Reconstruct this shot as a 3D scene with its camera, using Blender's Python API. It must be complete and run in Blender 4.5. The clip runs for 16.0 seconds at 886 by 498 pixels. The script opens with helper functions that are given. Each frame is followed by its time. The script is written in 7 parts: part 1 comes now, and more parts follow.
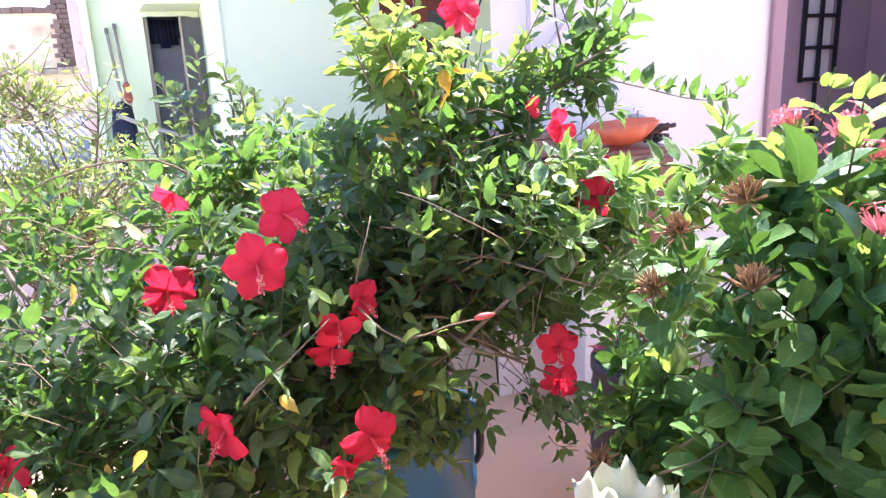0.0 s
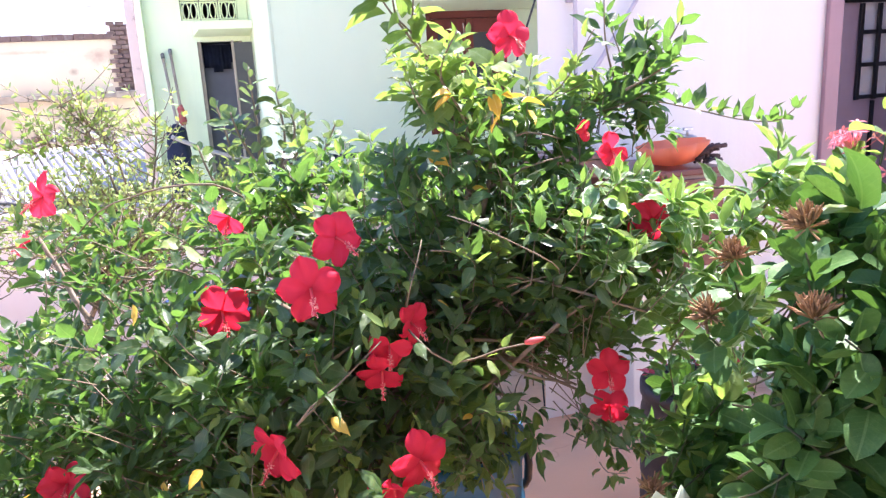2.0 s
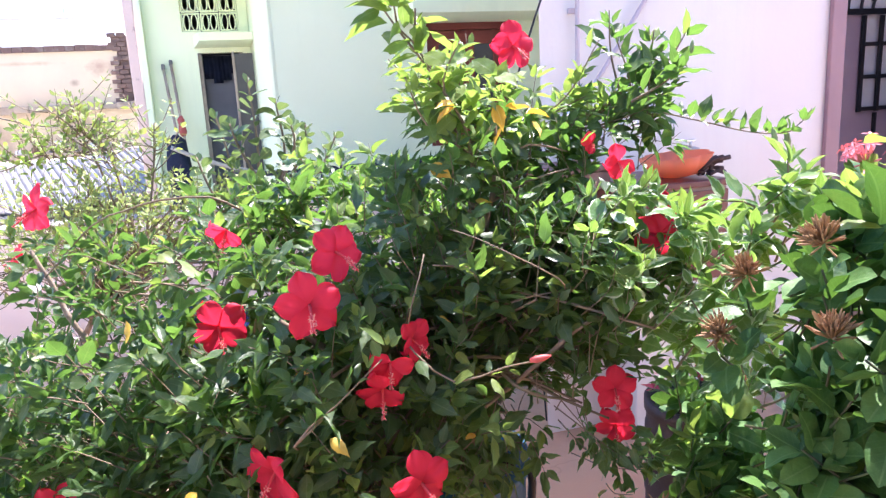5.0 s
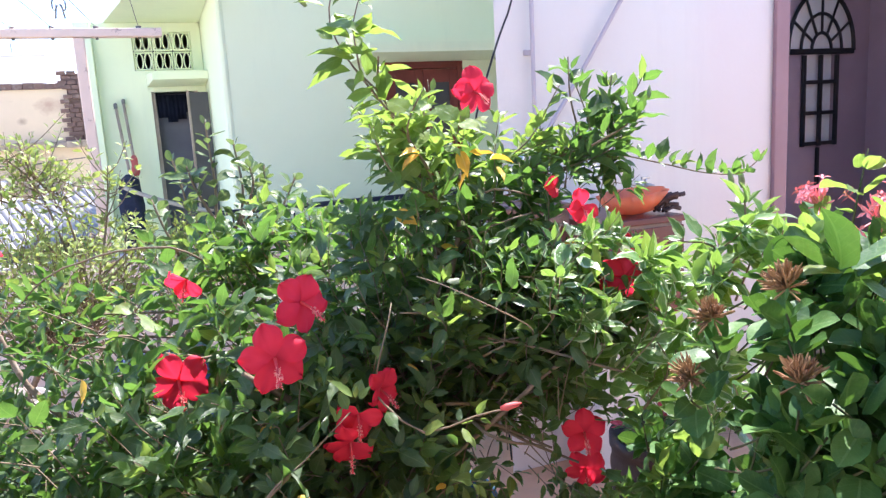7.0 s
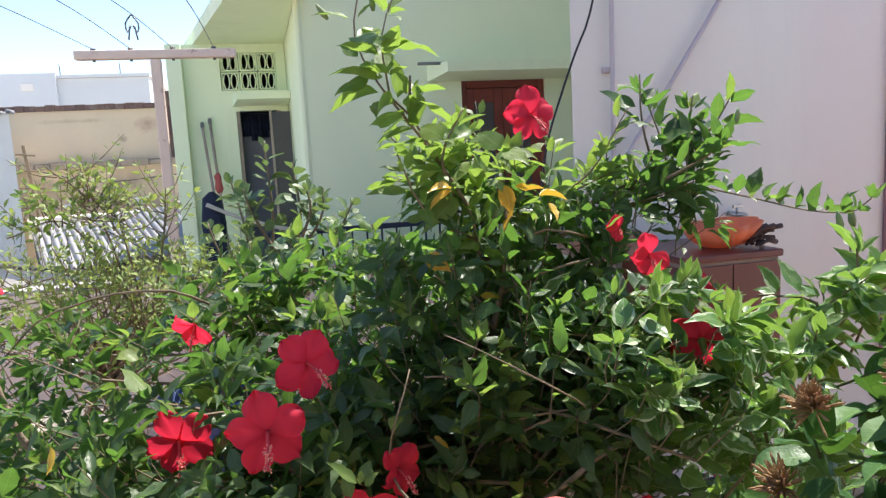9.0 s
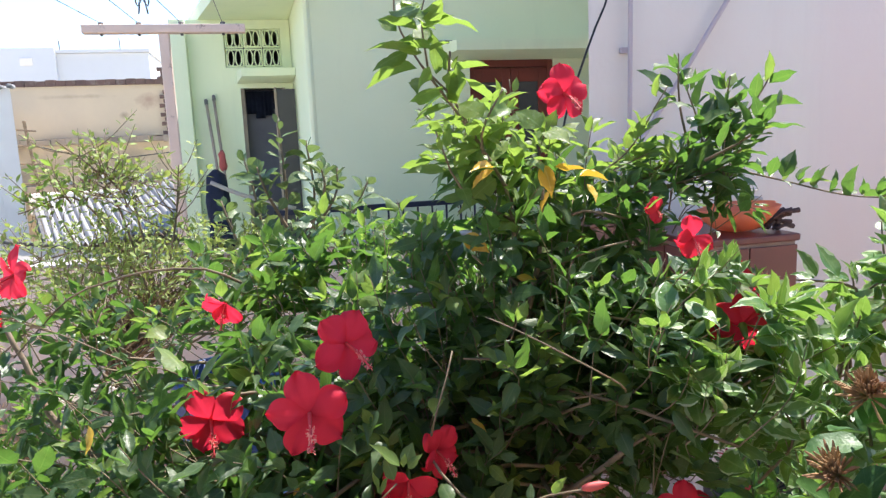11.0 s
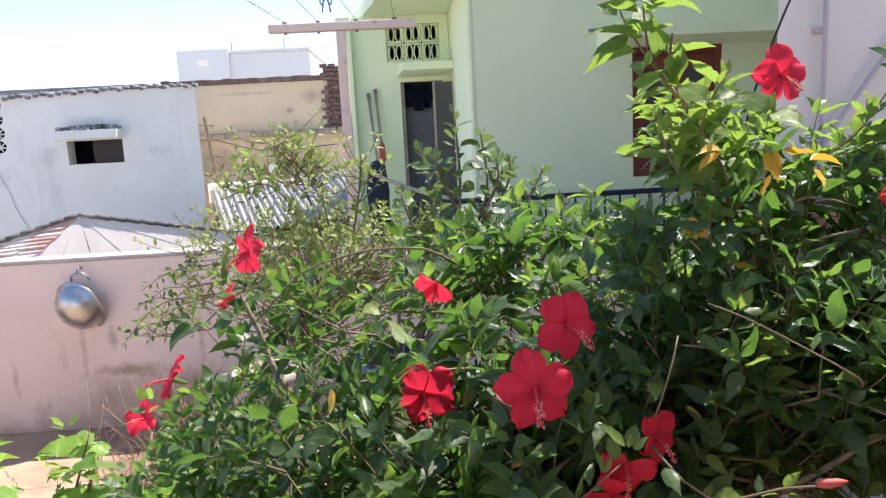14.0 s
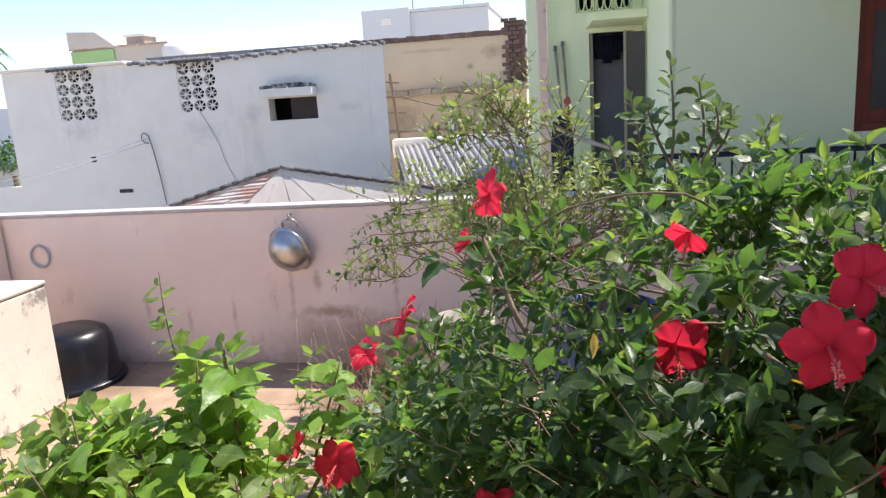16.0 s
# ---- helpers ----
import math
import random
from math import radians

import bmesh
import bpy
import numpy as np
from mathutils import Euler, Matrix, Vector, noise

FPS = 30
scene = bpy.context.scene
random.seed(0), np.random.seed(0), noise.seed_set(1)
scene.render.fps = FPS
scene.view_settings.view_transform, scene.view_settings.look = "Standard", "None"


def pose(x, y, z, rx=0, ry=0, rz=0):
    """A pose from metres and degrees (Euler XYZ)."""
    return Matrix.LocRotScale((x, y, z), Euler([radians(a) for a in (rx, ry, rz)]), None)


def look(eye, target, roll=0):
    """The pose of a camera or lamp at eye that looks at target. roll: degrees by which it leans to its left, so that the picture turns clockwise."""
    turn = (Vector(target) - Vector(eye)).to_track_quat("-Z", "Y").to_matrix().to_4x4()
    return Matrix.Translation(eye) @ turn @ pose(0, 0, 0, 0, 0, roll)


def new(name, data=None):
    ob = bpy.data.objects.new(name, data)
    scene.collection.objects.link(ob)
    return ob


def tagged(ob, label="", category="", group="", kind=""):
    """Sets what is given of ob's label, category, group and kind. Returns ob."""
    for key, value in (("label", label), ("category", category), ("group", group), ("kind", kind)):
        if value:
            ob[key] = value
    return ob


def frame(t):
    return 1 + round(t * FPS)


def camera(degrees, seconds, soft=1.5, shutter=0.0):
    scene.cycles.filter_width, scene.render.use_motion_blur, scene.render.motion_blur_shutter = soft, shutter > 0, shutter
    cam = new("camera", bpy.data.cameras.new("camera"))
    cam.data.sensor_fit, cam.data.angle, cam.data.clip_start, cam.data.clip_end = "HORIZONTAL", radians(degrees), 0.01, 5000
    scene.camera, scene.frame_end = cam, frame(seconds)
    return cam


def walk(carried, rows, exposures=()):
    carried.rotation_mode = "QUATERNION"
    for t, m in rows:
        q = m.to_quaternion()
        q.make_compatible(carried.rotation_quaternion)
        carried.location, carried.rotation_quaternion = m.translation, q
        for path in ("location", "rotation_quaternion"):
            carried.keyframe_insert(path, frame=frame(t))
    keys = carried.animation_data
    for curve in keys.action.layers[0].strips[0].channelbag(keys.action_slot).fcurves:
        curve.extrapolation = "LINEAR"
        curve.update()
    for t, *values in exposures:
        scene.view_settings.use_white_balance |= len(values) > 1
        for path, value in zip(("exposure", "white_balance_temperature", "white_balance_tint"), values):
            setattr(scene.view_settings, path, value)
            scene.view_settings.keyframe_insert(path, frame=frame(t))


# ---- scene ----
cam = camera(62.9, 16.0, soft=1.35)
PATH = [
    (0, (0.024, 0.044, 1.67), (0.707, 1.854, 1.162), -2.5),
    (0.5, (0.024, 0.039, 1.677), (0.681, 1.869, 1.21), -2.8),
    (1, (0.026, 0.041, 1.678), (0.682, 1.875, 1.222), -3.1),
    (1.5, (0.021, 0.045, 1.681), (0.648, 1.889, 1.228), -3.0),
    (2, (0.013, 0.045, 1.68), (0.588, 1.906, 1.228), -3.1),
    (2.5, (0.012, 0.053, 1.679), (0.616, 1.906, 1.23), -2.6),
    (3, (0.017, 0.057, 1.681), (0.608, 1.914, 1.232), -3.0),
    (5.3, (0.019, 0.08, 1.679), (0.598, 1.948, 1.259), -3.0),
    (5.5, (0.014, 0.073, 1.681), (0.607, 1.936, 1.259), -3.1),
    (6, (0.01, 0.071, 1.68), (0.653, 1.915, 1.246), -1.9),
    (6.5, (0.011, 0.081, 1.679), (0.665, 1.924, 1.258), -2.3),
    (7, (0.01, 0.096, 1.7), (0.708, 1.939, 1.364), -3.3),
    (7.5, (0.014, 0.156, 1.716), (0.856, 1.943, 1.406), -2.4),
    (8, (0.103, 0.217, 1.728), (0.772, 2.088, 1.503), -1.9),
    (8.5, (0.167, 0.244, 1.714), (0.587, 2.192, 1.536), -4.1),
    (9, (0.154, 0.263, 1.715), (0.635, 2.185, 1.439), -3.0),
    (9.2, (0.143, 0.266, 1.717), (0.601, 2.191, 1.426), -3.4),
    (11.3, (0.099, 0.298, 1.713), (0.578, 2.209, 1.37), -2.2),
    (11.5, (0.102, 0.288, 1.712), (0.54, 2.207, 1.357), -3.2),
    (12, (0.102, 0.274, 1.716), (0.58, 2.187, 1.381), -3.1),
    (12.5, (0.098, 0.272, 1.718), (0.561, 2.193, 1.411), -2.8),
    (13, (0.077, 0.263, 1.72), (0.466, 2.206, 1.442), -3.0),
    (13.5, (0.037, 0.273, 1.714), (0.279, 2.231, 1.385), -3.1),
    (14, (-0.016, 0.29, 1.709), (0.078, 2.26, 1.377), -3.0),
    (14.5, (-0.052, 0.301, 1.708), (-0.099, 2.268, 1.348), -3.6),
    (15, (-0.094, 0.307, 1.703), (-0.322, 2.258, 1.326), -3.8),
    (15.5, (-0.124, 0.322, 1.688), (-0.443, 2.253, 1.277), -4.0),
    (16, (-0.154, 0.301, 1.689), (-0.524, 2.221, 1.271), -3.7),
]
walk(cam, [(t, look(eye, target, roll)) for t, eye, target, roll in PATH],
     [(0, 2.76, 6050, 27), (3, 2.55, 6100, 28), (6.5, 2.38, 6050, 24), (7.5, 2.06, 6150, 17), (8.2, 1.62, 6350, 10), (9, 1.46, 6450, 13), (11.5, 1.75, 6350, 15), (12.5, 1.72, 6450, 17), (13.5, 1.56, 6500, 17), (14.5, 1.45, 6500, 17), (16, 1.18, 6550, 17)])

# ---- world, sun ----
SUN_AZ, SUN_EL = 42.0, 60.0          # degrees from +x towards +y, and above the horizon
world = bpy.data.worlds.new("sky")
scene.world = world
world.use_nodes = True
wn = world.node_tree
sky = wn.nodes.new("ShaderNodeTexSky")
sky.sky_type = "NISHITA"
sky.sun_disc = False
sky.sun_elevation = radians(SUN_EL)
sky.sun_rotation = radians(90 - SUN_AZ)
sky.dust_density = 0.05
sky.altitude = 50
back = wn.nodes["Background"]
back.inputs["Strength"].default_value = 0.097
haze = wn.nodes.new("ShaderNodeMix")
haze.data_type, haze.blend_type = "RGBA", "MULTIPLY"
haze.inputs[0].default_value, haze.inputs[7].default_value = 1.0, (0.93, 0.985, 1.06, 1)
wn.links.new(sky.outputs[0], haze.inputs[6])
wn.links.new(haze.outputs[2], back.inputs["Color"])

sun_data = bpy.data.lights.new("sun", "SUN")
sun_data.energy, sun_data.angle, sun_data.color = 3.7, radians(0.6), (1.0, 0.95, 0.86)
sun = new("sun", sun_data)
ca, sa, ce, se = math.cos(radians(SUN_AZ)), math.sin(radians(SUN_AZ)), math.cos(radians(SUN_EL)), math.sin(radians(SUN_EL))
sun.matrix_basis = look((30 * ca * ce, 30 * sa * ce, 30 * se), (0, 0, 0))


# ---- materials ----
def mix_rgb(nt, fac, a, b):
    n = nt.nodes.new("ShaderNodeMix")
    n.data_type = "RGBA"
    for key, v in ((0, fac), (6, a), (7, b)):
        if isinstance(v, bpy.types.NodeSocket):
            nt.links.new(v, n.inputs[key])
        else:
            n.inputs[key].default_value = v if key == 0 else (*v, 1.0)
    return n.outputs[2]


def noise_fac(nt, scale, detail=5.0, lo=0.35, hi=0.65, stretch=None, rough=0.6):
    tc = nt.nodes.new("ShaderNodeNewGeometry").outputs["Position"]
    if stretch:
        mp = nt.nodes.new("ShaderNodeMapping")
        mp.inputs["Scale"].default_value = stretch
        nt.links.new(tc, mp.inputs["Vector"])
        tc = mp.outputs[0]
    n = nt.nodes.new("ShaderNodeTexNoise")
    n.inputs["Scale"].default_value, n.inputs["Detail"].default_value, n.inputs["Roughness"].default_value = scale, detail, rough
    nt.links.new(tc, n.inputs["Vector"])
    r = nt.nodes.new("ShaderNodeMapRange")
    r.inputs["From Min"].default_value, r.inputs["From Max"].default_value = lo, hi
    nt.links.new(n.outputs["Fac"], r.inputs["Value"])
    return r.outputs[0]


def bump(nt, bsdf, fac, strength, dist=0.004):
    b = nt.nodes.new("ShaderNodeBump")
    b.inputs["Strength"].default_value, b.inputs["Distance"].default_value = strength, dist
    nt.links.new(fac, b.inputs["Height"])
    nt.links.new(b.outputs[0], bsdf.inputs["Normal"])


def surface(name, base, alt=None, scale=3.0, stain=None, stain_scale=0.8, stain_lo=0.55, stain_hi=0.8, stretch=None,
            rough=0.85, metal=0.0, grain=60.0, bump_s=0.25, spec=0.4, dist=0.004):
    """A painted, cast or moulded surface: base mottled with alt, stains with a shape of their own, fine grain in the relief."""
    m = bpy.data.materials.new(name)
    m.use_nodes = True
    nt = m.node_tree
    p = nt.nodes["Principled BSDF"]
    col = mix_rgb(nt, noise_fac(nt, scale), base, alt or tuple(c * 0.88 for c in base))
    if stain:
        col = mix_rgb(nt, noise_fac(nt, stain_scale, 8.0, stain_lo, stain_hi, stretch, 0.7), col, stain)
    nt.links.new(col, p.inputs["Base Color"])
    p.inputs["Roughness"].default_value, p.inputs["Metallic"].default_value = rough, metal
    p.inputs["Specular IOR Level"].default_value = spec
    bump(nt, p, noise_fac(nt, grain, 4.0, 0.2, 0.8), bump_s, dist)
    return m


def leaf_material(name, dark, light, vein, rough=0.30, through_c=(0.22, 0.44, 0.04), glow=0.3, edge=None, spec=0.45):
    """A leaf: two greens that vary from leaf to leaf, pale midrib and side veins, glossy skin, light passing through."""
    m = bpy.data.materials.new(name)
    m.use_nodes = True
    nt = m.node_tree
    p = nt.nodes["Principled BSDF"]
    geo, info = nt.nodes.new("ShaderNodeNewGeometry"), nt.nodes.new("ShaderNodeObjectInfo")
    add = nt.nodes.new("ShaderNodeMath")
    add.operation = "ADD"
    nt.links.new(geo.outputs["Random Per Island"], add.inputs[0])
    nt.links.new(info.outputs["Random"], add.inputs[1])
    fr = nt.nodes.new("ShaderNodeMath")
    fr.operation = "FRACT"
    nt.links.new(add.outputs[0], fr.inputs[0])
    col = mix_rgb(nt, fr.outputs[0], dark, light)
    col = mix_rgb(nt, noise_fac(nt, 45.0, 4.0, 0.5, 0.8), col, tuple(0.6 * a + 0.4 * b for a, b in zip(light, vein)))
    uv = nt.nodes.new("ShaderNodeUVMap")
    sep = nt.nodes.new("ShaderNodeSeparateXYZ")
    nt.links.new(uv.outputs[0], sep.inputs[0])

    def math_node(op, a, b=None):
        n = nt.nodes.new("ShaderNodeMath")
        n.operation = op
        for i, v in enumerate((a, b)):
            if v is None:
                continue
            if isinstance(v, bpy.types.NodeSocket):
                nt.links.new(v, n.inputs[i])
            else:
                n.inputs[i].default_value = v
        return n.outputs[0]
    off = math_node("ABSOLUTE", math_node("SUBTRACT", sep.outputs[0], 0.5))
    rib = math_node("LESS_THAN", off, 0.035)
    side = math_node("LESS_THAN", math_node("FRACT", math_node("MULTIPLY", math_node("SUBTRACT", sep.outputs[1], math_node("MULTIPLY", off, 0.55)), 7.0)), 0.10)
    veins = math_node("MAXIMUM", rib, math_node("MULTIPLY", side, 0.35))
    col = mix_rgb(nt, math_node("MULTIPLY", veins, 0.55), col, vein)
    if edge:
        rim = math_node("GREATER_THAN", math_node("ADD", off, math_node("MULTIPLY", noise_fac(nt, 24.0, 2.0, 0.35, 0.65), 0.34)), 0.56)
        col = mix_rgb(nt, rim, col, edge)
    nt.links.new(col, p.inputs["Base Color"])
    gloss = nt.nodes.new("ShaderNodeMapRange")
    gloss.inputs["To Min"].default_value, gloss.inputs["To Max"].default_value = rough - 0.08, rough + 0.22
    nt.links.new(noise_fac(nt, 18.0, 3.0, 0.3, 0.7), gloss.inputs["Value"])
    nt.links.new(gloss.outputs[0], p.inputs["Roughness"])
    p.inputs["Specular IOR Level"].default_value = spec
    relief = math_node("ADD", math_node("MULTIPLY", veins, -0.5), noise_fac(nt, 120.0, 2.0, 0.3, 0.7))
    bump(nt, p, relief, 0.35, 0.0015)
    tr = nt.nodes.new("ShaderNodeBsdfTranslucent")
    nt.links.new(mix_rgb(nt, 0.5, through_c, through_c), tr.inputs["Color"])
    mx = nt.nodes.new("ShaderNodeMixShader")
    mx.inputs[0].default_value = glow
    nt.links.new(p.outputs[0], mx.inputs[1])
    nt.links.new(tr.outputs[0], mx.inputs[2])
    nt.links.new(mx.outputs[0], nt.nodes["Material Output"].inputs["Surface"])
    return m


def petal_material(name, base, deep, through_c, glow=0.3):
    m = bpy.data.materials.new(name)
    m.use_nodes = True
    nt = m.node_tree
    p = nt.nodes["Principled BSDF"]
    uv = nt.nodes.new("ShaderNodeUVMap")
    sep = nt.nodes.new("ShaderNodeSeparateXYZ")
    nt.links.new(uv.outputs[0], sep.inputs[0])
    r = nt.nodes.new("ShaderNodeMapRange")
    r.inputs["From Min"].default_value, r.inputs["From Max"].default_value = 0.0, 0.4
    nt.links.new(sep.outputs[1], r.inputs["Value"])
    w = nt.nodes.new("ShaderNodeTexWave")
    w.inputs["Scale"].default_value, w.inputs["Distortion"].default_value = 5.0, 1.5
    nt.links.new(uv.outputs[0], w.inputs["Vector"])
    col = mix_rgb(nt, r.outputs[0], deep, base)
    info = nt.nodes.new("ShaderNodeObjectInfo")
    col = mix_rgb(nt, info.outputs["Random"], col, mix_rgb(nt, 0.25, base, (0.9, 0.05, 0.08)))
    nt.links.new(col, p.inputs["Base Color"])
    p.inputs["Roughness"].default_value = 0.6
    p.inputs["Specular IOR Level"].default_value = 0.25
    bump(nt, p, w.outputs["Fac"], 0.1, 0.001)
    tr = nt.nodes.new("ShaderNodeBsdfTranslucent")
    tr.inputs["Color"].default_value = (*through_c, 1)
    mx = nt.nodes.new("ShaderNodeMixShader")
    mx.inputs[0].default_value = glow
    nt.links.new(p.outputs[0], mx.inputs[1])
    nt.links.new(tr.outputs[0], mx.inputs[2])
    nt.links.new(mx.outputs[0], nt.nodes["Material Output"].inputs["Surface"])
    return m


def patch(m, centre, radii, colour, amount=0.8, rag=0.8, scale=3.0):
    """A ragged patch, for stains and painted shade alike: round centre, radii metres wide along x, y, z."""
    nt = m.node_tree
    p = nt.nodes["Principled BSDF"]
    geo = nt.nodes.new("ShaderNodeNewGeometry")
    mp = nt.nodes.new("ShaderNodeMapping")
    mp.inputs["Scale"].default_value = [1 / r for r in radii]
    mp.inputs["Location"].default_value = [-c / r for c, r in zip(centre, radii)]
    nt.links.new(geo.outputs["Position"], mp.inputs["Vector"])
    ln = nt.nodes.new("ShaderNodeVectorMath")
    ln.operation = "LENGTH"
    nt.links.new(mp.outputs[0], ln.inputs[0])
    nz = noise_fac(nt, scale, 6.0, 0.2, 0.8)
    ad = nt.nodes.new("ShaderNodeMath")
    ad.operation = "MULTIPLY_ADD"
    nt.links.new(nz, ad.inputs[0])
    ad.inputs[1].default_value = rag
    nt.links.new(ln.outputs["Value"], ad.inputs[2])
    mr = nt.nodes.new("ShaderNodeMapRange")
    mr.inputs["From Min"].default_value, mr.inputs["From Max"].default_value = 0.55, 1.25
    mr.inputs["To Min"].default_value, mr.inputs["To Max"].default_value = amount, 0.0
    nt.links.new(ad.outputs[0], mr.inputs["Value"])
    old = p.inputs["Base Color"].links[0].from_socket
    nt.links.new(mix_rgb(nt, mr.outputs[0], old, colour), p.inputs["Base Color"])


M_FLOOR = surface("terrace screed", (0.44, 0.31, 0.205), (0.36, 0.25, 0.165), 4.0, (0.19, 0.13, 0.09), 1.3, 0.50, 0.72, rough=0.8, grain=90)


def crack_floor(m):
    """Fine wandering cracks in the screed."""
    nt = m.node_tree
    p = nt.nodes["Principled BSDF"]
    col = p.inputs["Base Color"].links[0].from_socket
    pos = nt.nodes.new("ShaderNodeNewGeometry").outputs["Position"]
    wob = nt.nodes.new("ShaderNodeTexNoise")
    wob.inputs["Scale"].default_value = 6.0
    nt.links.new(pos, wob.inputs["Vector"])
    mixv = nt.nodes.new("ShaderNodeMix")
    mixv.data_type = "VECTOR"
    mixv.inputs[0].default_value = 0.12
    nt.links.new(pos, mixv.inputs[4])
    nt.links.new(wob.outputs["Color"], mixv.inputs[5])
    vor = nt.nodes.new("ShaderNodeTexVoronoi")
    vor.feature = "DISTANCE_TO_EDGE"
    vor.inputs["Scale"].default_value = 1.1
    nt.links.new(mixv.outputs[1], vor.inputs["Vector"])
    thin = nt.nodes.new("ShaderNodeMapRange")
    thin.inputs["From Min"].default_value, thin.inputs["From Max"].default_value = 0.004, 0.0005
    nt.links.new(vor.outputs["Distance"], thin.inputs["Value"])
    nt.links.new(mix_rgb(nt, thin.outputs[0], col, (0.13, 0.09, 0.07)), p.inputs["Base Color"])


crack_floor(M_FLOOR)
M_PARAPET = surface("pink lime wash", (0.85, 0.70, 0.615), (0.79, 0.64, 0.56), 2.5, (0.40, 0.29, 0.21), 1.9, 0.60, 0.78, (1, 1, 0.45), grain=35, bump_s=0.2)
M_COPING = surface("cement coping", (0.50, 0.46, 0.44), (0.42, 0.38, 0.37), 6.0, (0.3, 0.29, 0.28), 3.0, 0.6, 0.8)
M_LILAC = surface("lilac wall paint", (0.755, 0.735, 0.685), (0.715, 0.695, 0.65), 0.9, (0.67, 0.635, 0.60), 1.0, 0.55, 0.8, (1.6, 1.6, 0.12), grain=40, bump_s=0.12)
M_PURPLE = surface("mauve gloss paint", (0.44, 0.345, 0.40), (0.40, 0.31, 0.36), 3.0, rough=0.55, bump_s=0.1)
M_TRIM = surface("mauve trim paint", (0.34, 0.20, 0.215), (0.30, 0.175, 0.19), 4.0, rough=0.6, bump_s=0.1)
M_GREEN = surface("pale green wall paint", (0.82, 0.89, 0.63), (0.78, 0.86, 0.60), 0.8, (0.70, 0.785, 0.56), 0.9, 0.55, 0.8, (1.5, 1.5, 0.2), grain=35, bump_s=0.12)
M_WHITE = surface("weathered white wash", (0.90, 0.85, 0.78), (0.84, 0.79, 0.72), 1.6, (0.62, 0.59, 0.54), 1.3, 0.56, 0.85, (1, 1, 0.3), grain=12, bump_s=0.3)
M_YELLOW = surface("faded ochre wash", (0.70, 0.57, 0.41), (0.64, 0.52, 0.38), 1.2, (0.42, 0.32, 0.24), 0.9, 0.58, 0.8, (1, 1, 0.6), grain=12)
M_GREYB = surface("pale plaster darkened for unlit rooms", (0.70, 0.71, 0.72), (0.64, 0.65, 0.66), 0.3)
M_CREAM = surface("cream paint", (0.66, 0.58, 0.48), (0.6, 0.53, 0.44), 0.5)
M_LIME = surface("lime paint", (0.42, 0.62, 0.26), (0.38, 0.56, 0.24), 0.5)
M_STONE = surface("bare plaster", (0.42, 0.35, 0.28), (0.34, 0.28, 0.22), 2.0, (0.2, 0.16, 0.13), 1.6, 0.5, 0.7, grain=15)
M_BRICK = surface("old brick", (0.19, 0.115, 0.095), (0.14, 0.09, 0.075), 8.0, (0.26, 0.21, 0.18), 5.0, 0.55, 0.7)
M_TILE = surface("red glazed tile", (0.15, 0.042, 0.036), (0.12, 0.034, 0.03), 5.0, rough=0.3, bump_s=0.05, spec=0.5)
M_GROUT = surface("tile grout", (0.3, 0.24, 0.22))
M_ROOFTILE = surface("clay roof tile", (0.52, 0.33, 0.28), (0.46, 0.27, 0.22), 6.0, (0.62, 0.55, 0.50), 2.5, 0.45, 0.6)
M_DARKTILE = surface("sooty tile", (0.13, 0.125, 0.125), (0.09, 0.09, 0.09), 8.0, (0.3, 0.29, 0.28), 3.0, 0.55, 0.7)
M_PALESHEET = surface("bleached sheet", (0.72, 0.66, 0.60), (0.64, 0.58, 0.53), 3.0, (0.4, 0.36, 0.3), 2.0, 0.58, 0.75)
M_CORRU = surface("galvanised sheet", (0.34, 0.335, 0.33), (0.28, 0.275, 0.275), 3.0, (0.26, 0.21, 0.17), 2.0, 0.6, 0.8, rough=0.6)
M_SLATE = surface("weathered grey tile", (0.30, 0.295, 0.29), (0.22, 0.22, 0.22), 8.0, (0.12, 0.12, 0.12), 4.0, 0.52, 0.7)
M_FAINT = surface("grey painted wire", (0.48, 0.48, 0.50), rough=0.7)
M_GROUND = surface("dusty ground", (0.46, 0.40, 0.32), (0.38, 0.33, 0.26), 0.3, (0.16, 0.17, 0.08), 0.08, 0.55, 0.65)
M_IRON = surface("dark blue iron paint", (0.02, 0.026, 0.055), (0.015, 0.02, 0.04), 9.0, rough=0.45)
M_BLACK = surface("black for iron and shaded openings", (0.014, 0.016, 0.02), (0.02, 0.02, 0.022), 9.0, rough=0.45)
M_REDWOOD = surface("red oxide wood", (0.22, 0.05, 0.033), (0.18, 0.04, 0.028), 5.0, rough=0.55, stretch=None)
M_DARKPANE = surface("dusty dark pane", (0.075, 0.07, 0.068), (0.06, 0.056, 0.055), 3.0, rough=0.3, spec=0.5)
M_PINKPOST = surface("rusty pink paint", (0.80, 0.64, 0.53), (0.74, 0.59, 0.49), 6.0, (0.16, 0.07, 0.045), 9.0, 0.6, 0.7, rough=0.6)
M_STEEL = surface("scratched steel", (0.56, 0.55, 0.54), (0.45, 0.44, 0.43), 14.0, (0.3, 0.28, 0.26), 8.0, 0.58, 0.75, rough=0.32, metal=0.95, bump_s=0.1)
M_WIRE = surface("galvanised wire", (0.2, 0.2, 0.2), rough=0.5, metal=0.6)
M_CABLE = surface("black cable", (0.015, 0.015, 0.016), rough=0.5)
M_PIPE = surface("lilac painted pipe", (0.50, 0.45, 0.48), (0.46, 0.41, 0.44), 4.0, rough=0.55, bump_s=0.1)
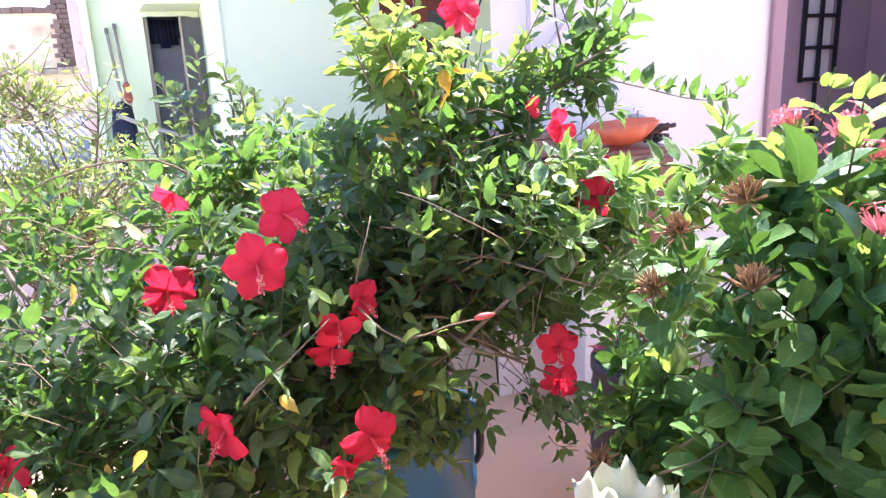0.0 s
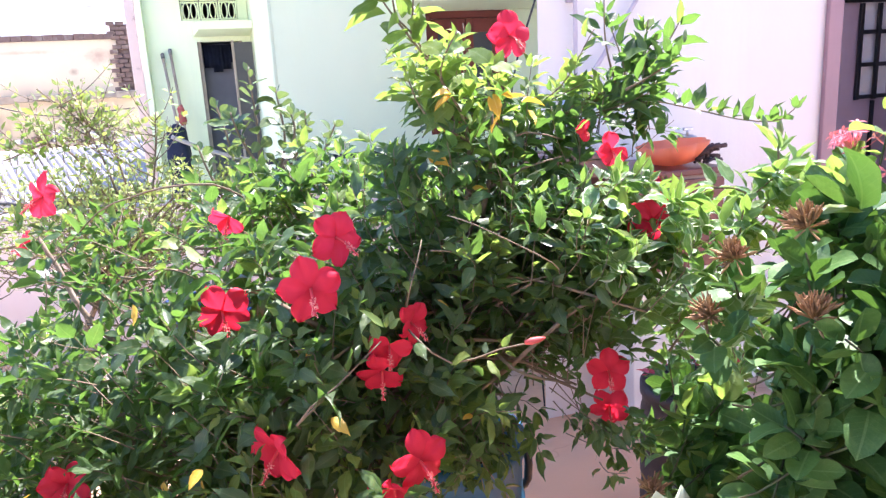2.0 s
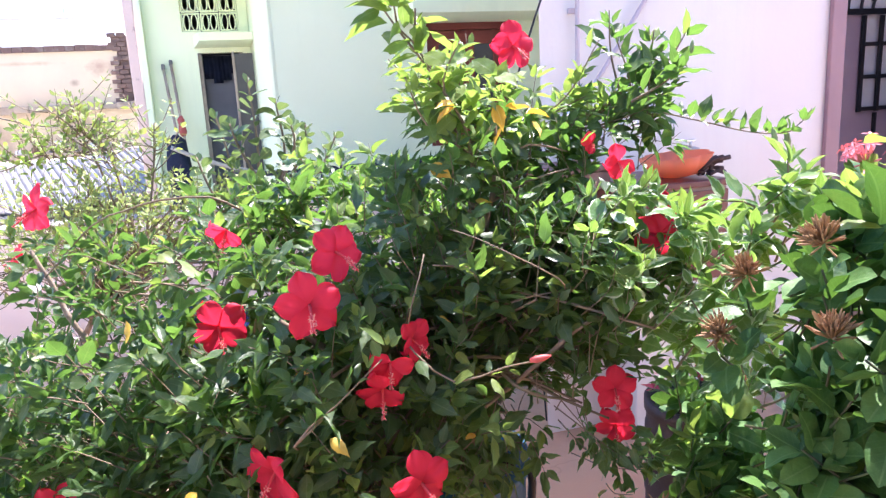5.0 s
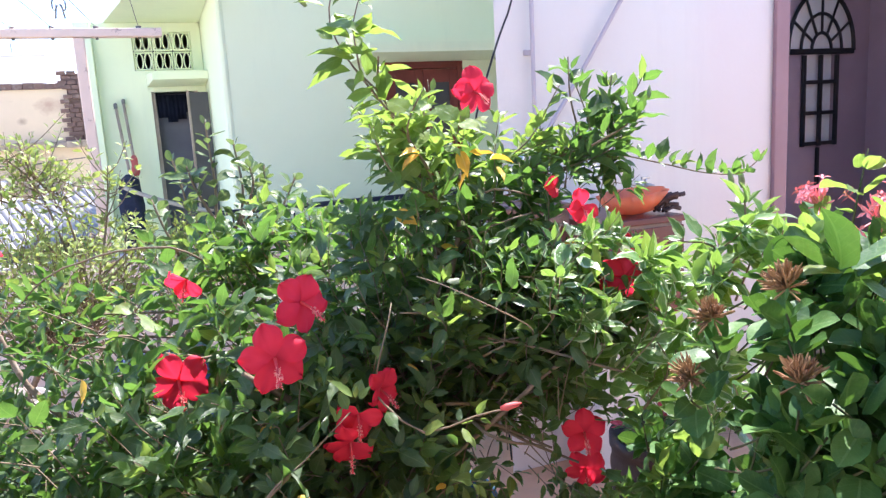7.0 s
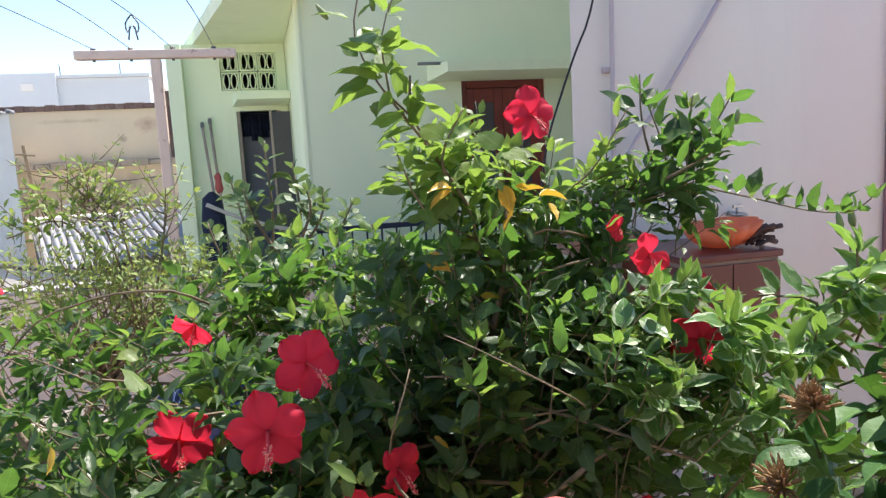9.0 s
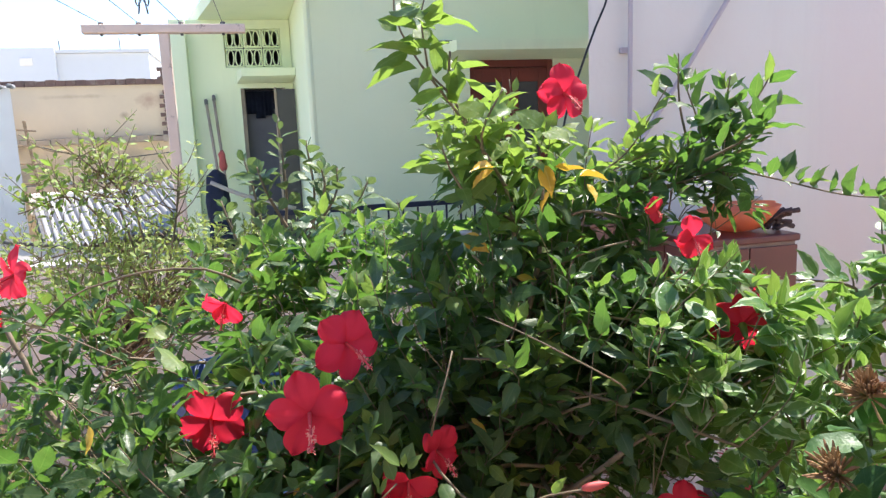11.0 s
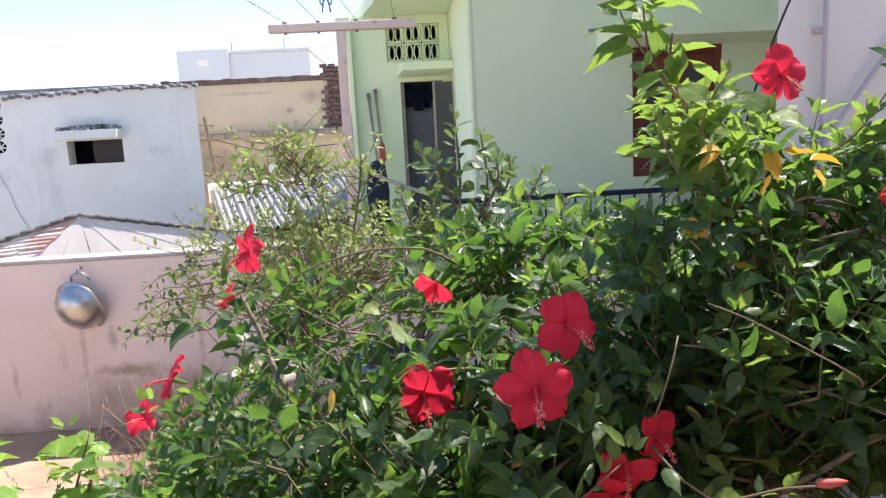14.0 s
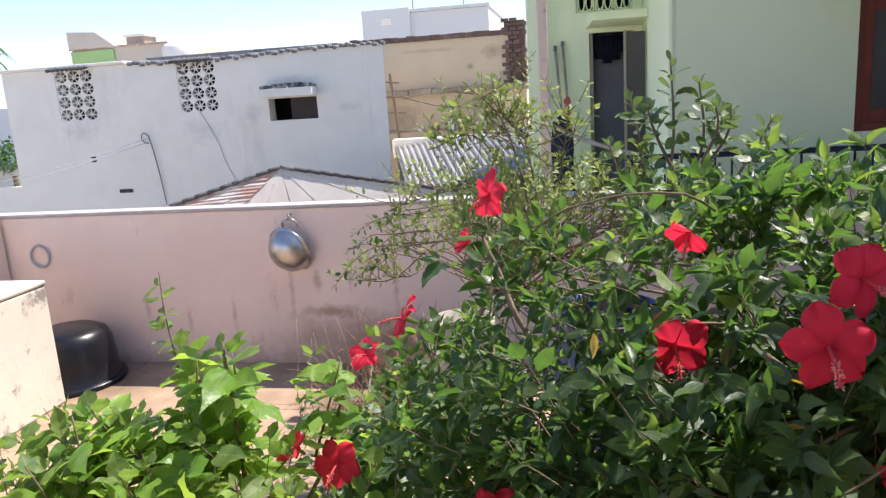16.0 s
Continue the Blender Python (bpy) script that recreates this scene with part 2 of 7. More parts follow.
M_ORANGE = surface("orange plastic", (0.95, 0.42, 0.26), (0.90, 0.38, 0.22), 6.0, rough=0.35, spec=0.5, bump_s=0.04)
o_nt = M_ORANGE.node_tree
o_tr = o_nt.nodes.new("ShaderNodeBsdfTranslucent")
o_tr.inputs["Color"].default_value = (0.95, 0.36, 0.18, 1)
o_mx = o_nt.nodes.new("ShaderNodeMixShader")
o_mx.inputs[0].default_value = 0.62
o_nt.links.new(o_nt.nodes["Principled BSDF"].outputs[0], o_mx.inputs[1])
o_nt.links.new(o_tr.outputs[0], o_mx.inputs[2])
o_nt.links.new(o_mx.outputs[0], o_nt.nodes["Material Output"].inputs["Surface"])
M_PODS = surface("dried dark pods", (0.075, 0.042, 0.038), (0.05, 0.028, 0.026), 30.0, rough=0.7)
M_BLUE = surface("blue drum plastic", (0.010, 0.095, 0.18), (0.008, 0.08, 0.15), 5.0, (0.035, 0.11, 0.19), 6.0, 0.6, 0.75, rough=0.5, bump_s=0.08)
M_BLUE2 = surface("bright blue plastic", (0.03, 0.075, 0.22), (0.026, 0.065, 0.18), 5.0, rough=0.42, bump_s=0.08)
M_BLACKTUB = surface("black tub rubber", (0.008, 0.009, 0.012), (0.012, 0.013, 0.016), 6.0, rough=0.3, bump_s=0.1)
M_SHELF = surface("worn brown stone", (0.27, 0.165, 0.125), (0.20, 0.12, 0.09), 9.0, (0.36, 0.26, 0.21), 6.0, 0.55, 0.7)
M_POTWHITE = surface("whitewashed pot", (0.37, 0.325, 0.27), (0.42, 0.385, 0.35), 6.0, (0.26, 0.2, 0.16), 5.0, 0.56, 0.7)
M_BOXWHITE = surface("whitewashed masonry", (0.74, 0.68, 0.57), (0.67, 0.61, 0.51), 3.0, (0.27, 0.25, 0.22), 5.0, 0.56, 0.66, grain=30)
M_SOIL = surface("potting soil", (0.055, 0.038, 0.026), (0.035, 0.024, 0.017), 30.0, rough=0.95, bump_s=0.8, dist=0.01)
M_BARK = surface("grey-brown bark", (0.23, 0.17, 0.115), (0.16, 0.12, 0.08), 40.0, (0.32, 0.27, 0.21), 25.0, 0.55, 0.7, rough=0.9, bump_s=0.6)
M_TWIG = surface("young stem", (0.22, 0.165, 0.105), (0.15, 0.115, 0.07), 20.0, rough=0.75)
M_STRAW = surface("dry straw", (0.45, 0.32, 0.18), (0.34, 0.22, 0.13), 20.0, rough=0.9)
M_CLOTHNAVY = surface("navy cloth", (0.022, 0.028, 0.055), (0.016, 0.02, 0.04), 20.0, rough=0.95)
M_CLOTHRED = surface("red cloth", (0.42, 0.10, 0.09), rough=0.9)
# near-white colour stands in for the light in the arched window's glass
M_WHITEPANE = surface("pane whitened for daylight", (0.86, 0.87, 0.86), (0.80, 0.81, 0.80), 9.0, rough=0.25, spec=0.5, bump_s=0.05)
M_PAPER = surface("dried pale leaf", (0.38, 0.42, 0.27), (0.46, 0.48, 0.34), 14.0, rough=0.8)
M_LEAF = leaf_material("hibiscus leaf", (0.022, 0.050, 0.019), (0.067, 0.114, 0.041), (0.14, 0.19, 0.08), rough=0.35, through_c=(0.20, 0.42, 0.06), glow=0.30, spec=0.38)
M_YOUNG = leaf_material("young hibiscus leaf", (0.062, 0.125, 0.032), (0.17, 0.23, 0.058), (0.24, 0.33, 0.12), rough=0.40, through_c=(0.34, 0.52, 0.08), glow=0.40, spec=0.32)
M_GREENBUD = surface("green bud", (0.16, 0.24, 0.10), (0.22, 0.28, 0.13), 60.0, rough=0.6)
M_BRIGHT = leaf_material("broad green leaf", (0.085, 0.23, 0.03), (0.26, 0.43, 0.07), (0.30, 0.42, 0.14), rough=0.3, through_c=(0.46, 0.66, 0.08), glow=0.5)
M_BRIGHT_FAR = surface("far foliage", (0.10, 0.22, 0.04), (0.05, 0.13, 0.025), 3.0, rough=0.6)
M_VARIEG = leaf_material("white-edged leaf", (0.028, 0.105, 0.028), (0.10, 0.21, 0.048), (0.24, 0.33, 0.13), rough=0.3, through_c=(0.28, 0.48, 0.07), glow=0.34, edge=(0.44, 0.52, 0.32))
M_YELLOWLEAF = leaf_material("yellowed leaf", (0.55, 0.30, 0.03), (0.62, 0.42, 0.05), (0.65, 0.5, 0.15), through_c=(0.8, 0.5, 0.05))
M_IXLEAF = leaf_material("ixora leaf", (0.018, 0.070, 0.020), (0.072, 0.165, 0.034), (0.14, 0.24, 0.08), rough=0.47, through_c=(0.18, 0.40, 0.05), glow=0.15, spec=0.3)
M_IXSTEM = surface("green ixora stem", (0.05, 0.085, 0.03), (0.07, 0.06, 0.03), 20.0, rough=0.7)
M_PALE = leaf_material("small pale leaf", (0.15, 0.24, 0.07), (0.34, 0.40, 0.12), (0.3, 0.36, 0.16), rough=0.5, through_c=(0.4, 0.5, 0.1))
M_ROUND = leaf_material("round rubbery leaf", (0.050, 0.105, 0.038), (0.11, 0.17, 0.060), (0.25, 0.33, 0.15), rough=0.42, through_c=(0.25, 0.38, 0.10), glow=0.22)
M_REDLEAF = leaf_material("crimson bract", (0.35, 0.03, 0.05), (0.5, 0.06, 0.09), (0.6, 0.2, 0.2), through_c=(0.6, 0.05, 0.08))
M_PETAL = petal_material("hibiscus petal", (0.79, 0.036, 0.075), (0.30, 0.005, 0.018), (0.92, 0.04, 0.09), 0.42)
M_PINKPETAL = surface("coral ixora petal", (0.88, 0.33, 0.35), (0.84, 0.26, 0.28), 40.0, rough=0.8, spec=0.2)
# dark grey in which the shade of the rooms is put into the colour
M_DARKROOM = surface("plaster darkened for unlit rooms", (0.15, 0.15, 0.165), (0.12, 0.12, 0.135), 2.0)
M_BROWNSHUT = surface("dark brown shutter", (0.045, 0.03, 0.028), (0.035, 0.024, 0.022), 6.0, rough=0.6)
M_STAMEN = surface("red stamen column", (0.62, 0.05, 0.06), rough=0.6)
M_ANTHER = surface("pale anthers", (0.80, 0.34, 0.28), (0.72, 0.14, 0.14), 90.0, rough=0.7)
M_IXBUD = surface("browned ixora tubes", (0.30, 0.195, 0.085), (0.24, 0.12, 0.06), 40.0, rough=0.8)
M_BUD = surface("pink bud", (0.62, 0.07, 0.08), (0.5, 0.11, 0.09), 30.0, rough=0.6)


# ---- builders ----
# foot of the lilac wall painted darker for the shade beside the pedestal
patch(M_LILAC, (1.75, 3.1, 0.05), (0.75, 0.4, 0.5), (0.52, 0.40, 0.37), 0.6, 0.5, 3.0)
patch(M_LILAC, (2.85, 3.1, 1.8), (0.32, 0.3, 3.0), (0.74, 0.62, 0.60), 0.45, 0.2, 1.0)
# damp and shade painted together along the foot of the parapet, rust-brown wash below the pan, soot and damp on the far
# walls
# shaded floor by the drum painted redder to offset the blue skylight
patch(M_FLOOR, (1.1, 1.9, 0), (1.9, 1.8, 0.5), (0.72, 0.33, 0.165), 0.95, 0.35, 1.6)
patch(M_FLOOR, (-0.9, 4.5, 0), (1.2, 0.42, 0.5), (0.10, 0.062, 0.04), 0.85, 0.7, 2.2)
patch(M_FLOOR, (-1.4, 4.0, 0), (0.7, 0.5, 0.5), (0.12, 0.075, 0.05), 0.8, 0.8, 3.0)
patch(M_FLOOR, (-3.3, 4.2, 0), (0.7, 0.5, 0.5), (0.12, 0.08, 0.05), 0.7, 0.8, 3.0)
patch(M_PARAPET, (-1.70, 4.6, 0.36), (0.34, 0.3, 0.07), (0.30, 0.20, 0.10), 0.7, 0.9, 12.0)
patch(M_PARAPET, (-1.82, 4.6, 0.56), (0.05, 0.3, 0.12), (0.28, 0.18, 0.11), 0.5, 0.9, 25.0)
patch(M_PARAPET, (-1.55, 4.6, 0.12), (0.9, 0.3, 0.30), (0.30, 0.19, 0.12), 0.75, 0.8, 5.0)
patch(M_PARAPET, (-2.6, 4.6, 0.0), (1.6, 0.3, 0.13), (0.30, 0.20, 0.14), 0.6, 0.8, 6.0)
for x, z, h in ((-2.0, 0.5, 0.28), (-2.42, 0.35, 0.2), (-2.75, 0.28, 0.16), (-1.6, 0.6, 0.2), (-3.05, 0.4, 0.2), (-1.3, 0.55, 0.3)):
    patch(M_PARAPET, (x, 4.6, z), (0.03, 0.3, h), (0.24, 0.17, 0.13), 0.35, 0.9, 22.0)
for x, z, w, h in ((-8.3, 1.45, 0.5, 0.25), (-6.1, 1.35, 0.5, 0.3), (-3.6, 1.6, 0.28, 0.12), (-5.2, 1.55, 0.25, 0.3), (-4.5, 2.05, 0.6, 0.12)):
    patch(M_WHITE, (x, 11.3, z), (w, 0.5, h), (0.46, 0.45, 0.42), 0.32, 0.9, 9.0)
for x, z, w, h, c in ((-1.75, 2.45, 0.3, 0.2, (0.42, 0.27, 0.2)), (-2.2, 2.2, 0.12, 0.1, (0.35, 0.25, 0.18)), (-3.0, 2.55, 0.9, 0.06, (0.5, 0.38, 0.26)), (-2.2, 1.4, 0.9, 0.25, (0.4, 0.32, 0.24)), (-3.6, 1.3, 0.6, 0.4, (0.36, 0.28, 0.22))):
    patch(M_YELLOW, (x, 15.0, z), (w, 0.6, h), c, 0.8, 0.9, 5.0)


def link(name, data, parent=None, label=""):
    ob = new(name, data)
    if parent:
        ob.parent = parent
        ob.matrix_parent_inverse = parent.matrix_basis.inverted()
    if label:
        ob["label"] = label
    return ob


def part(name, bm, material, parent=None, label="", smooth=False):
    me = bpy.data.meshes.new(name)
    bm.normal_update()
    bm.to_mesh(me)
    bm.free()
    me.materials.append(material)
    if smooth:
        me.shade_smooth()
    return link(name, me, parent, label)


def pydata(name, verts, faces, material, parent=None, label="", smooth=True, uvs=None):
    me = bpy.data.meshes.new(name)
    me.from_pydata([tuple(v) for v in verts], [], [tuple(f) for f in faces])
    me.materials.append(material)
    if uvs is not None:
        lay = me.uv_layers.new(name="UVMap")
        idx = np.zeros(len(me.loops), dtype=np.int32)
        me.loops.foreach_get("vertex_index", idx)
        lay.data.foreach_set("uv", np.asarray(uvs, dtype=np.float32)[idx].ravel())
    if smooth:
        me.shade_smooth()
    return link(name, me, parent, label)


def thing(name, at, label, category, group="", kind=""):
    e = new(name)
    e.empty_display_size = 0.1
    e.matrix_basis = pose(*at)
    return tagged(e, label, category, group, kind)


def add_box(bm, x0, x1, y0, y1, z0, z1, bevel=0.0):
    r = bmesh.ops.create_cube(bm, size=1.0)
    vs = r["verts"]
    for v in vs:
        v.co = Vector(((x0 + x1) / 2 + v.co.x * (x1 - x0), (y0 + y1) / 2 + v.co.y * (y1 - y0), (z0 + z1) / 2 + v.co.z * (z1 - z0)))
    if bevel:
        es = list({e for v in vs for e in v.link_edges})
        bmesh.ops.bevel(bm, geom=es, offset=bevel, segments=2, affect="EDGES", profile=0.5)
    return vs


def box(name, x0, x1, y0, y1, z0, z1, material, parent=None, bevel=0.006, label=""):
    bm = bmesh.new()
    add_box(bm, x0, x1, y0, y1, z0, z1, bevel)
    return part(name, bm, material, parent, label)


def wall_with_holes(name, x0, x1, y0, y1, z0, z1, holes, material, parent=None, label=""):
    """A wall along x with rectangular openings (xa, xb, za, zb), made of butted blocks."""
    bm = bmesh.new()
    cuts = sorted({x0, x1, *[h[0] for h in holes], *[h[1] for h in holes]})
    for a, b in zip(cuts, cuts[1:]):
        inside = sorted([(h[2], h[3]) for h in holes if h[0] <= a + 1e-6 and h[1] >= b - 1e-6])
        z = z0
        for lo, hi in inside:
            if lo > z:
                add_box(bm, a, b, y0, y1, z, lo)
            z = hi
        if z < z1:
            add_box(bm, a, b, y0, y1, z, z1)
    bmesh.ops.remove_doubles(bm, verts=bm.verts, dist=1e-5)
    return part(name, bm, material, parent, label)


def smooth_path(points, step=0.03):
    """A Catmull-Rom curve through the points."""
    p = [Vector(q) for q in points]
    p = [p[0] * 2 - p[1]] + p + [p[-1] * 2 - p[-2]]
    out = []
    for a, b, c, d in zip(p, p[1:], p[2:], p[3:]):
        n = max(2, int((c - b).length / step))
        for i in range(n):
            t = i / n
            out.append(0.5 * (2 * b + (c - a) * t + (2 * a - 5 * b + 4 * c - d) * t * t + (3 * b - a - 3 * c + d) * t ** 3))
    out.append(p[-2])
    return out


def tube(points, r0, r1, sides=6, base=0):
    """Vertices and faces of a tapered tube along the points."""
    verts, faces = [], []
    n = len(points)
    ref = Vector((0.3, 0.9, 0.2))
    for i, q in enumerate(points):
        d = (points[min(i + 1, n - 1)] - points[max(i - 1, 0)]).normalized()
        u = d.cross(ref)
        if u.length < 1e-3:
            u = d.cross(Vector((1, 0, 0)))
        u.normalize()
        w = d.cross(u)
        r = r0 + (r1 - r0) * i / max(1, n - 1)
        for k in range(sides):
            a = 2 * math.pi * k / sides
            verts.append(q + u * (r * math.cos(a)) + w * (r * math.sin(a)))
    for i in range(n - 1):
        for k in range(sides):
            a, b = i * sides + k, i * sides + (k + 1) % sides
            faces.append((base + a, base + b, base + b + sides, base + a + sides))
    faces.append(tuple(base + k for k in reversed(range(sides))))
    faces.append(tuple(base + (n - 1) * sides + k for k in range(sides)))
    return verts, faces


def pipe(name, points, r0, material, parent=None, r1=None, sides=8, label="", step=0.05, straight=False):
    pts = [Vector(q) for q in points] if straight else smooth_path(points, step)
    v, f = tube(pts, r0, r0 if r1 is None else r1, sides)
    return pydata(name, v, f, material, parent, label)


def lathe(name, profile, material, parent=None, centre=(0, 0, 0), n=32, label="", turn=None, wobble=None):
    """A turned shape: profile of (radius, height) from bottom to top."""
    verts, faces = [], []
    for j, (r, h) in enumerate(profile):
        for k in range(n):
            a = 2 * math.pi * k / n
            rr = r * (wobble(a, j / (len(profile) - 1)) if wobble else 1.0)
            verts.append(Vector((rr * math.cos(a), rr * math.sin(a), h)))
    for j in range(len(profile) - 1):
        for k in range(n):
            a, b = j * n + k, j * n + (k + 1) % n
            faces.append((a, b, b + n, a + n))
    faces.append(tuple(reversed(range(n))))
    faces.append(tuple(range((len(profile) - 1) * n, len(profile) * n)))
    m = Matrix.Translation(centre) @ (turn or Matrix.Identity(4))
    return pydata(name, [m @ v for v in verts], faces, material, parent, label)


# ---- the terrace ----
FLOOR_X0, FLOOR_X1, FLOOR_Y0, WALL_Y, TOP = -4.05, 5.4, -2.6, 4.6, 1.07
ground = tagged(box("ground", -900, 900, -900, 900, -3.6, -3.4, M_GROUND, bevel=0), "dusty bare ground of the lane below", "ground", kind="structure")
floor = tagged(box("floor", FLOOR_X0 - 0.15, FLOOR_X1 + 0.15, FLOOR_Y0 - 0.15, WALL_Y + 0.15, -0.25, 0.0, M_FLOOR, bevel=0), "pinkish brown cement screed terrace floor with stains and painted shade", "floor", kind="structure")
tagged(box("wall_base", FLOOR_X0 - 0.1, FLOOR_X1 + 0.1, FLOOR_Y0 - 0.1, WALL_Y + 0.1, -3.4, -0.252, M_PARAPET, bevel=0), "pink rendered storey below the terrace", "wall", kind="structure")


def parapet(name, x0, x1, y0, y1):
    w = tagged(box(name, x0, x1, y0, y1, 0.0, TOP - 0.032, M_PARAPET, bevel=0.004), "pink lime-washed terrace parapet with damp stains", "parapet", kind="structure")
    box("coping", x0 - 0.008, x1 + 0.008, y0 - 0.010, y1 + 0.010, TOP - 0.03, TOP - 0.006, M_COPING, w, 0.008, "pale cement coping")
    return w


parapet("wall_north", FLOOR_X0 - 0.12, 1.44, WALL_Y, WALL_Y + 0.12)
parapet("wall_west", FLOOR_X0 - 0.12, FLOOR_X0, FLOOR_Y0, WALL_Y - 0.03)
# unseen wall and slab added behind the viewpoint to hold skylight off the plants
tagged(box("wall_unseen_back", -1.6, 5.5, -1.32, -1.2, 0.0, 2.8, M_LILAC, bevel=0), "plain lilac wall added out of view to block skylight", "wall", kind="structure")
tagged(box("ceiling_unseen", -1.6, 5.5, -1.32, 0.2, 2.802, 2.92, M_LILAC, bevel=0), "plain lilac slab added out of view to block skylight", "ceiling", kind="structure")
parapet("wall_south", FLOOR_X0 - 0.12, FLOOR_X1 + 0.12, FLOOR_Y0 - 0.15, FLOOR_Y0 - 0.03)

# ---- the lilac room on the terrace ----
LY, LX = 3.1, 1.45
lilac = wall_with_holes("wall_room", LX + 0.11, 5.5, LY, LY + 0.12, 0.0, 3.3, [(3.135, 4.29, 0.02, 2.95)], M_LILAC)
tagged(lilac, "lilac painted rendered wall of the roof room", "wall", kind="structure")
pydata("splayed_edge", [(LX, LY, 0), (LX + 0.11, LY, 0), (LX + 0.11, LY + 0.12, 0), (LX, LY, 3.3), (LX + 0.11, LY, 3.3), (LX + 0.11, LY + 0.12, 3.3)], [(0, 1, 4, 3), (1, 2, 5, 4), (2, 0, 3, 5), (2, 1, 0), (3, 4, 5)], M_LILAC, lilac, smooth=False)
tagged(box("wall_room_side", 3.0, 3.098, LY + 0.12, 5.5, 0.0, 3.3, M_LILAC, bevel=0), "lilac painted side wall of the roof room", "wall", kind="structure")
tagged(box("wall_room_east", 5.3, 5.5, LY + 0.12, 5.5, 0.0, 3.3, M_LILAC, bevel=0), "lilac painted end wall of the roof room", "wall", kind="structure")
tagged(box("wall_room_back", 3.0, 5.5, 5.5, 5.7, 0.0, 3.3, M_LILAC, bevel=0), "lilac painted rear wall of the roof room", "wall", kind="structure")
tagged(box("ceiling", LX, 5.6, LY - 0.1, 5.75, 3.302, 3.45, M_LILAC), "lilac concrete roof slab of the roof room", "ceiling", kind="structure")

# recessed mauve entrance with an arched grille window
IY = 4.2
recess = wall_with_holes("wall_recess", 3.1, 5.3, IY, IY + 0.12, 0.0, 3.3, [(4.45, 4.77, 1.40, 2.08)], M_PURPLE)
tagged(recess, "dark mauve painted wall inside the entrance recess", "wall", kind="structure")
box("jamb", 3.1, 3.133, LY + 0.122, IY - 0.002, 0.0, 3.3, M_PURPLE, recess)
box("jamb", 5.1, 5.298, LY + 0.122, IY - 0.002, 0.0, 3.3, M_PURPLE, recess)
tagged(box("trim", 3.045, 3.135, LY - 0.03, LY - 0.002, 0.0, 2.95, M_TRIM), "mauve painted door surround strip", "trim", kind="structure")
tagged(box("trim", 4.288, 4.323, LY - 0.03, LY - 0.002, 0.0, 2.95, M_LILAC), "lilac painted door surround strip", "trim", kind="structure")
tagged(box("trim", 4.324, 4.773, LY - 0.025, LY - 0.002, 0.0, 2.95, M_PURPLE), "dark mauve painted panel beside the entrance", "trim", kind="structure")
tagged(box("threshold", 3.14, 4.29, LY - 0.05, IY, 0.0, 0.12, M_FLOOR, bevel=0.01), "cement entrance step", "step", kind="structure")


def arched_window(cx, y, z0, zs, half, arch_r):
    """An iron grille window: a lower light in two columns and a fan-shaped arch of wider radius above it."""
    w = thing("window_1", (cx, y, z0), "arched black iron grille window with panes whitened for daylight", "window", kind="structure")
    box("pane", cx - half, cx + half, y + 0.02, y + 0.03, z0, zs, M_WHITEPANE, w)
    n = 20
    bm = bmesh.new()
    vs = [bm.verts.new((cx + arch_r * math.cos(math.pi * i / n), y - 0.012, zs + 1.32 * arch_r * math.sin(math.pi * i / n))) for i in range(n + 1)]
    bm.faces.new(vs)
    r = bmesh.ops.extrude_face_region(bm, geom=bm.faces[:])
    bmesh.ops.translate(bm, verts=[v for v in r["geom"] if isinstance(v, bmesh.types.BMVert)], vec=(0, 0.008, 0))
    bmesh.ops.recalc_face_normals(bm, faces=bm.faces[:])
    part("fan_pane", bm, M_WHITEPANE, w)
    for rr in (1.0, 0.62, 0.3):
        pipe("arch_bar", [(cx + arch_r * rr * math.cos(math.pi * i / 14), y - 0.03, zs + 1.32 * arch_r * rr * math.sin(math.pi * i / 14)) for i in range(15)], 0.016 if rr == 1 else 0.012, M_BLACK, w, sides=6)
    for k in range(1, 6):
        a = math.pi * k / 6
        pipe("spoke", [(cx + arch_r * 0.3 * math.cos(a), y - 0.03, zs + 1.32 * arch_r * 0.3 * math.sin(a)), (cx + arch_r * math.cos(a), y - 0.03, zs + 1.32 * arch_r * math.sin(a))], 0.010, M_BLACK, w, sides=6, straight=True)
    box("transom", cx - arch_r, cx + arch_r, y - 0.04, y - 0.02, zs - 0.025, zs + 0.015, M_BLACK, w)
    for x in (cx - half, cx, cx + half):
        box("bar", x - 0.014, x + 0.014, y - 0.038, y - 0.014, z0 - 0.02, zs - 0.03, M_BLACK, w, 0.003)
    for k in range(3):
        z = z0 + (zs - z0) * k / 3
        box("bar", cx - half, cx + half, y - 0.032, y - 0.016, z - 0.014, z + 0.014, M_BLACK, w, 0.003)
    box("drop_bolt", cx - 0.012, cx + 0.012, y - 0.03, y - 0.006, z0 - 0.45, z0 - 0.03, M_BLACK, w, 0.004)
    return w


arched_window(4.595, IY, 1.41, 2.08, 0.16, 0.32)

# pipes, cable and bracket on the lilac wall
p1 = thing("wall_pipe", (1.60, LY - 0.03, 0), "lilac painted vertical pipe clipped to the wall", "pipe")
pipe("tube", [(1.625, LY - 0.03, 3.29), (1.622, LY - 0.03, 2.2), (1.618, LY - 0.03, 1.3), (1.615, LY - 0.03, 0.25)], 0.010, M_PIPE, p1)
for z in (2.7, 2.0, 1.45):
    box("clip", 1.585, 1.635, LY - 0.022, LY - 0.002, z - 0.012, z + 0.012, M_PIPE, p1, 0.003)
p2 = thing("wall_pipe", (1.9, LY - 0.04, 1.5), "lilac painted slanting pipe on the wall", "pipe")
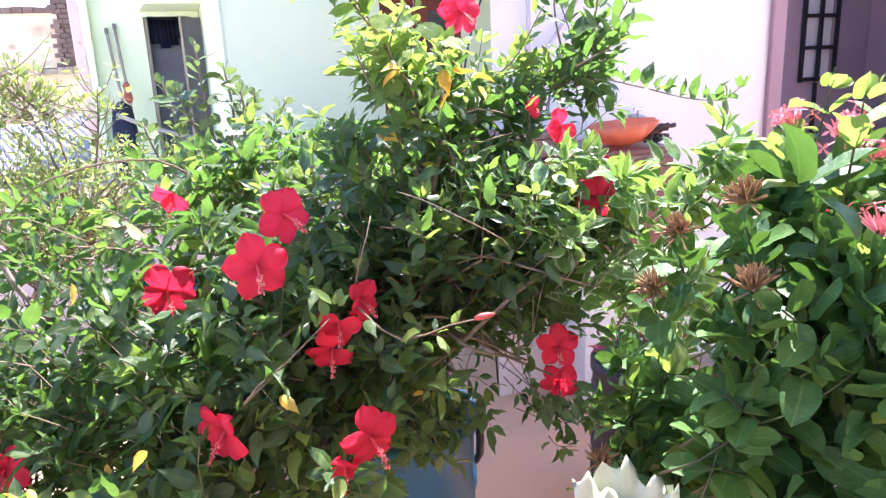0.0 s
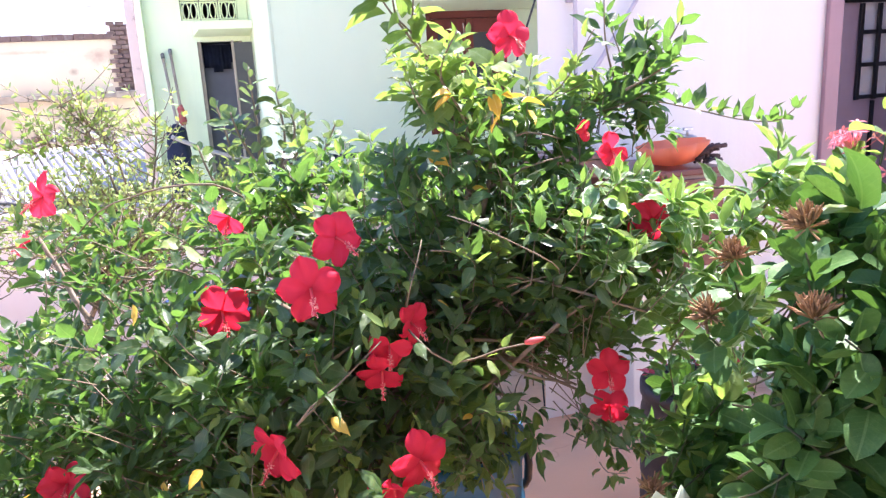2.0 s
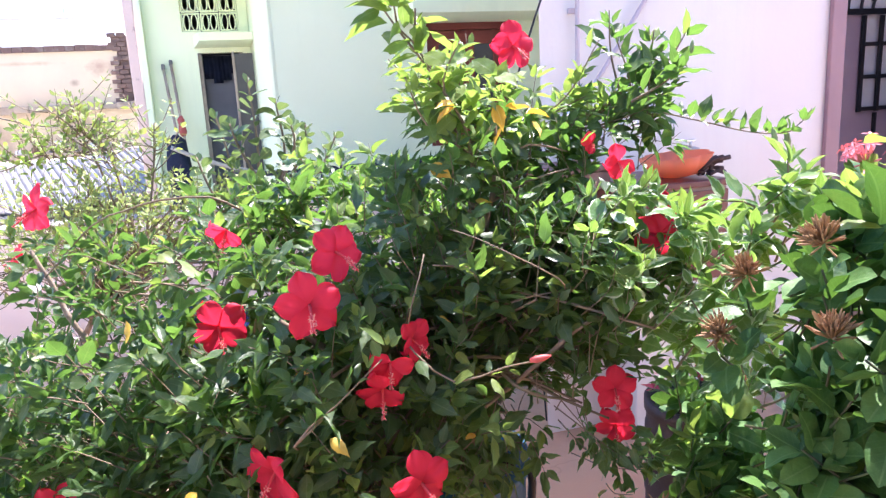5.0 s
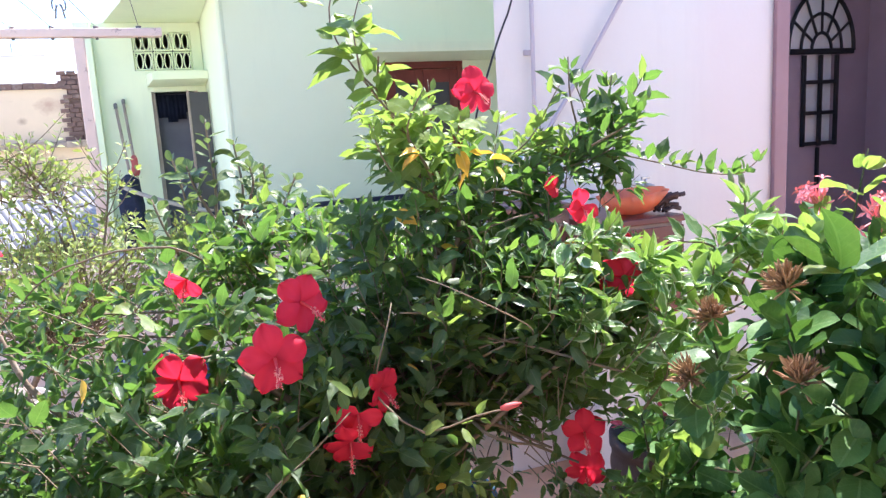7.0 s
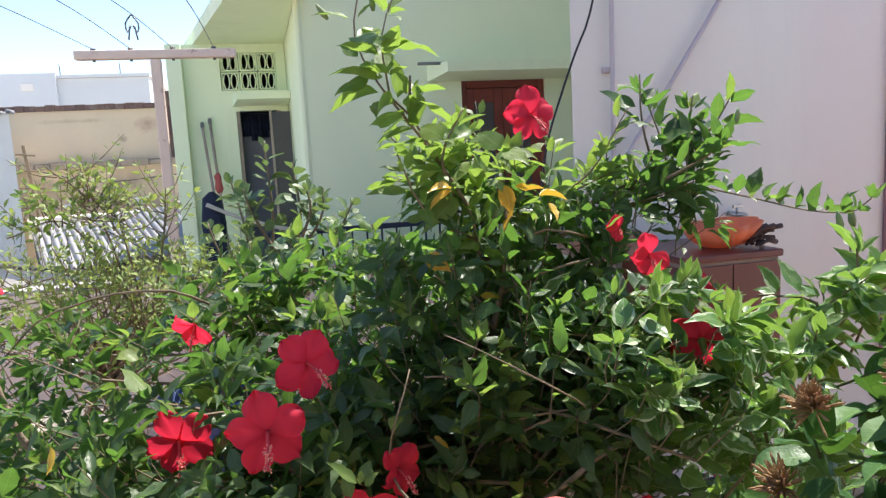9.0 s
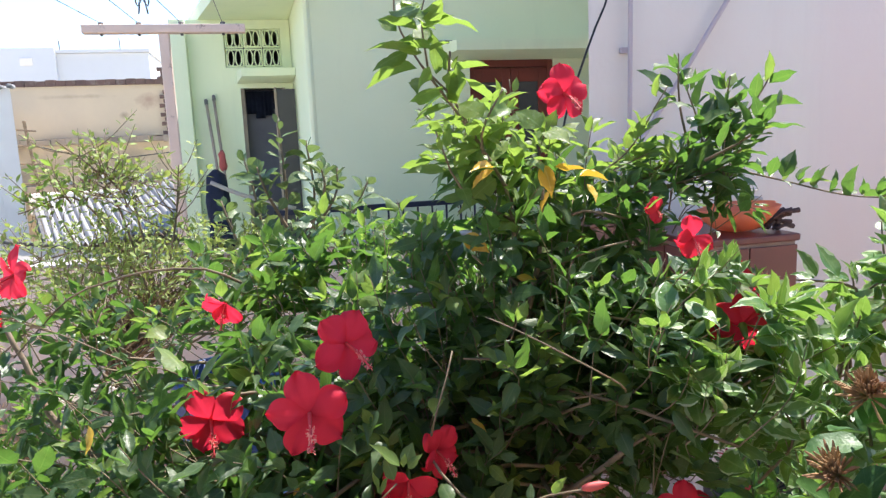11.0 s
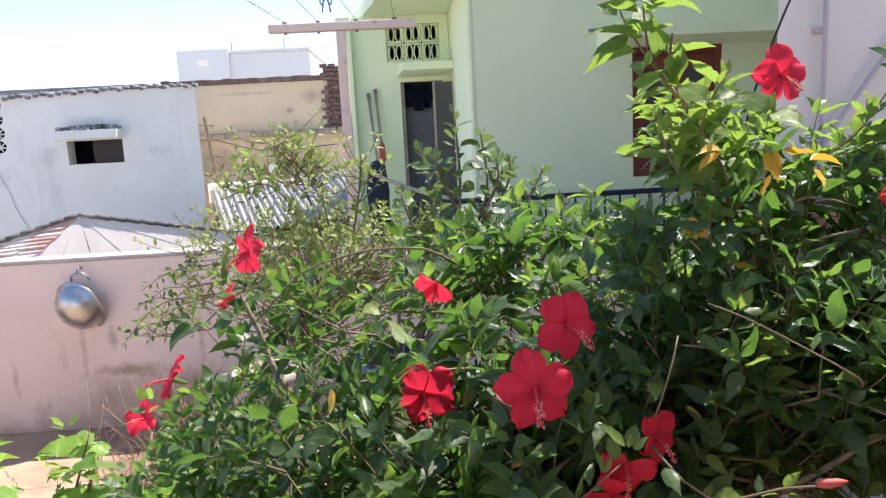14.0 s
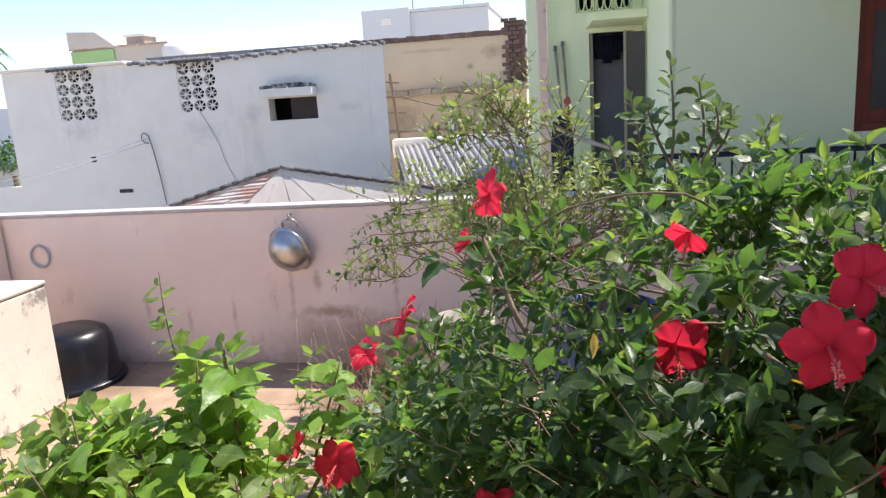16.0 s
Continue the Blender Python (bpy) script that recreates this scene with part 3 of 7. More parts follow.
pipe("tube", [(2.62, LY - 0.03, 2.98), (2.13, LY - 0.03, 2.28), (1.86, LY - 0.03, 1.89), (1.69, LY - 0.035, 1.66), (1.49, LY - 0.05, 1.385)], 0.011, M_PIPE, p2)
valve = thing("water_tap", (1.55, LY - 0.07, 1.6), "small dull metal tap on the wall pipe", "tap")
pipe("spout", [(1.60, LY - 0.045, 1.56), (1.55, LY - 0.09, 1.57), (1.50, LY - 0.12, 1.55), (1.49, LY - 0.13, 1.51)], 0.016, M_STEEL, valve)
lathe("handle", [(0.006, 0), (0.03, 0.005), (0.03, 0.015), (0.006, 0.02)], M_STEEL, valve, (1.55, LY - 0.09, 1.59), 12)
stub = thing("water_tap", (2.2, LY, 1.36), "small dull grey tap stub on the wall above the pedestal", "tap")
pipe("stem", [(2.20, LY, 1.355), (2.20, LY - 0.06, 1.355)], 0.014, M_STEEL, stub, straight=True)
pipe("spout", [(2.20, LY - 0.055, 1.355), (2.235, LY - 0.07, 1.35), (2.24, LY - 0.07, 1.315)], 0.011, M_STEEL, stub)
box("key", 2.175, 2.225, LY - 0.066, LY - 0.054, 1.385, 1.400, M_STEEL, stub, 0.003)
pipe("spindle", [(2.20, LY - 0.06, 1.36), (2.20, LY - 0.06, 1.39)], 0.007, M_STEEL, stub, straight=True)
cable = tagged(pipe("cable", [(1.72, 3.07, 3.3), (1.58, 3.06, 2.5), (1.51, 3.04, 2.22), (1.44, 3.02, 2.08), (1.37, 3.0, 1.93), (1.275, 2.97, 1.69), (1.25, 2.96, 1.42), (1.36, 3.03, 0.9), (1.42, 3.05, 0.1)], 0.0045, M_CABLE), "loose black electric cable hanging down the wall corner", "cable")
bracket = thing("wall_bracket", (1.95, LY, 2.38), "small dark metal bracket high on the lilac wall", "bracket")
box("plate", 1.917, 1.987, LY - 0.012, LY - 0.002, 2.364, 2.504, M_BLACK, bracket, 0.003)
pipe("hook", [(1.952, LY - 0.012, 2.434), (1.952, LY - 0.09, 2.404), (1.932, LY - 0.10, 2.334)], 0.012, M_BLACK, bracket)

# tiled pedestal with the orange bowl
ped = thing("tiled_pedestal", (1.85, 2.8, 0), "dark red glazed tile clad square pedestal by the wall", "pedestal")
PX0, PX1, PY0, PY1, PZ = 1.645, 2.072, 2.6, 3.06, 1.268
box("core", PX0 + 0.008, PX1 - 0.008, PY0 + 0.008, PY1, 0.84, PZ - 0.03, M_GROUT, ped, 0)
box("base", PX0 + 0.16, PX1 - 0.03, PY0 + 0.27, PY1, 0, 0.838, M_LILAC, ped, 0.008, "lilac painted base")
box("top_slab", PX0 - 0.006, PX1 + 0.006, PY0 - 0.006, PY1, PZ - 0.028, PZ, M_TILE, ped, 0.006)
for j in range(2):
    for i in range(2):
        w, h = (PX1 - PX0) / 2, (PZ - 0.04 - 0.84) / 2
        box("tile", PX0 + i * w + 0.003, PX0 + (i + 1) * w - 0.003, PY0, PY0 + 0.007, 0.84 + j * h + 0.003, 0.84 + (j + 1) * h - 0.003, M_TILE, ped, 0.002)
        d = (PY1 - PY0) / 2
        box("tile", PX0, PX0 + 0.007, PY0 + 0.009 + i * d, PY0 + 0.003 + (i + 1) * d, 0.84 + j * h + 0.003, 0.84 + (j + 1) * h - 0.003, M_TILE, ped, 0.002)
low = thing("plank_shelf", (1.47, 2.95, 1.3), "worn brown plank shelf fixed to the lilac wall", "shelf")
for k in range(4):
    box("plank", 1.30, 1.636, 2.80 + 0.0745 * k, 2.868 + 0.0745 * k, 1.318 + 0.004 * (k % 2), 1.340 + 0.004 * (k % 2), M_SHELF, low, 0.004)
box("apron", 1.31, 1.63, 2.806, 2.826, 1.24, 1.316, M_SHELF, low, 0.004)
for x in (1.36, 1.56):
    box("corbel", x, x + 0.04, 2.83, 3.098, 1.25, 1.316, M_SHELF, low, 0.004)

bowl = thing("plastic_bowl", (1.92, 2.76, PZ), "scalloped orange plastic bowl tipped on the pedestal", "bowl")
scallop = lambda a, v: 1.0 + 0.17 * math.sin(math.pi * v) * (abs(math.cos(3.5 * a)) - 0.5)
lathe("shell", [(0.05, 0.0), (0.09, 0.010), (0.125, 0.045), (0.147, 0.092), (0.141, 0.093), (0.118, 0.047), (0.086, 0.016), (0.04, 0.008)], M_ORANGE, bowl, (1.93, 2.76, PZ + 0.004), 70, turn=pose(0, 0, 0, -1, -5, 0), wobble=scallop)
pods = thing("dried_pods", (2.0, 2.66, PZ), "heap of dark dried seed pods on the pedestal", "dried pods")
rp = random.Random(5)
for k in range(30):
    a = radians(rp.uniform(-35, 80))
    out, lift = rp.uniform(0.06, 0.15), rp.uniform(0.0, 0.075)
    s = Vector((1.985 + rp.uniform(-0.02, 0.03), 2.66 + rp.uniform(-0.015, 0.02), PZ + 0.012 + 0.4 * lift))
    e = s + Vector((out * math.cos(a) * 0.75, out * math.sin(a) * 0.5, lift * 0.6))
    pipe("pod", [s, s.lerp(e, 0.5) + Vector((0, 0, 0.012)), e], 0.006, M_PODS, pods, 0.011, 6)

# steel pan and iron ring on the parapet
kad = thing("steel_pan", (-1.97, 4.5, 0.77), "round bottomed steel pan hung on the parapet", "pan")
prof = [(0.001, 0.0), (0.05, 0.006), (0.095, 0.028), (0.128, 0.06), (0.146, 0.10), (0.150, 0.115), (0.162, 0.117), (0.162, 0.122), (0.146, 0.121), (0.12, 0.07), (0.001, 0.02)]
lathe("bowl", prof, M_STEEL, kad, (-2.012, 4.475, 0.735), 40, turn=pose(0, 0, 0, -70, 0, -20))
for s in (-1, 1):
    pipe("handle", [(-1.95 + s * 0.05, 4.57, 0.93), (-1.95 + s * 0.045, 4.55, 0.965), (-1.95, 4.545, 0.985)], 0.006, M_STEEL, kad)
pipe("hook", [(-1.95, 4.597, 1.0), (-1.95, 4.56, 1.01), (-1.95, 4.54, 0.975)], 0.005, M_WIRE, kad)
ring = thing("iron_ring", (-3.73, 4.58, 0.77), "grey iron ring hung on the parapet", "ring")
pipe("hoop", [(-3.80 + 0.07 * math.cos(a), 4.585, 0.77 + 0.075 * math.sin(a)) for a in [2 * math.pi * i / 24 for i in range(25)]], 0.008, M_FAINT, ring)

# clothes line post
tee = thing("clothes_line_post", (-0.32, 4.66, TOP), "pink painted rusty T-shaped clothes line post", "post")
box("upright", -0.362, -0.306, 4.632, 4.688, TOP, 2.286, M_PINKPOST, tee, 0.006)
box("crossbar", -0.745, 0.10, 4.625, 4.695, 2.288, 2.335, M_PINKPOST, tee, 0.006)
for x in (-0.65, -0.46, -0.24, -0.02):
    lathe("bolt", [(0.008, -0.06), (0.008, 0.0), (0.014, 0.002), (0.014, 0.012), (0.004, 0.014)], M_WIRE, tee, (x, 4.66, 2.337), 8)
for k, (x, xe) in enumerate(((-0.65, -0.78), (-0.46, -0.52), (-0.24, -0.35), (-0.02, -0.06))):
    sag = 0.05 + 0.015 * k
    tagged(pipe("clothes_line", [(x, 4.66, 2.345), ((x + xe) / 2, 3.6, 2.345 - 0.01), (xe, 2.0, 2.335 - sag), (xe, 0.4, 2.345 - sag), (xe, -1.198, 2.36)], 0.0019, M_WIRE), "slack galvanised clothes line wire", "wire", "clothes lines")
peg = thing("wire_hanger_clip", (-0.345, 3.95, 2.380), "bent wire clip hanging on the clothes line", "clip")
for s in (-1, 1):
    pipe("loop", [(-0.345, 3.97, 2.400), (-0.345 + 0.028 * s, 3.97, 2.360), (-0.345 + 0.022 * s, 3.97, 2.320), (-0.345 + 0.004 * s, 3.97, 2.350)], 0.004, M_WIRE, peg, sides=5)
    pipe("leg", [(-0.345 + 0.01 * s, 3.97, 2.350), (-0.345 + 0.02 * s, 3.97, 2.285)], 0.004, M_WIRE, peg, sides=5, straight=True)

# tub, box and pots on the floor
trough = thing("masonry_trough", (-3.65, 2.9, 0), "sunlit whitewashed masonry water trough by the parapet", "trough")
box("body", FLOOR_X0 + 0.002, -3.25, 1.9, 3.94, 0.0, 0.735, M_BOXWHITE, trough, 0.012)
box("top_slab", FLOOR_X0 + 0.002, -3.245, 1.895, 3.945, 0.737, 0.77, M_BOXWHITE, trough, 0.012)
tub = thing("rubber_tub", (-3.42, 4.26, 0), "black rubber tub turned upside down on the floor", "tub")
lathe("shell", [(0.30, 0.0), (0.30, 0.02), (0.285, 0.03), (0.274, 0.14), (0.255, 0.28), (0.23, 0.335), (0.18, 0.362), (0.02, 0.37)], M_BLACKTUB, tub, (-3.42, 4.26, 0.0), 44)
lathe("rim", [(0.295, 0.0), (0.318, 0.006), (0.318, 0.028), (0.295, 0.034)], M_BLACKTUB, tub, (-3.42, 4.26, 0.002), 44)


def drum(name, x, y, r, h, material, label, soil=True):
    d = thing(name, (x, y, 0), label, "drum" if "drum" in name else "pot")
    prof = [(r * 0.93, 0.0), (r * 0.98, 0.02)]
    for k in range(1, 5):
        z = h * k / 5
        prof += [(r, z - 0.03), (r * 1.03, z - 0.012), (r * 1.03, z + 0.012), (r, z + 0.03)]
    prof += [(r, h - 0.05), (r * 1.05, h - 0.04), (r * 1.05, h), (r * 0.96, h), (r * 0.94, h - 0.06)]
    lathe("body", prof, material, d, (x, y, 0), 40)
    if soil:
        lathe("soil", [(0.01, h - 0.09), (r * 0.95, h - 0.085), (r * 0.9, h - 0.06), (0.05, h - 0.045)], M_SOIL, d, (x, y, 0), 24)
    return d


DRUM = (0.46, 1.53)
main_drum = drum("blue_drum", *DRUM, 0.17, 0.88, M_BLUE, "blue plastic drum used as a planter, black lug handles")
for s in (-1, 1):
    pipe("handle", [(0.46 + s * 0.168, 1.51, 0.84), (0.46 + s * 0.186, 1.50, 0.815), (0.46 + s * 0.186, 1.50, 0.735), (0.46 + s * 0.168, 1.51, 0.71)], 0.010, M_CABLE, main_drum)
drum("blue_drum", -0.06, 2.95, 0.19, 0.88, M_BLUE2, "bright blue plastic drum used as a planter by the parapet")
drum("white_pot", -0.70, 3.5, 0.145, 0.66, M_POTWHITE, "tall whitewashed planter pot with peeling paint")
drum("clay_pot", -0.72, 1.5, 0.17, 0.42, M_POTWHITE, "whitewashed planter pot of the pale hibiscus")
drum("black_pot", 1.02, 0.95, 0.21, 0.42, M_BLACKTUB, "black planter tub of the ixora")
drum("black_pot", 1.32, 1.62, 0.14, 0.5, M_BLACKTUB, "black planter pot of the variegated hibiscus")
drum("plant_pot", 1.56, 2.12, 0.165, 0.57, M_BROWNSHUT, "dark brown pot with a small red plant on the floor")


# ---- the green house next door ----
FY, BY = 6.2, 8.5
gh = thing("green_house", (2, 7, -3.4), "pale green rendered house with a flat slab roof next door", "house")
wall_with_holes("front_wall", 0.56, 6.0, FY, FY + 0.2, -3.4, 4.4, [(1.87, 2.62, 1.22, 2.26)], M_GREEN, gh)
wall_with_holes("back_wall", -0.50, 0.555, BY, BY + 0.2, -3.4, 2.928, [(-0.13, 0.455, 2.44, 2.835), (0.0, 0.47, 0.18, 2.22)], M_GREEN, gh)
box("side_wall", 0.56, 0.76, FY + 0.202, BY + 2.4, -3.4, 4.4, M_GREEN, gh, 0)
box("corner_edge", 0.535, 0.60, FY - 0.012, FY + 0.06, -3.4, 4.4, M_GREEN, gh, 0.03)
box("end_wall", -0.655, -0.502, BY - 0.12, BY + 2.4, -3.4, 2.92, M_GREEN, gh, 0.01)
# inner walls coloured dark to stand in for the unlit room
box("inner_room", -0.5, 0.9, BY + 2.2, BY + 2.4, -3.4, 2.92, M_DARKROOM, gh, 0)
box("inner_side", 0.9, 1.1, BY + 0.2, BY + 2.4, -3.4, 2.92, M_DARKROOM, gh, 0)
box("back_floor", -0.7, 0.9, FY + 0.3, BY + 2.2, -0.02, 0.18, M_GREEN, gh, 0)
box("upper_floor", -0.5, 1.0, 10.205, BY + 2.4, 2.93, 3.06, M_GREEN, gh, 0)
box("far_end_wall", 5.8, 6.0, FY + 0.2, 12, -3.4, 4.4, M_GREEN, gh, 0)
box("rear_wall", 0.76, 6.0, 12, 12.2, -3.4, 4.4, M_GREEN, gh, 0)
box("roof", 0.56, 6.0, FY, 12.2, 4.402, 4.55, M_GREEN, gh, 0)
# overhanging slab with a slanted outer edge
bm = bmesh.new()
corners = [(-0.68, 10.2), (0.30, FY - 1.5), (0.64, FY - 1.5), (0.64, FY - 0.02), (0.555, FY), (0.555, 10.2)]
lo = [bm.verts.new((x, y, 2.93)) for x, y in corners]
hi = [bm.verts.new((x, y, 3.06)) for x, y in corners]
bm.faces.new(list(reversed(lo)))
bm.faces.new(hi)
for i in range(len(corners)):
    j = (i + 1) % len(corners)
    bm.faces.new((lo[i], lo[j], hi[j], hi[i]))
bmesh.ops.recalc_face_normals(bm, faces=bm.faces[:])
part("roof_slab", bm, M_GREEN, gh)


def sunshade(x0, x1, y_wall, depth, z, parent):
    """A concrete sunshade: thin lip in front, thicker at the wall, ends cut on the slant."""
    bm = bmesh.new()
    a = [(x0, y_wall, z - 0.11), (x1, y_wall, z - 0.11), (x1, y_wall - depth, z - 0.075), (x0 + 0.06, y_wall - depth, z - 0.075)]
    b = [(x0, y_wall, z + 0.02), (x1, y_wall, z + 0.02), (x1, y_wall - depth, z), (x0 + 0.06, y_wall - depth, z)]
    va, vb = [bm.verts.new(p) for p in a], [bm.verts.new(p) for p in b]
    bm.faces.new(list(reversed(va)))
    bm.faces.new(vb)
    for i in range(4):
        j = (i + 1) % 4
        bm.faces.new((va[i], va[j], vb[j], vb[i]))
    bmesh.ops.recalc_face_normals(bm, faces=bm.faces[:])
    return part("sunshade", bm, M_GREEN, parent)


sunshade(1.58, 5.0, FY - 0.002, 0.45, 2.37, gh)
sunshade(-0.03, 0.556, BY - 0.002, 0.55, 2.38, gh)
pipe("spout_pipe", [(1.44, FY - 0.3, 2.372), (1.74, FY - 0.3, 2.372)], 0.012, M_WIRE, gh, straight=True)
# flat black discs paint the shaded mouths of three weep holes
for k in range(3):
    lathe("weep_hole_disc", [(0.001, 0), (0.022, 0.0), (0.022, 0.004), (0.001, 0.004)], M_BLACK, gh, (2.50 + 0.085 * k, FY - 0.001, 2.97), 12, turn=pose(0, 0, 0, 90))

# window of two leaves
win = link("window", None, gh)
win.empty_display_size = 0.1
box("frame", 1.87, 1.92, FY + 0.03, FY + 0.11, 1.22, 2.26, M_REDWOOD, win)
box("frame", 2.57, 2.62, FY + 0.03, FY + 0.11, 1.22, 2.26, M_REDWOOD, win)
box("frame", 1.92, 2.57, FY + 0.03, FY + 0.11, 2.20, 2.26, M_REDWOOD, win)
box("frame", 1.92, 2.57, FY + 0.03, FY + 0.11, 1.22, 1.28, M_REDWOOD, win)
for a, b in ((1.922, 2.243), (2.247, 2.568)):
    for s0, s1, z0, z1 in ((a, a + 0.065, 1.285, 2.195), (b - 0.075, b, 1.285, 2.195), (a + 0.065, b - 0.075, 1.285, 1.38), (a + 0.065, b - 0.075, 2.08, 2.195)):
        box("leaf_rail", s0, s1, FY + 0.045, FY + 0.085, z0, z1, M_REDWOOD, win, 0.003)
    box("pane", a + 0.065, b - 0.075, FY + 0.06, FY + 0.066, 1.38, 2.08, M_DARKPANE, win, 0)

# pierced vent of six blocks with interlaced ovals
vent = link("vent", None, gh)
for i in range(3):
    for j in range(2):
        x0, z0, w, h = -0.13 + i * 0.195, 2.44 + j * 0.1975, 0.195, 0.1975
        v, f = [], []
        for p in ([(x0 + 0.012, z0 + 0.012), (x0 + w - 0.012, z0 + 0.012), (x0 + w - 0.012, z0 + h - 0.012), (x0 + 0.012, z0 + h - 0.012), (x0 + 0.012, z0 + 0.012)],):
            a, b = tube([Vector((q[0], BY + 0.03, q[1])) for q in p], 0.013, 0.013, 4, len(v))
            v += a
            f += b
        for cx in (0.3, 0.7):
            pts = [Vector((x0 + w * (cx + 0.16 * math.cos(2 * math.pi * k / 14)), BY + 0.03, z0 + h * (0.5 + 0.42 * math.sin(2 * math.pi * k / 14)))) for k in range(15)]
            a, b = tube(pts, 0.0075, 0.0075, 4, len(v))
            v += a
            f += b
        pydata("vent_block", v, f, M_GREEN, vent, smooth=False)

# doorway with an open leaf and hung cloths
door = link("door", None, gh)
box("frame", 0.0, 0.04, BY + 0.02, BY + 0.12, 0.18, 2.22, M_STONE, door)
box("frame", 0.43, 0.47, BY + 0.02, BY + 0.12, 0.18, 2.22, M_STONE, door)
# dark sheet added across the doorway in place of the room's shade
box("doorway_backing", 0.04, 0.43, BY + 0.13, BY + 0.16, 0.18, 2.2, M_DARKROOM, door, 0.004, "dark sheet standing in for the unlit room behind")
leaf = box("door_leaf", 0.36, 0.545, BY - 0.40, BY - 0.36, 0.2, 2.18, M_DARKPANE, door, 0.004, "grey door leaf standing open")
box("stile", 0.335, 0.36, BY - 0.41, BY - 0.35, 0.2, 2.2, M_STONE, leaf)
for k, (x, z1) in enumerate(((0.05, 1.95), (0.14, 1.88), (0.23, 1.93), (0.32, 1.98))):
    bm = bmesh.new()
    n = 7
    rows = [[bm.verts.new((x + 0.10 * i / n, BY + 0.075 + 0.018 * math.sin(2.3 * i + k), z)) for i in range(n + 1)] for z in (2.19, (2.19 + z1) / 2, z1 + 0.02 * (k % 2))]
    for r0, r1 in zip(rows, rows[1:]):
        for i in range(n):
            bm.faces.new((r0[i], r0[i + 1], r1[i + 1], r1[i]))
    bmesh.ops.solidify(bm, geom=bm.faces[:], thickness=0.004)
    part("hung_cloth", bm, M_CLOTHNAVY, door, "dark cloth hung in the doorway", True)

# balcony rail
rail = thing("balcony_rail", (1.6, 5.9, 0.8), "dark blue iron balcony railing of the green house", "railing")
box("top_rail", 0.2, 4.4, 5.88, 5.92, 1.11, 1.15, M_IRON, rail, 0.004)
box("bottom_rail", 0.2, 4.4, 5.885, 5.915, 0.84, 0.86, M_IRON, rail, 0.003)
for k in range(36):
    x = 0.25 + k * 0.118
    box("baluster", x - 0.007, x + 0.007, 5.893, 5.907, 0.862, 1.108, M_IRON, rail, 0)
box("kerb", 0.1, 4.5, 5.82, 5.98, -3.4, 0.838, M_GREEN, rail, 0.01, "pale green balcony edge wall")
box("balcony_slab", 0.1, 4.5, 5.98, FY - 0.002, 0.0, 0.2, M_GREEN, rail, 0)

# poles, brooms and cloths by the doorway
for k, (x, dx, h) in enumerate(((-0.36, 0.10, 2.08), (-0.28, 0.06, 2.12))):
    b = thing("leaning_pole", (x, BY - 0.25, 0.18), "grey metal pole leaning on the green wall", "pole", "leaning poles")
    pipe("shaft", [(x + dx + 0.06, BY - 0.40, 0.18), (x, BY - 0.03, h)], 0.016, M_STONE, b, straight=True)
    lathe("cap", [(0.015, 0), (0.019, 0.003), (0.019, 0.05), (0.010, 0.06)], M_WIRE, b, (x, BY - 0.03, h - 0.02), 10)
rag = thing("red_cloth", (-0.22, BY - 0.3, 1.3), "red cloth draped on the leaning poles", "cloth")
lathe("drape", [(0.02, 0.0), (0.04, 0.05), (0.03, 0.13), (0.035, 0.18), (0.012, 0.22)], M_CLOTHRED, rag, (-0.24, BY - 0.17, 1.36), 12, wobble=lambda a, v: 1 + 0.25 * math.cos(3 * a + 4 * v))
tarp = thing("navy_cloth", (-0.1, BY - 0.6, 0.2), "navy cloth bundle heaped by the doorway", "cloth")
lathe("cloth", [(0.10, 0.0), (0.14, 0.2), (0.11, 0.55), (0.12, 0.9), (0.08, 1.16), (0.02, 1.22)], M_CLOTHNAVY, tarp, (-0.30, BY - 0.6, 0.18), 18, wobble=lambda a, v: 1 + 0.2 * math.cos(4 * a + 6 * v))
hose = tagged(pipe("hose", [(-0.35, BY - 0.7, 1.28), (-0.1, BY - 0.75, 1.16), (0.2, BY - 0.8, 1.05), (0.45, BY - 0.8, 0.98)], 0.022, M_POTWHITE), "pale plastic hose slung by the doorway", "hose")

# ---- the white house over the lane ----
WY = 11.3
wh = thing("white_house", (-6.3, 13, -3.4), "weathered white house with a tiled roof edge over the lane", "house")
VA, VB, WN = (-8.63, -7.94, 1.63, 2.45), (-6.43, -5.77, 1.65, 2.44), (-4.92, -4.12, 1.44, 1.78)
wall_with_holes("front_wall", -9.62, -3.27, WY, WY + 0.25, -3.4, 2.48, [VA, VB, WN], M_WHITE, wh)
pydata("corner", [(-3.268, WY, -3.4), (-3.0, WY, -3.4), (-3.268, WY + 0.25, -3.4), (-3.268, WY, 2.48), (-3.0, WY, 2.48), (-3.268, WY + 0.25, 2.48)], [(0, 1, 4, 3), (1, 2, 5, 4), (2, 0, 3, 5), (2, 1, 0), (3, 4, 5)], M_WHITE, wh, smooth=False)
pydata("side_wall", [(-3.27, WY + 0.25, -3.4), (-3.47, WY + 0.25, -3.4), (-5.2, 17.5, -3.4), (-5.0, 17.5, -3.4), (-3.27, WY + 0.25, 2.45), (-3.47, WY + 0.25, 2.45), (-5.2, 17.5, 2.45), (-5.0, 17.5, 2.45)], [(0, 1, 2, 3), (7, 6, 5, 4), (0, 4, 5, 1), (1, 5, 6, 2), (2, 6, 7, 3), (3, 7, 4, 0)], M_WHITE, wh, smooth=False)
box("side_wall", -9.60, -9.35, WY + 0.25, 17.5, -3.4, 2.45, M_WHITE, wh, 0)
box("rear_wall", -9.62, -5.0, 17.5, 17.7, -3.4, 2.45, M_WHITE, wh, 0)
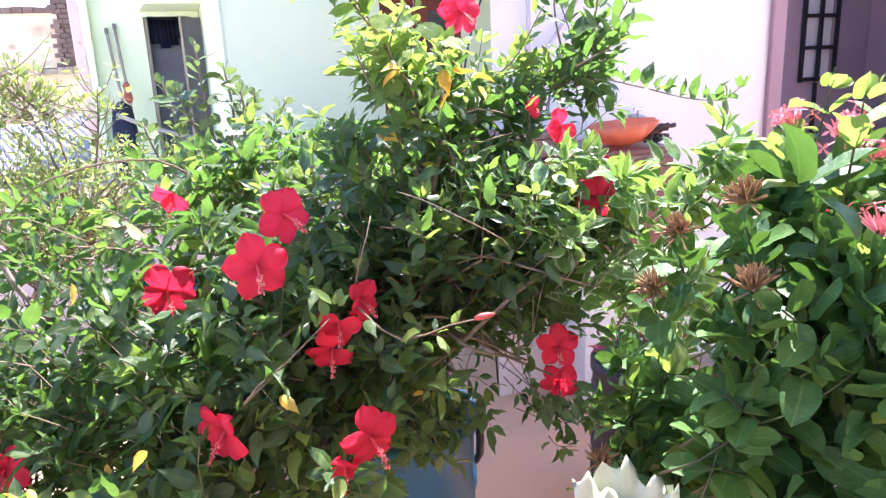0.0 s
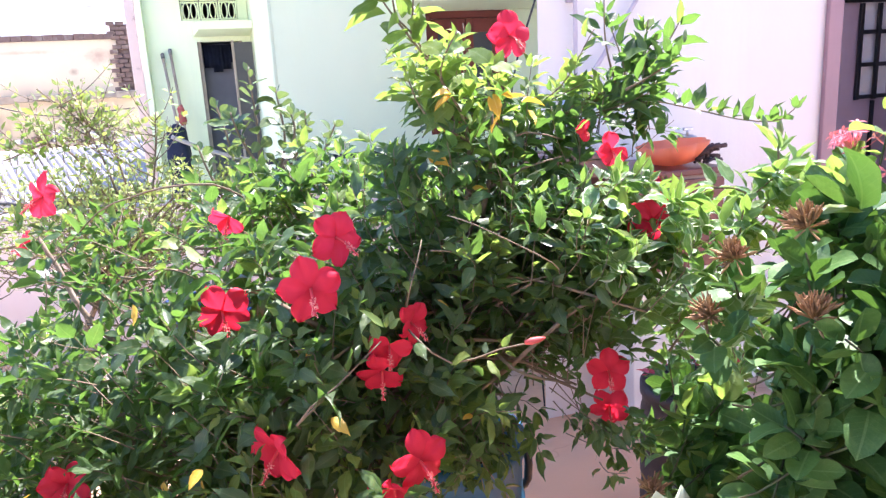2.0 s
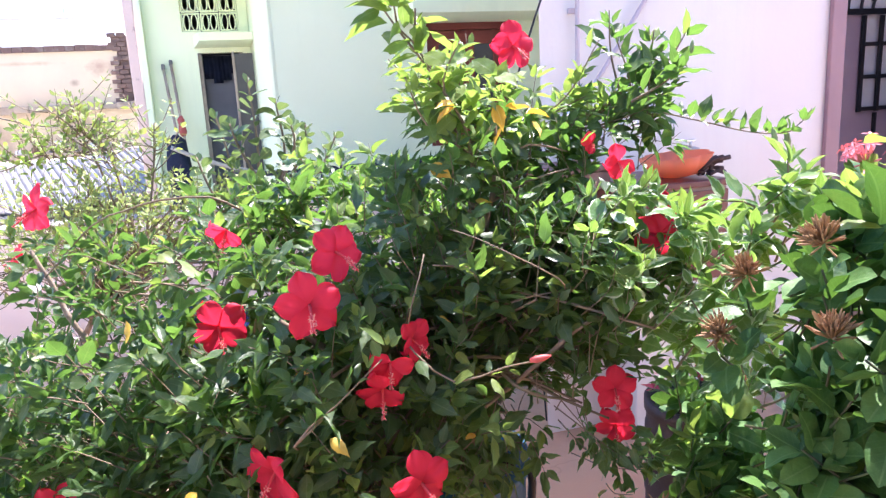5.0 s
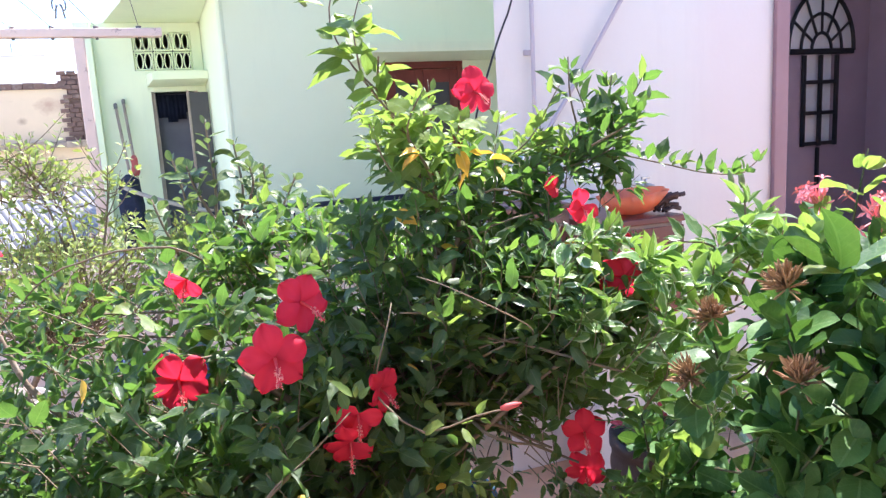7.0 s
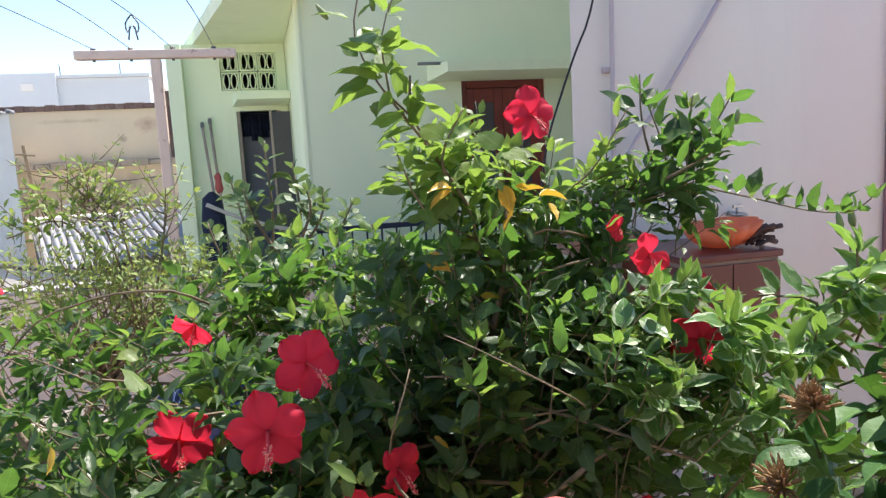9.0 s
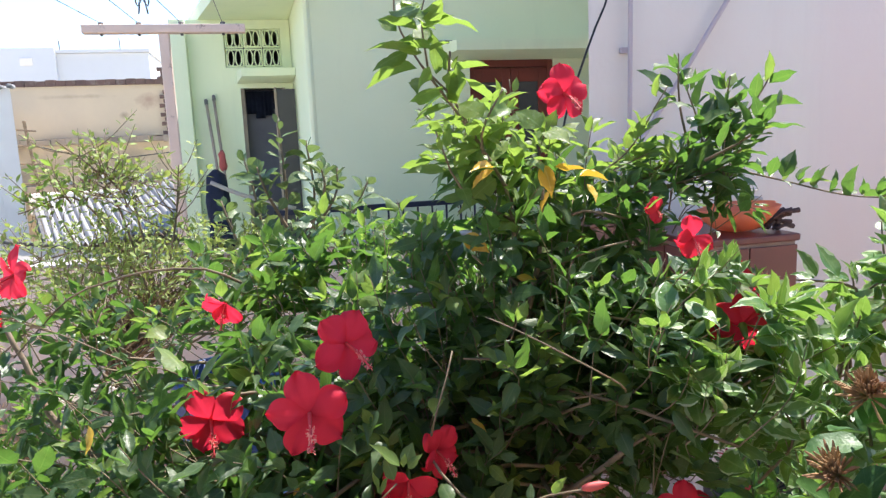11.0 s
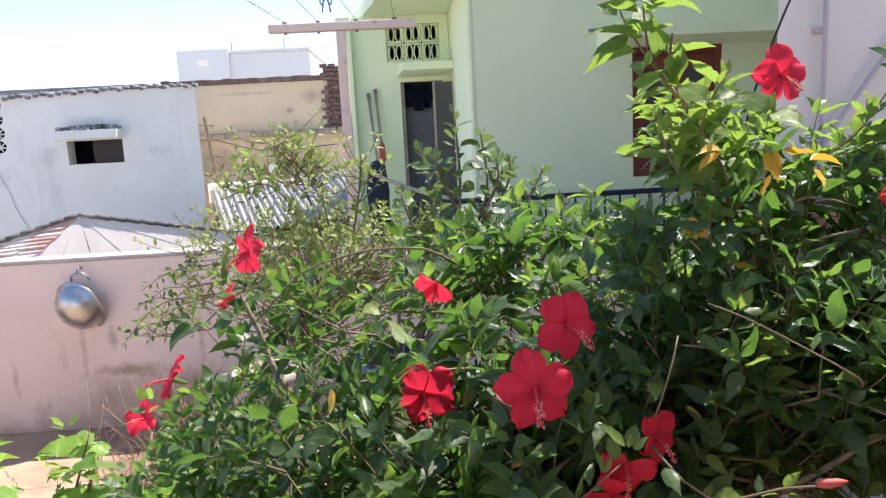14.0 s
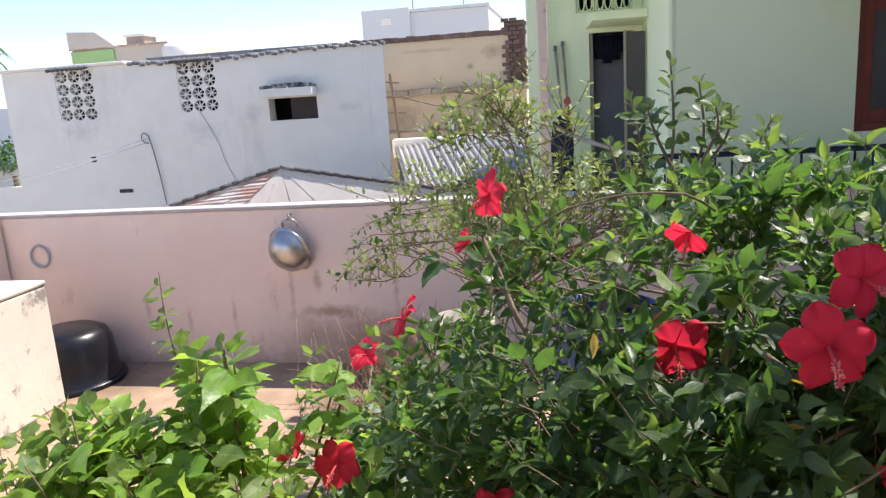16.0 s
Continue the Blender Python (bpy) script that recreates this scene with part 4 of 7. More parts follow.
box("roof_cap", -9.64, -7.30, WY - 0.06, WY + 0.3, 2.482, 2.535, M_WHITE, wh, 0.02)
for i in range(24, 64):
    x = -9.85 + i * 0.108
    top = 2.475 + 0.03 * math.sin(x * 1.3) + 0.015 * math.sin(i * 2.1)
    pipe("roof_tile", [(x + 0.054, WY - 0.07 + 0.03 * math.sin(i * 1.7), top), (x + 0.054 - 0.3 * (x > -4.2), WY + 1.2, top + 0.07)], 0.036, M_SLATE, wh, sides=6, straight=True)
box("roof_deck", -9.55, -5.1, WY + 0.1, 17.7, 2.452, 2.50, M_SLATE, wh, 0)
box("roof_lip", -7.3, -3.9, WY + 0.6, WY + 1.2, 2.53, 2.60, M_SLATE, wh, 0.01)
for V in (VA, VB):
    for k in range(8):
        x = V[0] - 0.04 + k * (V[1] - V[0] + 0.02) / 8
        pipe("hood_tile", [(x + 0.04, WY - 0.16, V[3] + 0.005), (x + 0.04, WY + 0.02, V[3] + 0.05)], 0.03, M_DARKTILE, wh, sides=6, straight=True)

# pierced blocks: a plate with a round hole, spanned by a star of thin ribs
bv, bf = [], []
S = 0.215
for k in range(24):
    an = 2 * math.pi * k / 24
    c, d = math.cos(an), math.sin(an)
    q = (S / 2) / max(abs(c), abs(d))
    for r, y in ((0.098, 0.0), (q, 0.0), (0.098, 0.06)):
        bv.append(Vector((S / 2 + r * c, y, S / 2 + r * d)))
for k in range(24):
    a, b = 3 * k, 3 * ((k + 1) % 24)
    bf += [(a, b, b + 1, a + 1), (a, a + 2, b + 2, b)]
for k in range(7):
    an = 2 * math.pi * k / 7 + math.pi / 2
    a, b = tube([Vector((S / 2, 0.01, S / 2 - 0.02)), Vector((S / 2 + 0.055 * math.cos(an), 0.01, S / 2 + 0.055 * math.sin(an))), Vector((S / 2 + 0.10 * math.cos(an), 0.01, S / 2 + 0.10 * math.sin(an)))], 0.013, 0.009, 4, len(bv))
    bv += a
    bf += b
block = bpy.data.meshes.new("vent_block")
block.from_pydata([tuple(q) for q in bv], [], bf)
block.materials.append(M_WHITE)
for V in (VA, VB):
    vn = link("vent", None, wh)
    for i in range(3):
        for j in range(4):
            o = link("vent_block", block, vn)
            o.matrix_basis = pose(V[0] + i * (V[1] - V[0]) / 3, WY + 0.012, V[2] + j * (V[3] - V[2]) / 4) @ Matrix.Diagonal(((V[1] - V[0]) / 3 / S, 1.2, (V[3] - V[2]) / 4 / S, 1))
            o.matrix_parent_inverse = vn.matrix_basis.inverted()
# black sheets added behind the openings to paint in the dark of the rooms
box("black_backing", -9.5, -3.4, WY + 0.9, WY + 1.0, -1.0, 2.44, M_BLACK, wh, 0)
box("black_backing_top", -9.5, -3.4, WY + 0.25, WY + 1.0, 2.442, 2.452, M_BLACK, wh, 0)
ww = link("window", None, wh)
box("shade", WN[0] - 0.04, WN[1] + 0.03, WY - 0.28, WY - 0.002, 1.80, 1.93, M_WHITE, ww, 0.012, "white concrete sunshade")
rk = random.Random(6)
for k in range(16):
    x = WN[0] - 0.05 + k * 0.054
    box("soot_crust", x, x + rk.uniform(0.05, 0.08), WY - 0.28 + rk.uniform(0, 0.1), WY - 0.002, 1.932, 1.945 + rk.uniform(0.0, 0.07), rk.choice((M_DARKTILE, M_SLATE)), ww, 0.012)
box("shutter", WN[0] + 0.32, WN[1], WY + 0.12, WY + 0.15, WN[2], WN[3], M_BROWNSHUT, ww, 0.004, "dark shutter pushed half open")
spike = thing("wall_conduit", (-6.95, WY, 0), "thin grey conduit with a hooked top on the white wall", "conduit")
pipe("tube", [(-6.86, WY - 0.04, -0.2), (-6.95, WY - 0.04, 0.7), (-7.03, WY - 0.04, 1.22), (-7.06, WY - 0.06, 1.34), (-7.13, WY - 0.06, 1.37), (-7.17, WY - 0.06, 1.30), (-7.13, WY - 0.06, 1.22), (-7.06, WY - 0.05, 1.20)], 0.009, M_WIRE, spike)
for dz in (0.0, -0.06):
    sw = thing("service_wire", (-7.05, WY - 0.06, 1.28 + dz), "slack pale service wire over the lane", "wire", "service wires")
    pipe("strand", [(-7.05, WY - 0.06, 1.28 + dz), (-7.8, 9.6, 0.95 + dz), (-8.9, 8.4, 0.75 + dz), (-11.0, 6.8, 0.65 + dz)], 0.0045, M_FAINT, sw)
    lathe("insulator", [(0.004, -0.05), (0.016, -0.02), (0.016, 0.02), (0.004, 0.05)], M_BLACK, sw, (-7.45, 10.35, 1.075 + dz), 8, turn=pose(0, 0, 0, 0, 90, 70))
tagged(pipe("wall_cable", [(-6.1, WY - 0.010, 1.65), (-5.85, WY - 0.010, 1.15), (-5.75, WY - 0.010, 0.8), (-5.5, WY - 0.010, 0.3)], 0.0045, M_FAINT), "thin cable running down the white wall", "cable")
# black plate on the wall paints the shade of a slot
tagged(box("slot_plate", -7.75, -7.5, WY - 0.01, WY - 0.002, 0.40, 0.46, M_BLACK), "black plate standing in for a shaded slot in the white wall", "vent")

# small tiled roof in the lane
hr = thing("tiled_shed", (-3.6, 8.0, -3.4), "low shed with a patched clay tile and sheet roof", "shed")
A0, L0, R0 = Vector((-3.65, 8.5, 0.93)), Vector((-5.6, 7.3, 0.35)), Vector((-1.35, 9.3, 0.40))


def on_roof(u, v):
    return A0.lerp(L0.lerp(R0, u), v)


box("wall", -5.4, -3.4, 7.5, 9.7, -3.4, 0.30, M_STONE, hr, 0)
pydata("roof_back", [A0, L0, R0, (-5.6, 9.9, 0.35), (-1.5, 9.9, 0.35)], [(0, 3, 1), (0, 2, 4), (0, 4, 3)], M_DARKTILE, hr, smooth=False)
rt = random.Random(8)
for j in range(14):
    v0, v1 = j / 14, (j + 1.25) / 14
    n = max(1, int(8 * (j + 0.8) / 14))
    for i in range(n):
        u0, u1 = 0.34 * i / n, 0.34 * (i + 0.97) / n
        lift = Vector((0, -0.01, 0.018 + rt.uniform(0, 0.012)))
        q = [on_roof(u0, v0) + lift * 0.3, on_roof(u1, v0) + lift * 0.3, on_roof(u1 + rt.uniform(-0.01, 0.01), min(1, v1)) + lift, on_roof(u0, min(1, v1)) + lift]
        vs = q + [p - Vector((0, 0, 0.02)) for p in q]
        pydata("roof_tile", vs, [(0, 1, 2, 3), (7, 6, 5, 4), (0, 4, 5, 1), (1, 5, 6, 2), (2, 6, 7, 3), (3, 7, 4, 0)], M_PALESHEET if rt.random() < 0.12 else M_ROOFTILE, hr, smooth=False)
for i in range(8):
    u0, u1 = 0.34 + 0.0825 * i, 0.34 + 0.0825 * (i + 0.95)
    lift = Vector((0, 0, 0.012 + 0.008 * (i % 2)))
    q = [on_roof(u0, 0.02) + lift, on_roof(u1, 0.02) + lift, on_roof(u1, 1.0) + lift, on_roof(u0, 1.0) + lift]
    vs = q + [p - Vector((0, 0, 0.02)) for p in q]
    pydata("roof_sheet", vs, [(0, 3, 2, 1), (7, 4, 5, 6), (0, 1, 5, 4), (1, 2, 6, 5), (2, 3, 7, 6), (3, 0, 4, 7)], M_PALESHEET, hr, smooth=False)
for E_ in (L0, R0):
    for k in range(16):
        p, q = A0.lerp(E_, k / 16) + Vector((0, 0, 0.03)), A0.lerp(E_, (k + 1.06) / 16) + Vector((0, 0, 0.022))
        pipe("ridge_tile", [p, q], 0.024, M_DARKTILE, hr, 0.030, 6, straight=True)

# corrugated lean-to
lt = thing("corrugated_shed", (-1.8, 11, -3.4), "shed with a sloping corrugated metal roof", "shed")
n = 150
va, fa = [], []
for i in range(n + 1):
    u = i / n
    z = 0.034 * math.sin(2 * math.pi * 30 * u)
    p = Vector((-3.06, 12.0, 0.87)).lerp(Vector((-0.3, 12.0, 1.175)), u) + Vector((0, 0, z))
    va += [p, p + Vector((0.684, -2.2, -0.413))]
for i in range(n):
    fa.append((2 * i, 2 * i + 1, 2 * i + 3, 2 * i + 2))
pydata("roof_sheet", va, fa, M_CORRU, lt)
box("wall", -2.5, -0.72, 10.0, 11.8, -3.4, 0.40, M_STONE, lt, 0)
pydata("gable_board", [(-3.11, 12.0, 0.90), (-2.42, 9.78, 0.48), (-2.42, 9.78, -0.3), (-2.98, 12.0, -0.3), (-3.07, 12.0, 0.90), (-2.38, 9.78, 0.48), (-2.38, 9.78, -0.3), (-2.94, 12.0, -0.3)], [(0, 1, 2, 3), (7, 6, 5, 4), (0, 4, 5, 1), (1, 5, 6, 2), (2, 6, 7, 3), (3, 7, 4, 0)], M_DARKTILE, lt, smooth=False)
box("edge_beam", -3.15, -0.72, 12.02, 12.3, 0.70, 1.0, M_WHITE, lt, 0.01)

# ochre building behind
ob_ = thing("ochre_building", (-2.6, 16, -3.4), "faded ochre building with a broken brick pier", "building")
YY = 15.0
box("upper_wall", -4.6, -1.42, YY, YY + 4, 1.80, 2.74, M_YELLOW, ob_, 0)
box("lower_wall", -4.6, -1.10, YY - 0.05, YY + 4, -3.4, 1.70, M_YELLOW, ob_, 0)
rz = random.Random(15)
for k in range(15):
    x = -4.65 + k * 0.24
    box("ledge_stone", x, x + 0.236, YY - 0.16 - rz.uniform(0, 0.08), YY + 0.2, 1.70 - rz.uniform(0, 0.03), 1.78 + rz.uniform(0, 0.04), M_STONE, ob_, 0.012)
box("plinth", -4.65, -1.05, YY - 0.55, YY - 0.05, 0.85, 0.99, M_STONE, ob_, 0.01)
rb = random.Random(3)
pier = box("pier", -1.50, -1.10, YY + 0.02, YY + 0.5, 1.80, 3.0, M_BRICK, ob_, 0, "exposed brick pier")
for j in range(15):
    for i in range(3):
        x = -1.54 + 0.155 * i + (0.07 if j % 2 else 0) - rb.uniform(0, 0.02)
        if rb.random() < 0.1:
            continue
        box("brick", x, x + 0.145, YY - 0.02 - rb.uniform(0, 0.03), YY + 0.02, 1.81 + j * 0.083, 1.81 + j * 0.083 + 0.07, M_BRICK, pier, 0)
for i in range(19):
    x = -4.62 + i * 0.168
    box("coping_brick", x, x + 0.158, YY - 0.05 - rb.uniform(0, 0.02), YY + 0.3, 2.742, 2.83 + rb.uniform(0, 0.03), M_BRICK, ob_, 0)
for k in range(9):
    x = -3.2 + k * 0.2 + rz.uniform(-0.05, 0.05)
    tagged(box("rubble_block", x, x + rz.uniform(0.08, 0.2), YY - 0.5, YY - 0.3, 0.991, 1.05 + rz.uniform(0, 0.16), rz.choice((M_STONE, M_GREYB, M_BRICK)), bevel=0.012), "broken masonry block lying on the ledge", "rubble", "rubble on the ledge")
pole = thing("wooden_pole", (-3.45, 13.2, -3.4), "rough wooden service pole with cross arms and wires", "pole")
pipe("shaft", [(-3.26, 13.2, -3.4), (-3.30, 13.2, 0.6), (-3.40, 13.2, 2.1)], 0.035, M_BARK, pole, 0.025)
for z, w in ((1.95, 0.14), (1.7, 0.2), (1.42, 0.24), (1.1, 0.16)):
    pipe("arm", [(-3.38 - w, 13.18, z + 0.01), (-3.38 + w, 13.18, z - 0.02)], 0.014, M_BARK, pole, sides=6, straight=True)
tagged(pipe("service_wire", [(-3.3, 13.2, 1.7), (-2.4, 13.6, 1.45), (-1.2, 14.2, 1.5)], 0.010, M_CABLE), "dark service wire sagging between houses", "wire")

# far buildings
fb = thing("grey_building", (-5.6, 30, -3.4), "distant blue-grey flat roofed building", "building")
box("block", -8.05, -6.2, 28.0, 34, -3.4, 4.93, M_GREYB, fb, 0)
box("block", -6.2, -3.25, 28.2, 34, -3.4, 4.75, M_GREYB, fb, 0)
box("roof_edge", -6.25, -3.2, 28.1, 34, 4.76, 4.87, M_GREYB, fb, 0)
box("vent_panel", -7.3, -6.9, 27.96, 28.0, 4.35, 4.6, M_WHITE, fb, 0.02)
pipe("aerial", [(-4.2, 28.5, 4.8), (-4.2, 28.5, 5.3)], 0.02, M_WIRE, fb, straight=True)
pipe("aerial", [(-6.1, 28.3, 4.8), (-6.1, 28.3, 5.25)], 0.02, M_WIRE, fb, straight=True)
cb = thing("cream_building", (-20, 32, -3.4), "distant cream and lime green building with a stair head", "building")
box("block", -22.3, -17.6, 30.5, 38, -3.4, 4.65, M_CREAM, cb, 0)
box("green_band", -22.3, -20.2, 30.4, 30.5, 3.6, 4.55, M_LIME, cb, 0)
pydata("stair_head", [(-22.3, 30.3, 4.65), (-20.0, 30.3, 4.65), (-20.9, 30.3, 5.3), (-22.3, 30.3, 5.4), (-22.3, 33, 4.65), (-20.0, 33, 4.65), (-20.9, 33, 5.3), (-22.3, 33, 5.4)], [(0, 1, 2, 3), (7, 6, 5, 4), (0, 4, 5, 1), (1, 5, 6, 2), (2, 6, 7, 3), (3, 7, 4, 0)], M_CREAM, cb, smooth=False)
box("tank", -19.9, -19.0, 31, 32, 4.65, 5.05, M_STONE, cb, 0.03)
box("tank_lid", -20.0, -18.9, 30.9, 32.1, 5.052, 5.16, M_WHITE, cb, 0.03)
box("roof_trim", -22.35, -17.55, 30.35, 30.45, 4.60, 4.68, M_ROOFTILE, cb, 0)
wt = thing("water_tank", (-17.2, 31, 4), "pale domed water tank on a distant roof", "tank")
lathe("barrel", [(0.7, 0.0), (0.72, 0.9), (0.55, 1.05), (0.3, 1.1), (0.3, 1.25), (0.02, 1.27)], M_WHITE, wt, (-16.8, 30, 3.45), 20)
box("stand", -17.7, -15.9, 29.5, 31, -3.4, 3.448, M_CREAM, wt, 0)
sb = thing("shop_building", (-15, 14, -3.4), "distant grey shop building with awnings", "building")
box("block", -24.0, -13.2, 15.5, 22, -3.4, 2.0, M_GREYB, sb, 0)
for z in (-0.6, 0.6):
    box("awning", -24.0, -13.0, 14.7, 15.5, z, z + 0.1, M_DARKTILE, sb, 0)
tagged(box("street_pole", -10.12, -9.97, 9.9, 10.05, -3.4, 1.0, M_WHITE, bevel=0.03), "pale concrete street pole in the lane", "pole")


# coconut palm far beyond the roofs
palm = thing("palm_tree", (-36.5, 40, -3.4), "tall coconut palm far beyond the roofs", "palm")
pipe("trunk", [(-36.2, 40, -3.4), (-36.5, 40, 2.0), (-36.9, 40, 6.3)], 0.22, M_BARK, palm, 0.13)
rq = random.Random(2)
for k in range(14):
    a = 2 * math.pi * k / 14 + rq.uniform(-0.2, 0.2)
    up, ln = rq.uniform(0.1, 0.9), rq.uniform(2.6, 3.4)
    rib = smooth_path([(-36.9 + ln * s * math.cos(a), 40 + ln * s * math.sin(a), 6.3 + ln * (up * s - 1.1 * s * s)) for s in (0, 0.33, 0.66, 1.0)], 0.16)
    v, f = tube(rib, 0.035, 0.008, 4)
    for i in range(2, len(rib) - 1):
        d = (rib[i + 1] - rib[i]).normalized()
        w = d.cross(Vector((0, 0, 1))).normalized()
        for s in (-1, 1):
            p, L = rib[i], 0.7 * math.sin(math.pi * min(1, 0.15 + i / len(rib)))
            m = len(v)
            v += [p - d * 0.03, p + w * s * L * 0.5 + d * 0.12 + Vector((0, 0, -0.10)), p + w * s * L + d * 0.25 + Vector((0, 0, -0.45)), p + d * 0.04]
            f.append((m, m + 1, m + 2, m + 3))
    pydata("frond", v, f, M_LEAF, palm, smooth=False)


# what shows of the street beyond the white house: a bushy tree and a low white wall
tree = thing("street_tree", (-10.97, 12.75, -3.4), "bushy green tree in the street beyond the white house", "tree")
TX, TY, TZ = -10.97, 12.75, 1.05
pipe("trunk", [(TX, TY, -3.4), (TX + 0.05, TY, -1.5), (TX, TY, TZ - 0.4)], 0.09, M_BARK, tree, 0.05)
cr = random.Random(14)
cvx, cfx = [], []
for _ in range(600):
    d = Vector((cr.gauss(0, 1), cr.gauss(0, 1), cr.gauss(0, 1))).normalized() * cr.uniform(0.35, 1.0)
    p = Vector((TX + 0.42 * d.x, TY + 0.45 * d.y, TZ - 0.02 + 0.36 * d.z))
    a, b = Vector((cr.gauss(0, 1), cr.gauss(0, 1), cr.gauss(0, 0.5))).normalized(), Vector((cr.gauss(0, 1), cr.gauss(0, 1), cr.gauss(0, 0.5))).normalized()
    m = len(cvx)
    cvx += [p, p + a * 0.05 + b * 0.025, p + a * 0.11, p + a * 0.05 - b * 0.025]
    cfx.append((m, m + 1, m + 2, m + 3))
pydata("crown", cvx, cfx, M_BRIGHT_FAR, tree, smooth=False)
tagged(box("lane_wall", -14.5, -9.9, 12.6, 12.8, -3.4, 0.45, M_WHITE, bevel=0.02), "low whitewashed wall along the lane", "wall", kind="structure")


# ---- plants ----
def leaf_shape(rows, width, fold, droop, teeth=0.0, fullness=0.8, notch=1.0, wave=0.0, sway=0.0):
    """A leaf one unit long along +y: midrib, two margins, folded along the rib, drooping at the tip, toothed margins."""
    v, uv, f = [(0, 0, 0)], [(0.5, 0)], []
    for i in range(1, rows):
        s = i / rows
        w = 0.5 * width * math.sin(math.pi * s ** fullness) ** notch
        w *= 1 + teeth * (1 if i % 2 else -1) * (s > 0.4)
        if teeth and s > 0.75:
            w *= 1 - 0.9 * (s - 0.75)
        z = -droop * s * s
        for x in (-1, 0, 1):
            v.append((x * w + sway * s * s, s, z + fold * abs(x) * w + wave * x * math.sin(7.5 * s + 1.3 * x) * math.sin(math.pi * s)))
            uv.append((0.5 + 0.5 * x, s))
    v.append((sway, 1, -droop))
    uv.append((0.5, 1))
    for i in range(rows - 1):
        a = 1 + 3 * i
        if i == 0:
            f += [(0, a + 1, a), (0, a + 2, a + 1)]
        if i < rows - 2:
            f += [(a, a + 1, a + 4, a + 3), (a + 1, a + 2, a + 5, a + 4)]
        else:
            f += [(a, a + 1, len(v) - 1), (a + 1, a + 2, len(v) - 1)]
    return np.array(v), np.array(uv), f


HIB = [leaf_shape(9, 0.52, 0.30, 0.20, 0.065, 0.74, 1.1, 0.05, 0.05), leaf_shape(9, 0.57, 0.14, 0.45, 0.065, 0.70, 1.1, 0.07, -0.06), leaf_shape(9, 0.42, 0.60, 0.10, 0.065, 0.78, 1.15, 0.04, 0.08),
       leaf_shape(9, 0.50, 0.36, -0.20, 0.065, 0.72, 1.1, 0.06, -0.04), leaf_shape(9, 0.37, 0.55, 0.40, 0.065, 0.8, 1.2, 0.05), leaf_shape(9, 0.54, -0.25, 0.55, 0.065, 0.72, 1.1, 0.08, 0.07), leaf_shape(9, 0.45, 0.85, 0.25, 0.065, 0.76, 1.1, 0.03, -0.08)]
BROAD = [leaf_shape(9, 0.70, 0.22, 0.30, 0.10, 0.74, 0.95, 0.09, 0.06), leaf_shape(9, 0.76, 0.10, 0.50, 0.10, 0.72, 0.95, 0.12, -0.07), leaf_shape(9, 0.60, 0.50, 0.15, 0.10, 0.76, 1.0, 0.06, 0.05), leaf_shape(9, 0.66, -0.2, 0.6, 0.10, 0.74, 0.95, 0.10)]
IXO = [leaf_shape(9, 0.66, 0.35, 0.10, 0, 1.0, 0.45, 0.04, 0.03), leaf_shape(9, 0.72, 0.22, 0.26, 0, 1.0, 0.42, 0.05, -0.04), leaf_shape(9, 0.60, 0.55, -0.15, 0, 1.05, 0.45, 0.03), leaf_shape(9, 0.70, 0.30, 0.36, 0, 1.0, 0.42, 0.05, 0.05), leaf_shape(9, 0.62, 0.7, -0.25, 0, 1.05, 0.45, 0.03)]
RND = [leaf_shape(5, 0.66, 0.2, 0.05, 0, 1.15, 0.7), leaf_shape(5, 0.7, 0.35, 0.15, 0, 1.15, 0.7)]
SML = [leaf_shape(4, 0.5, 0.25, 0.1, 0, 0.9)]


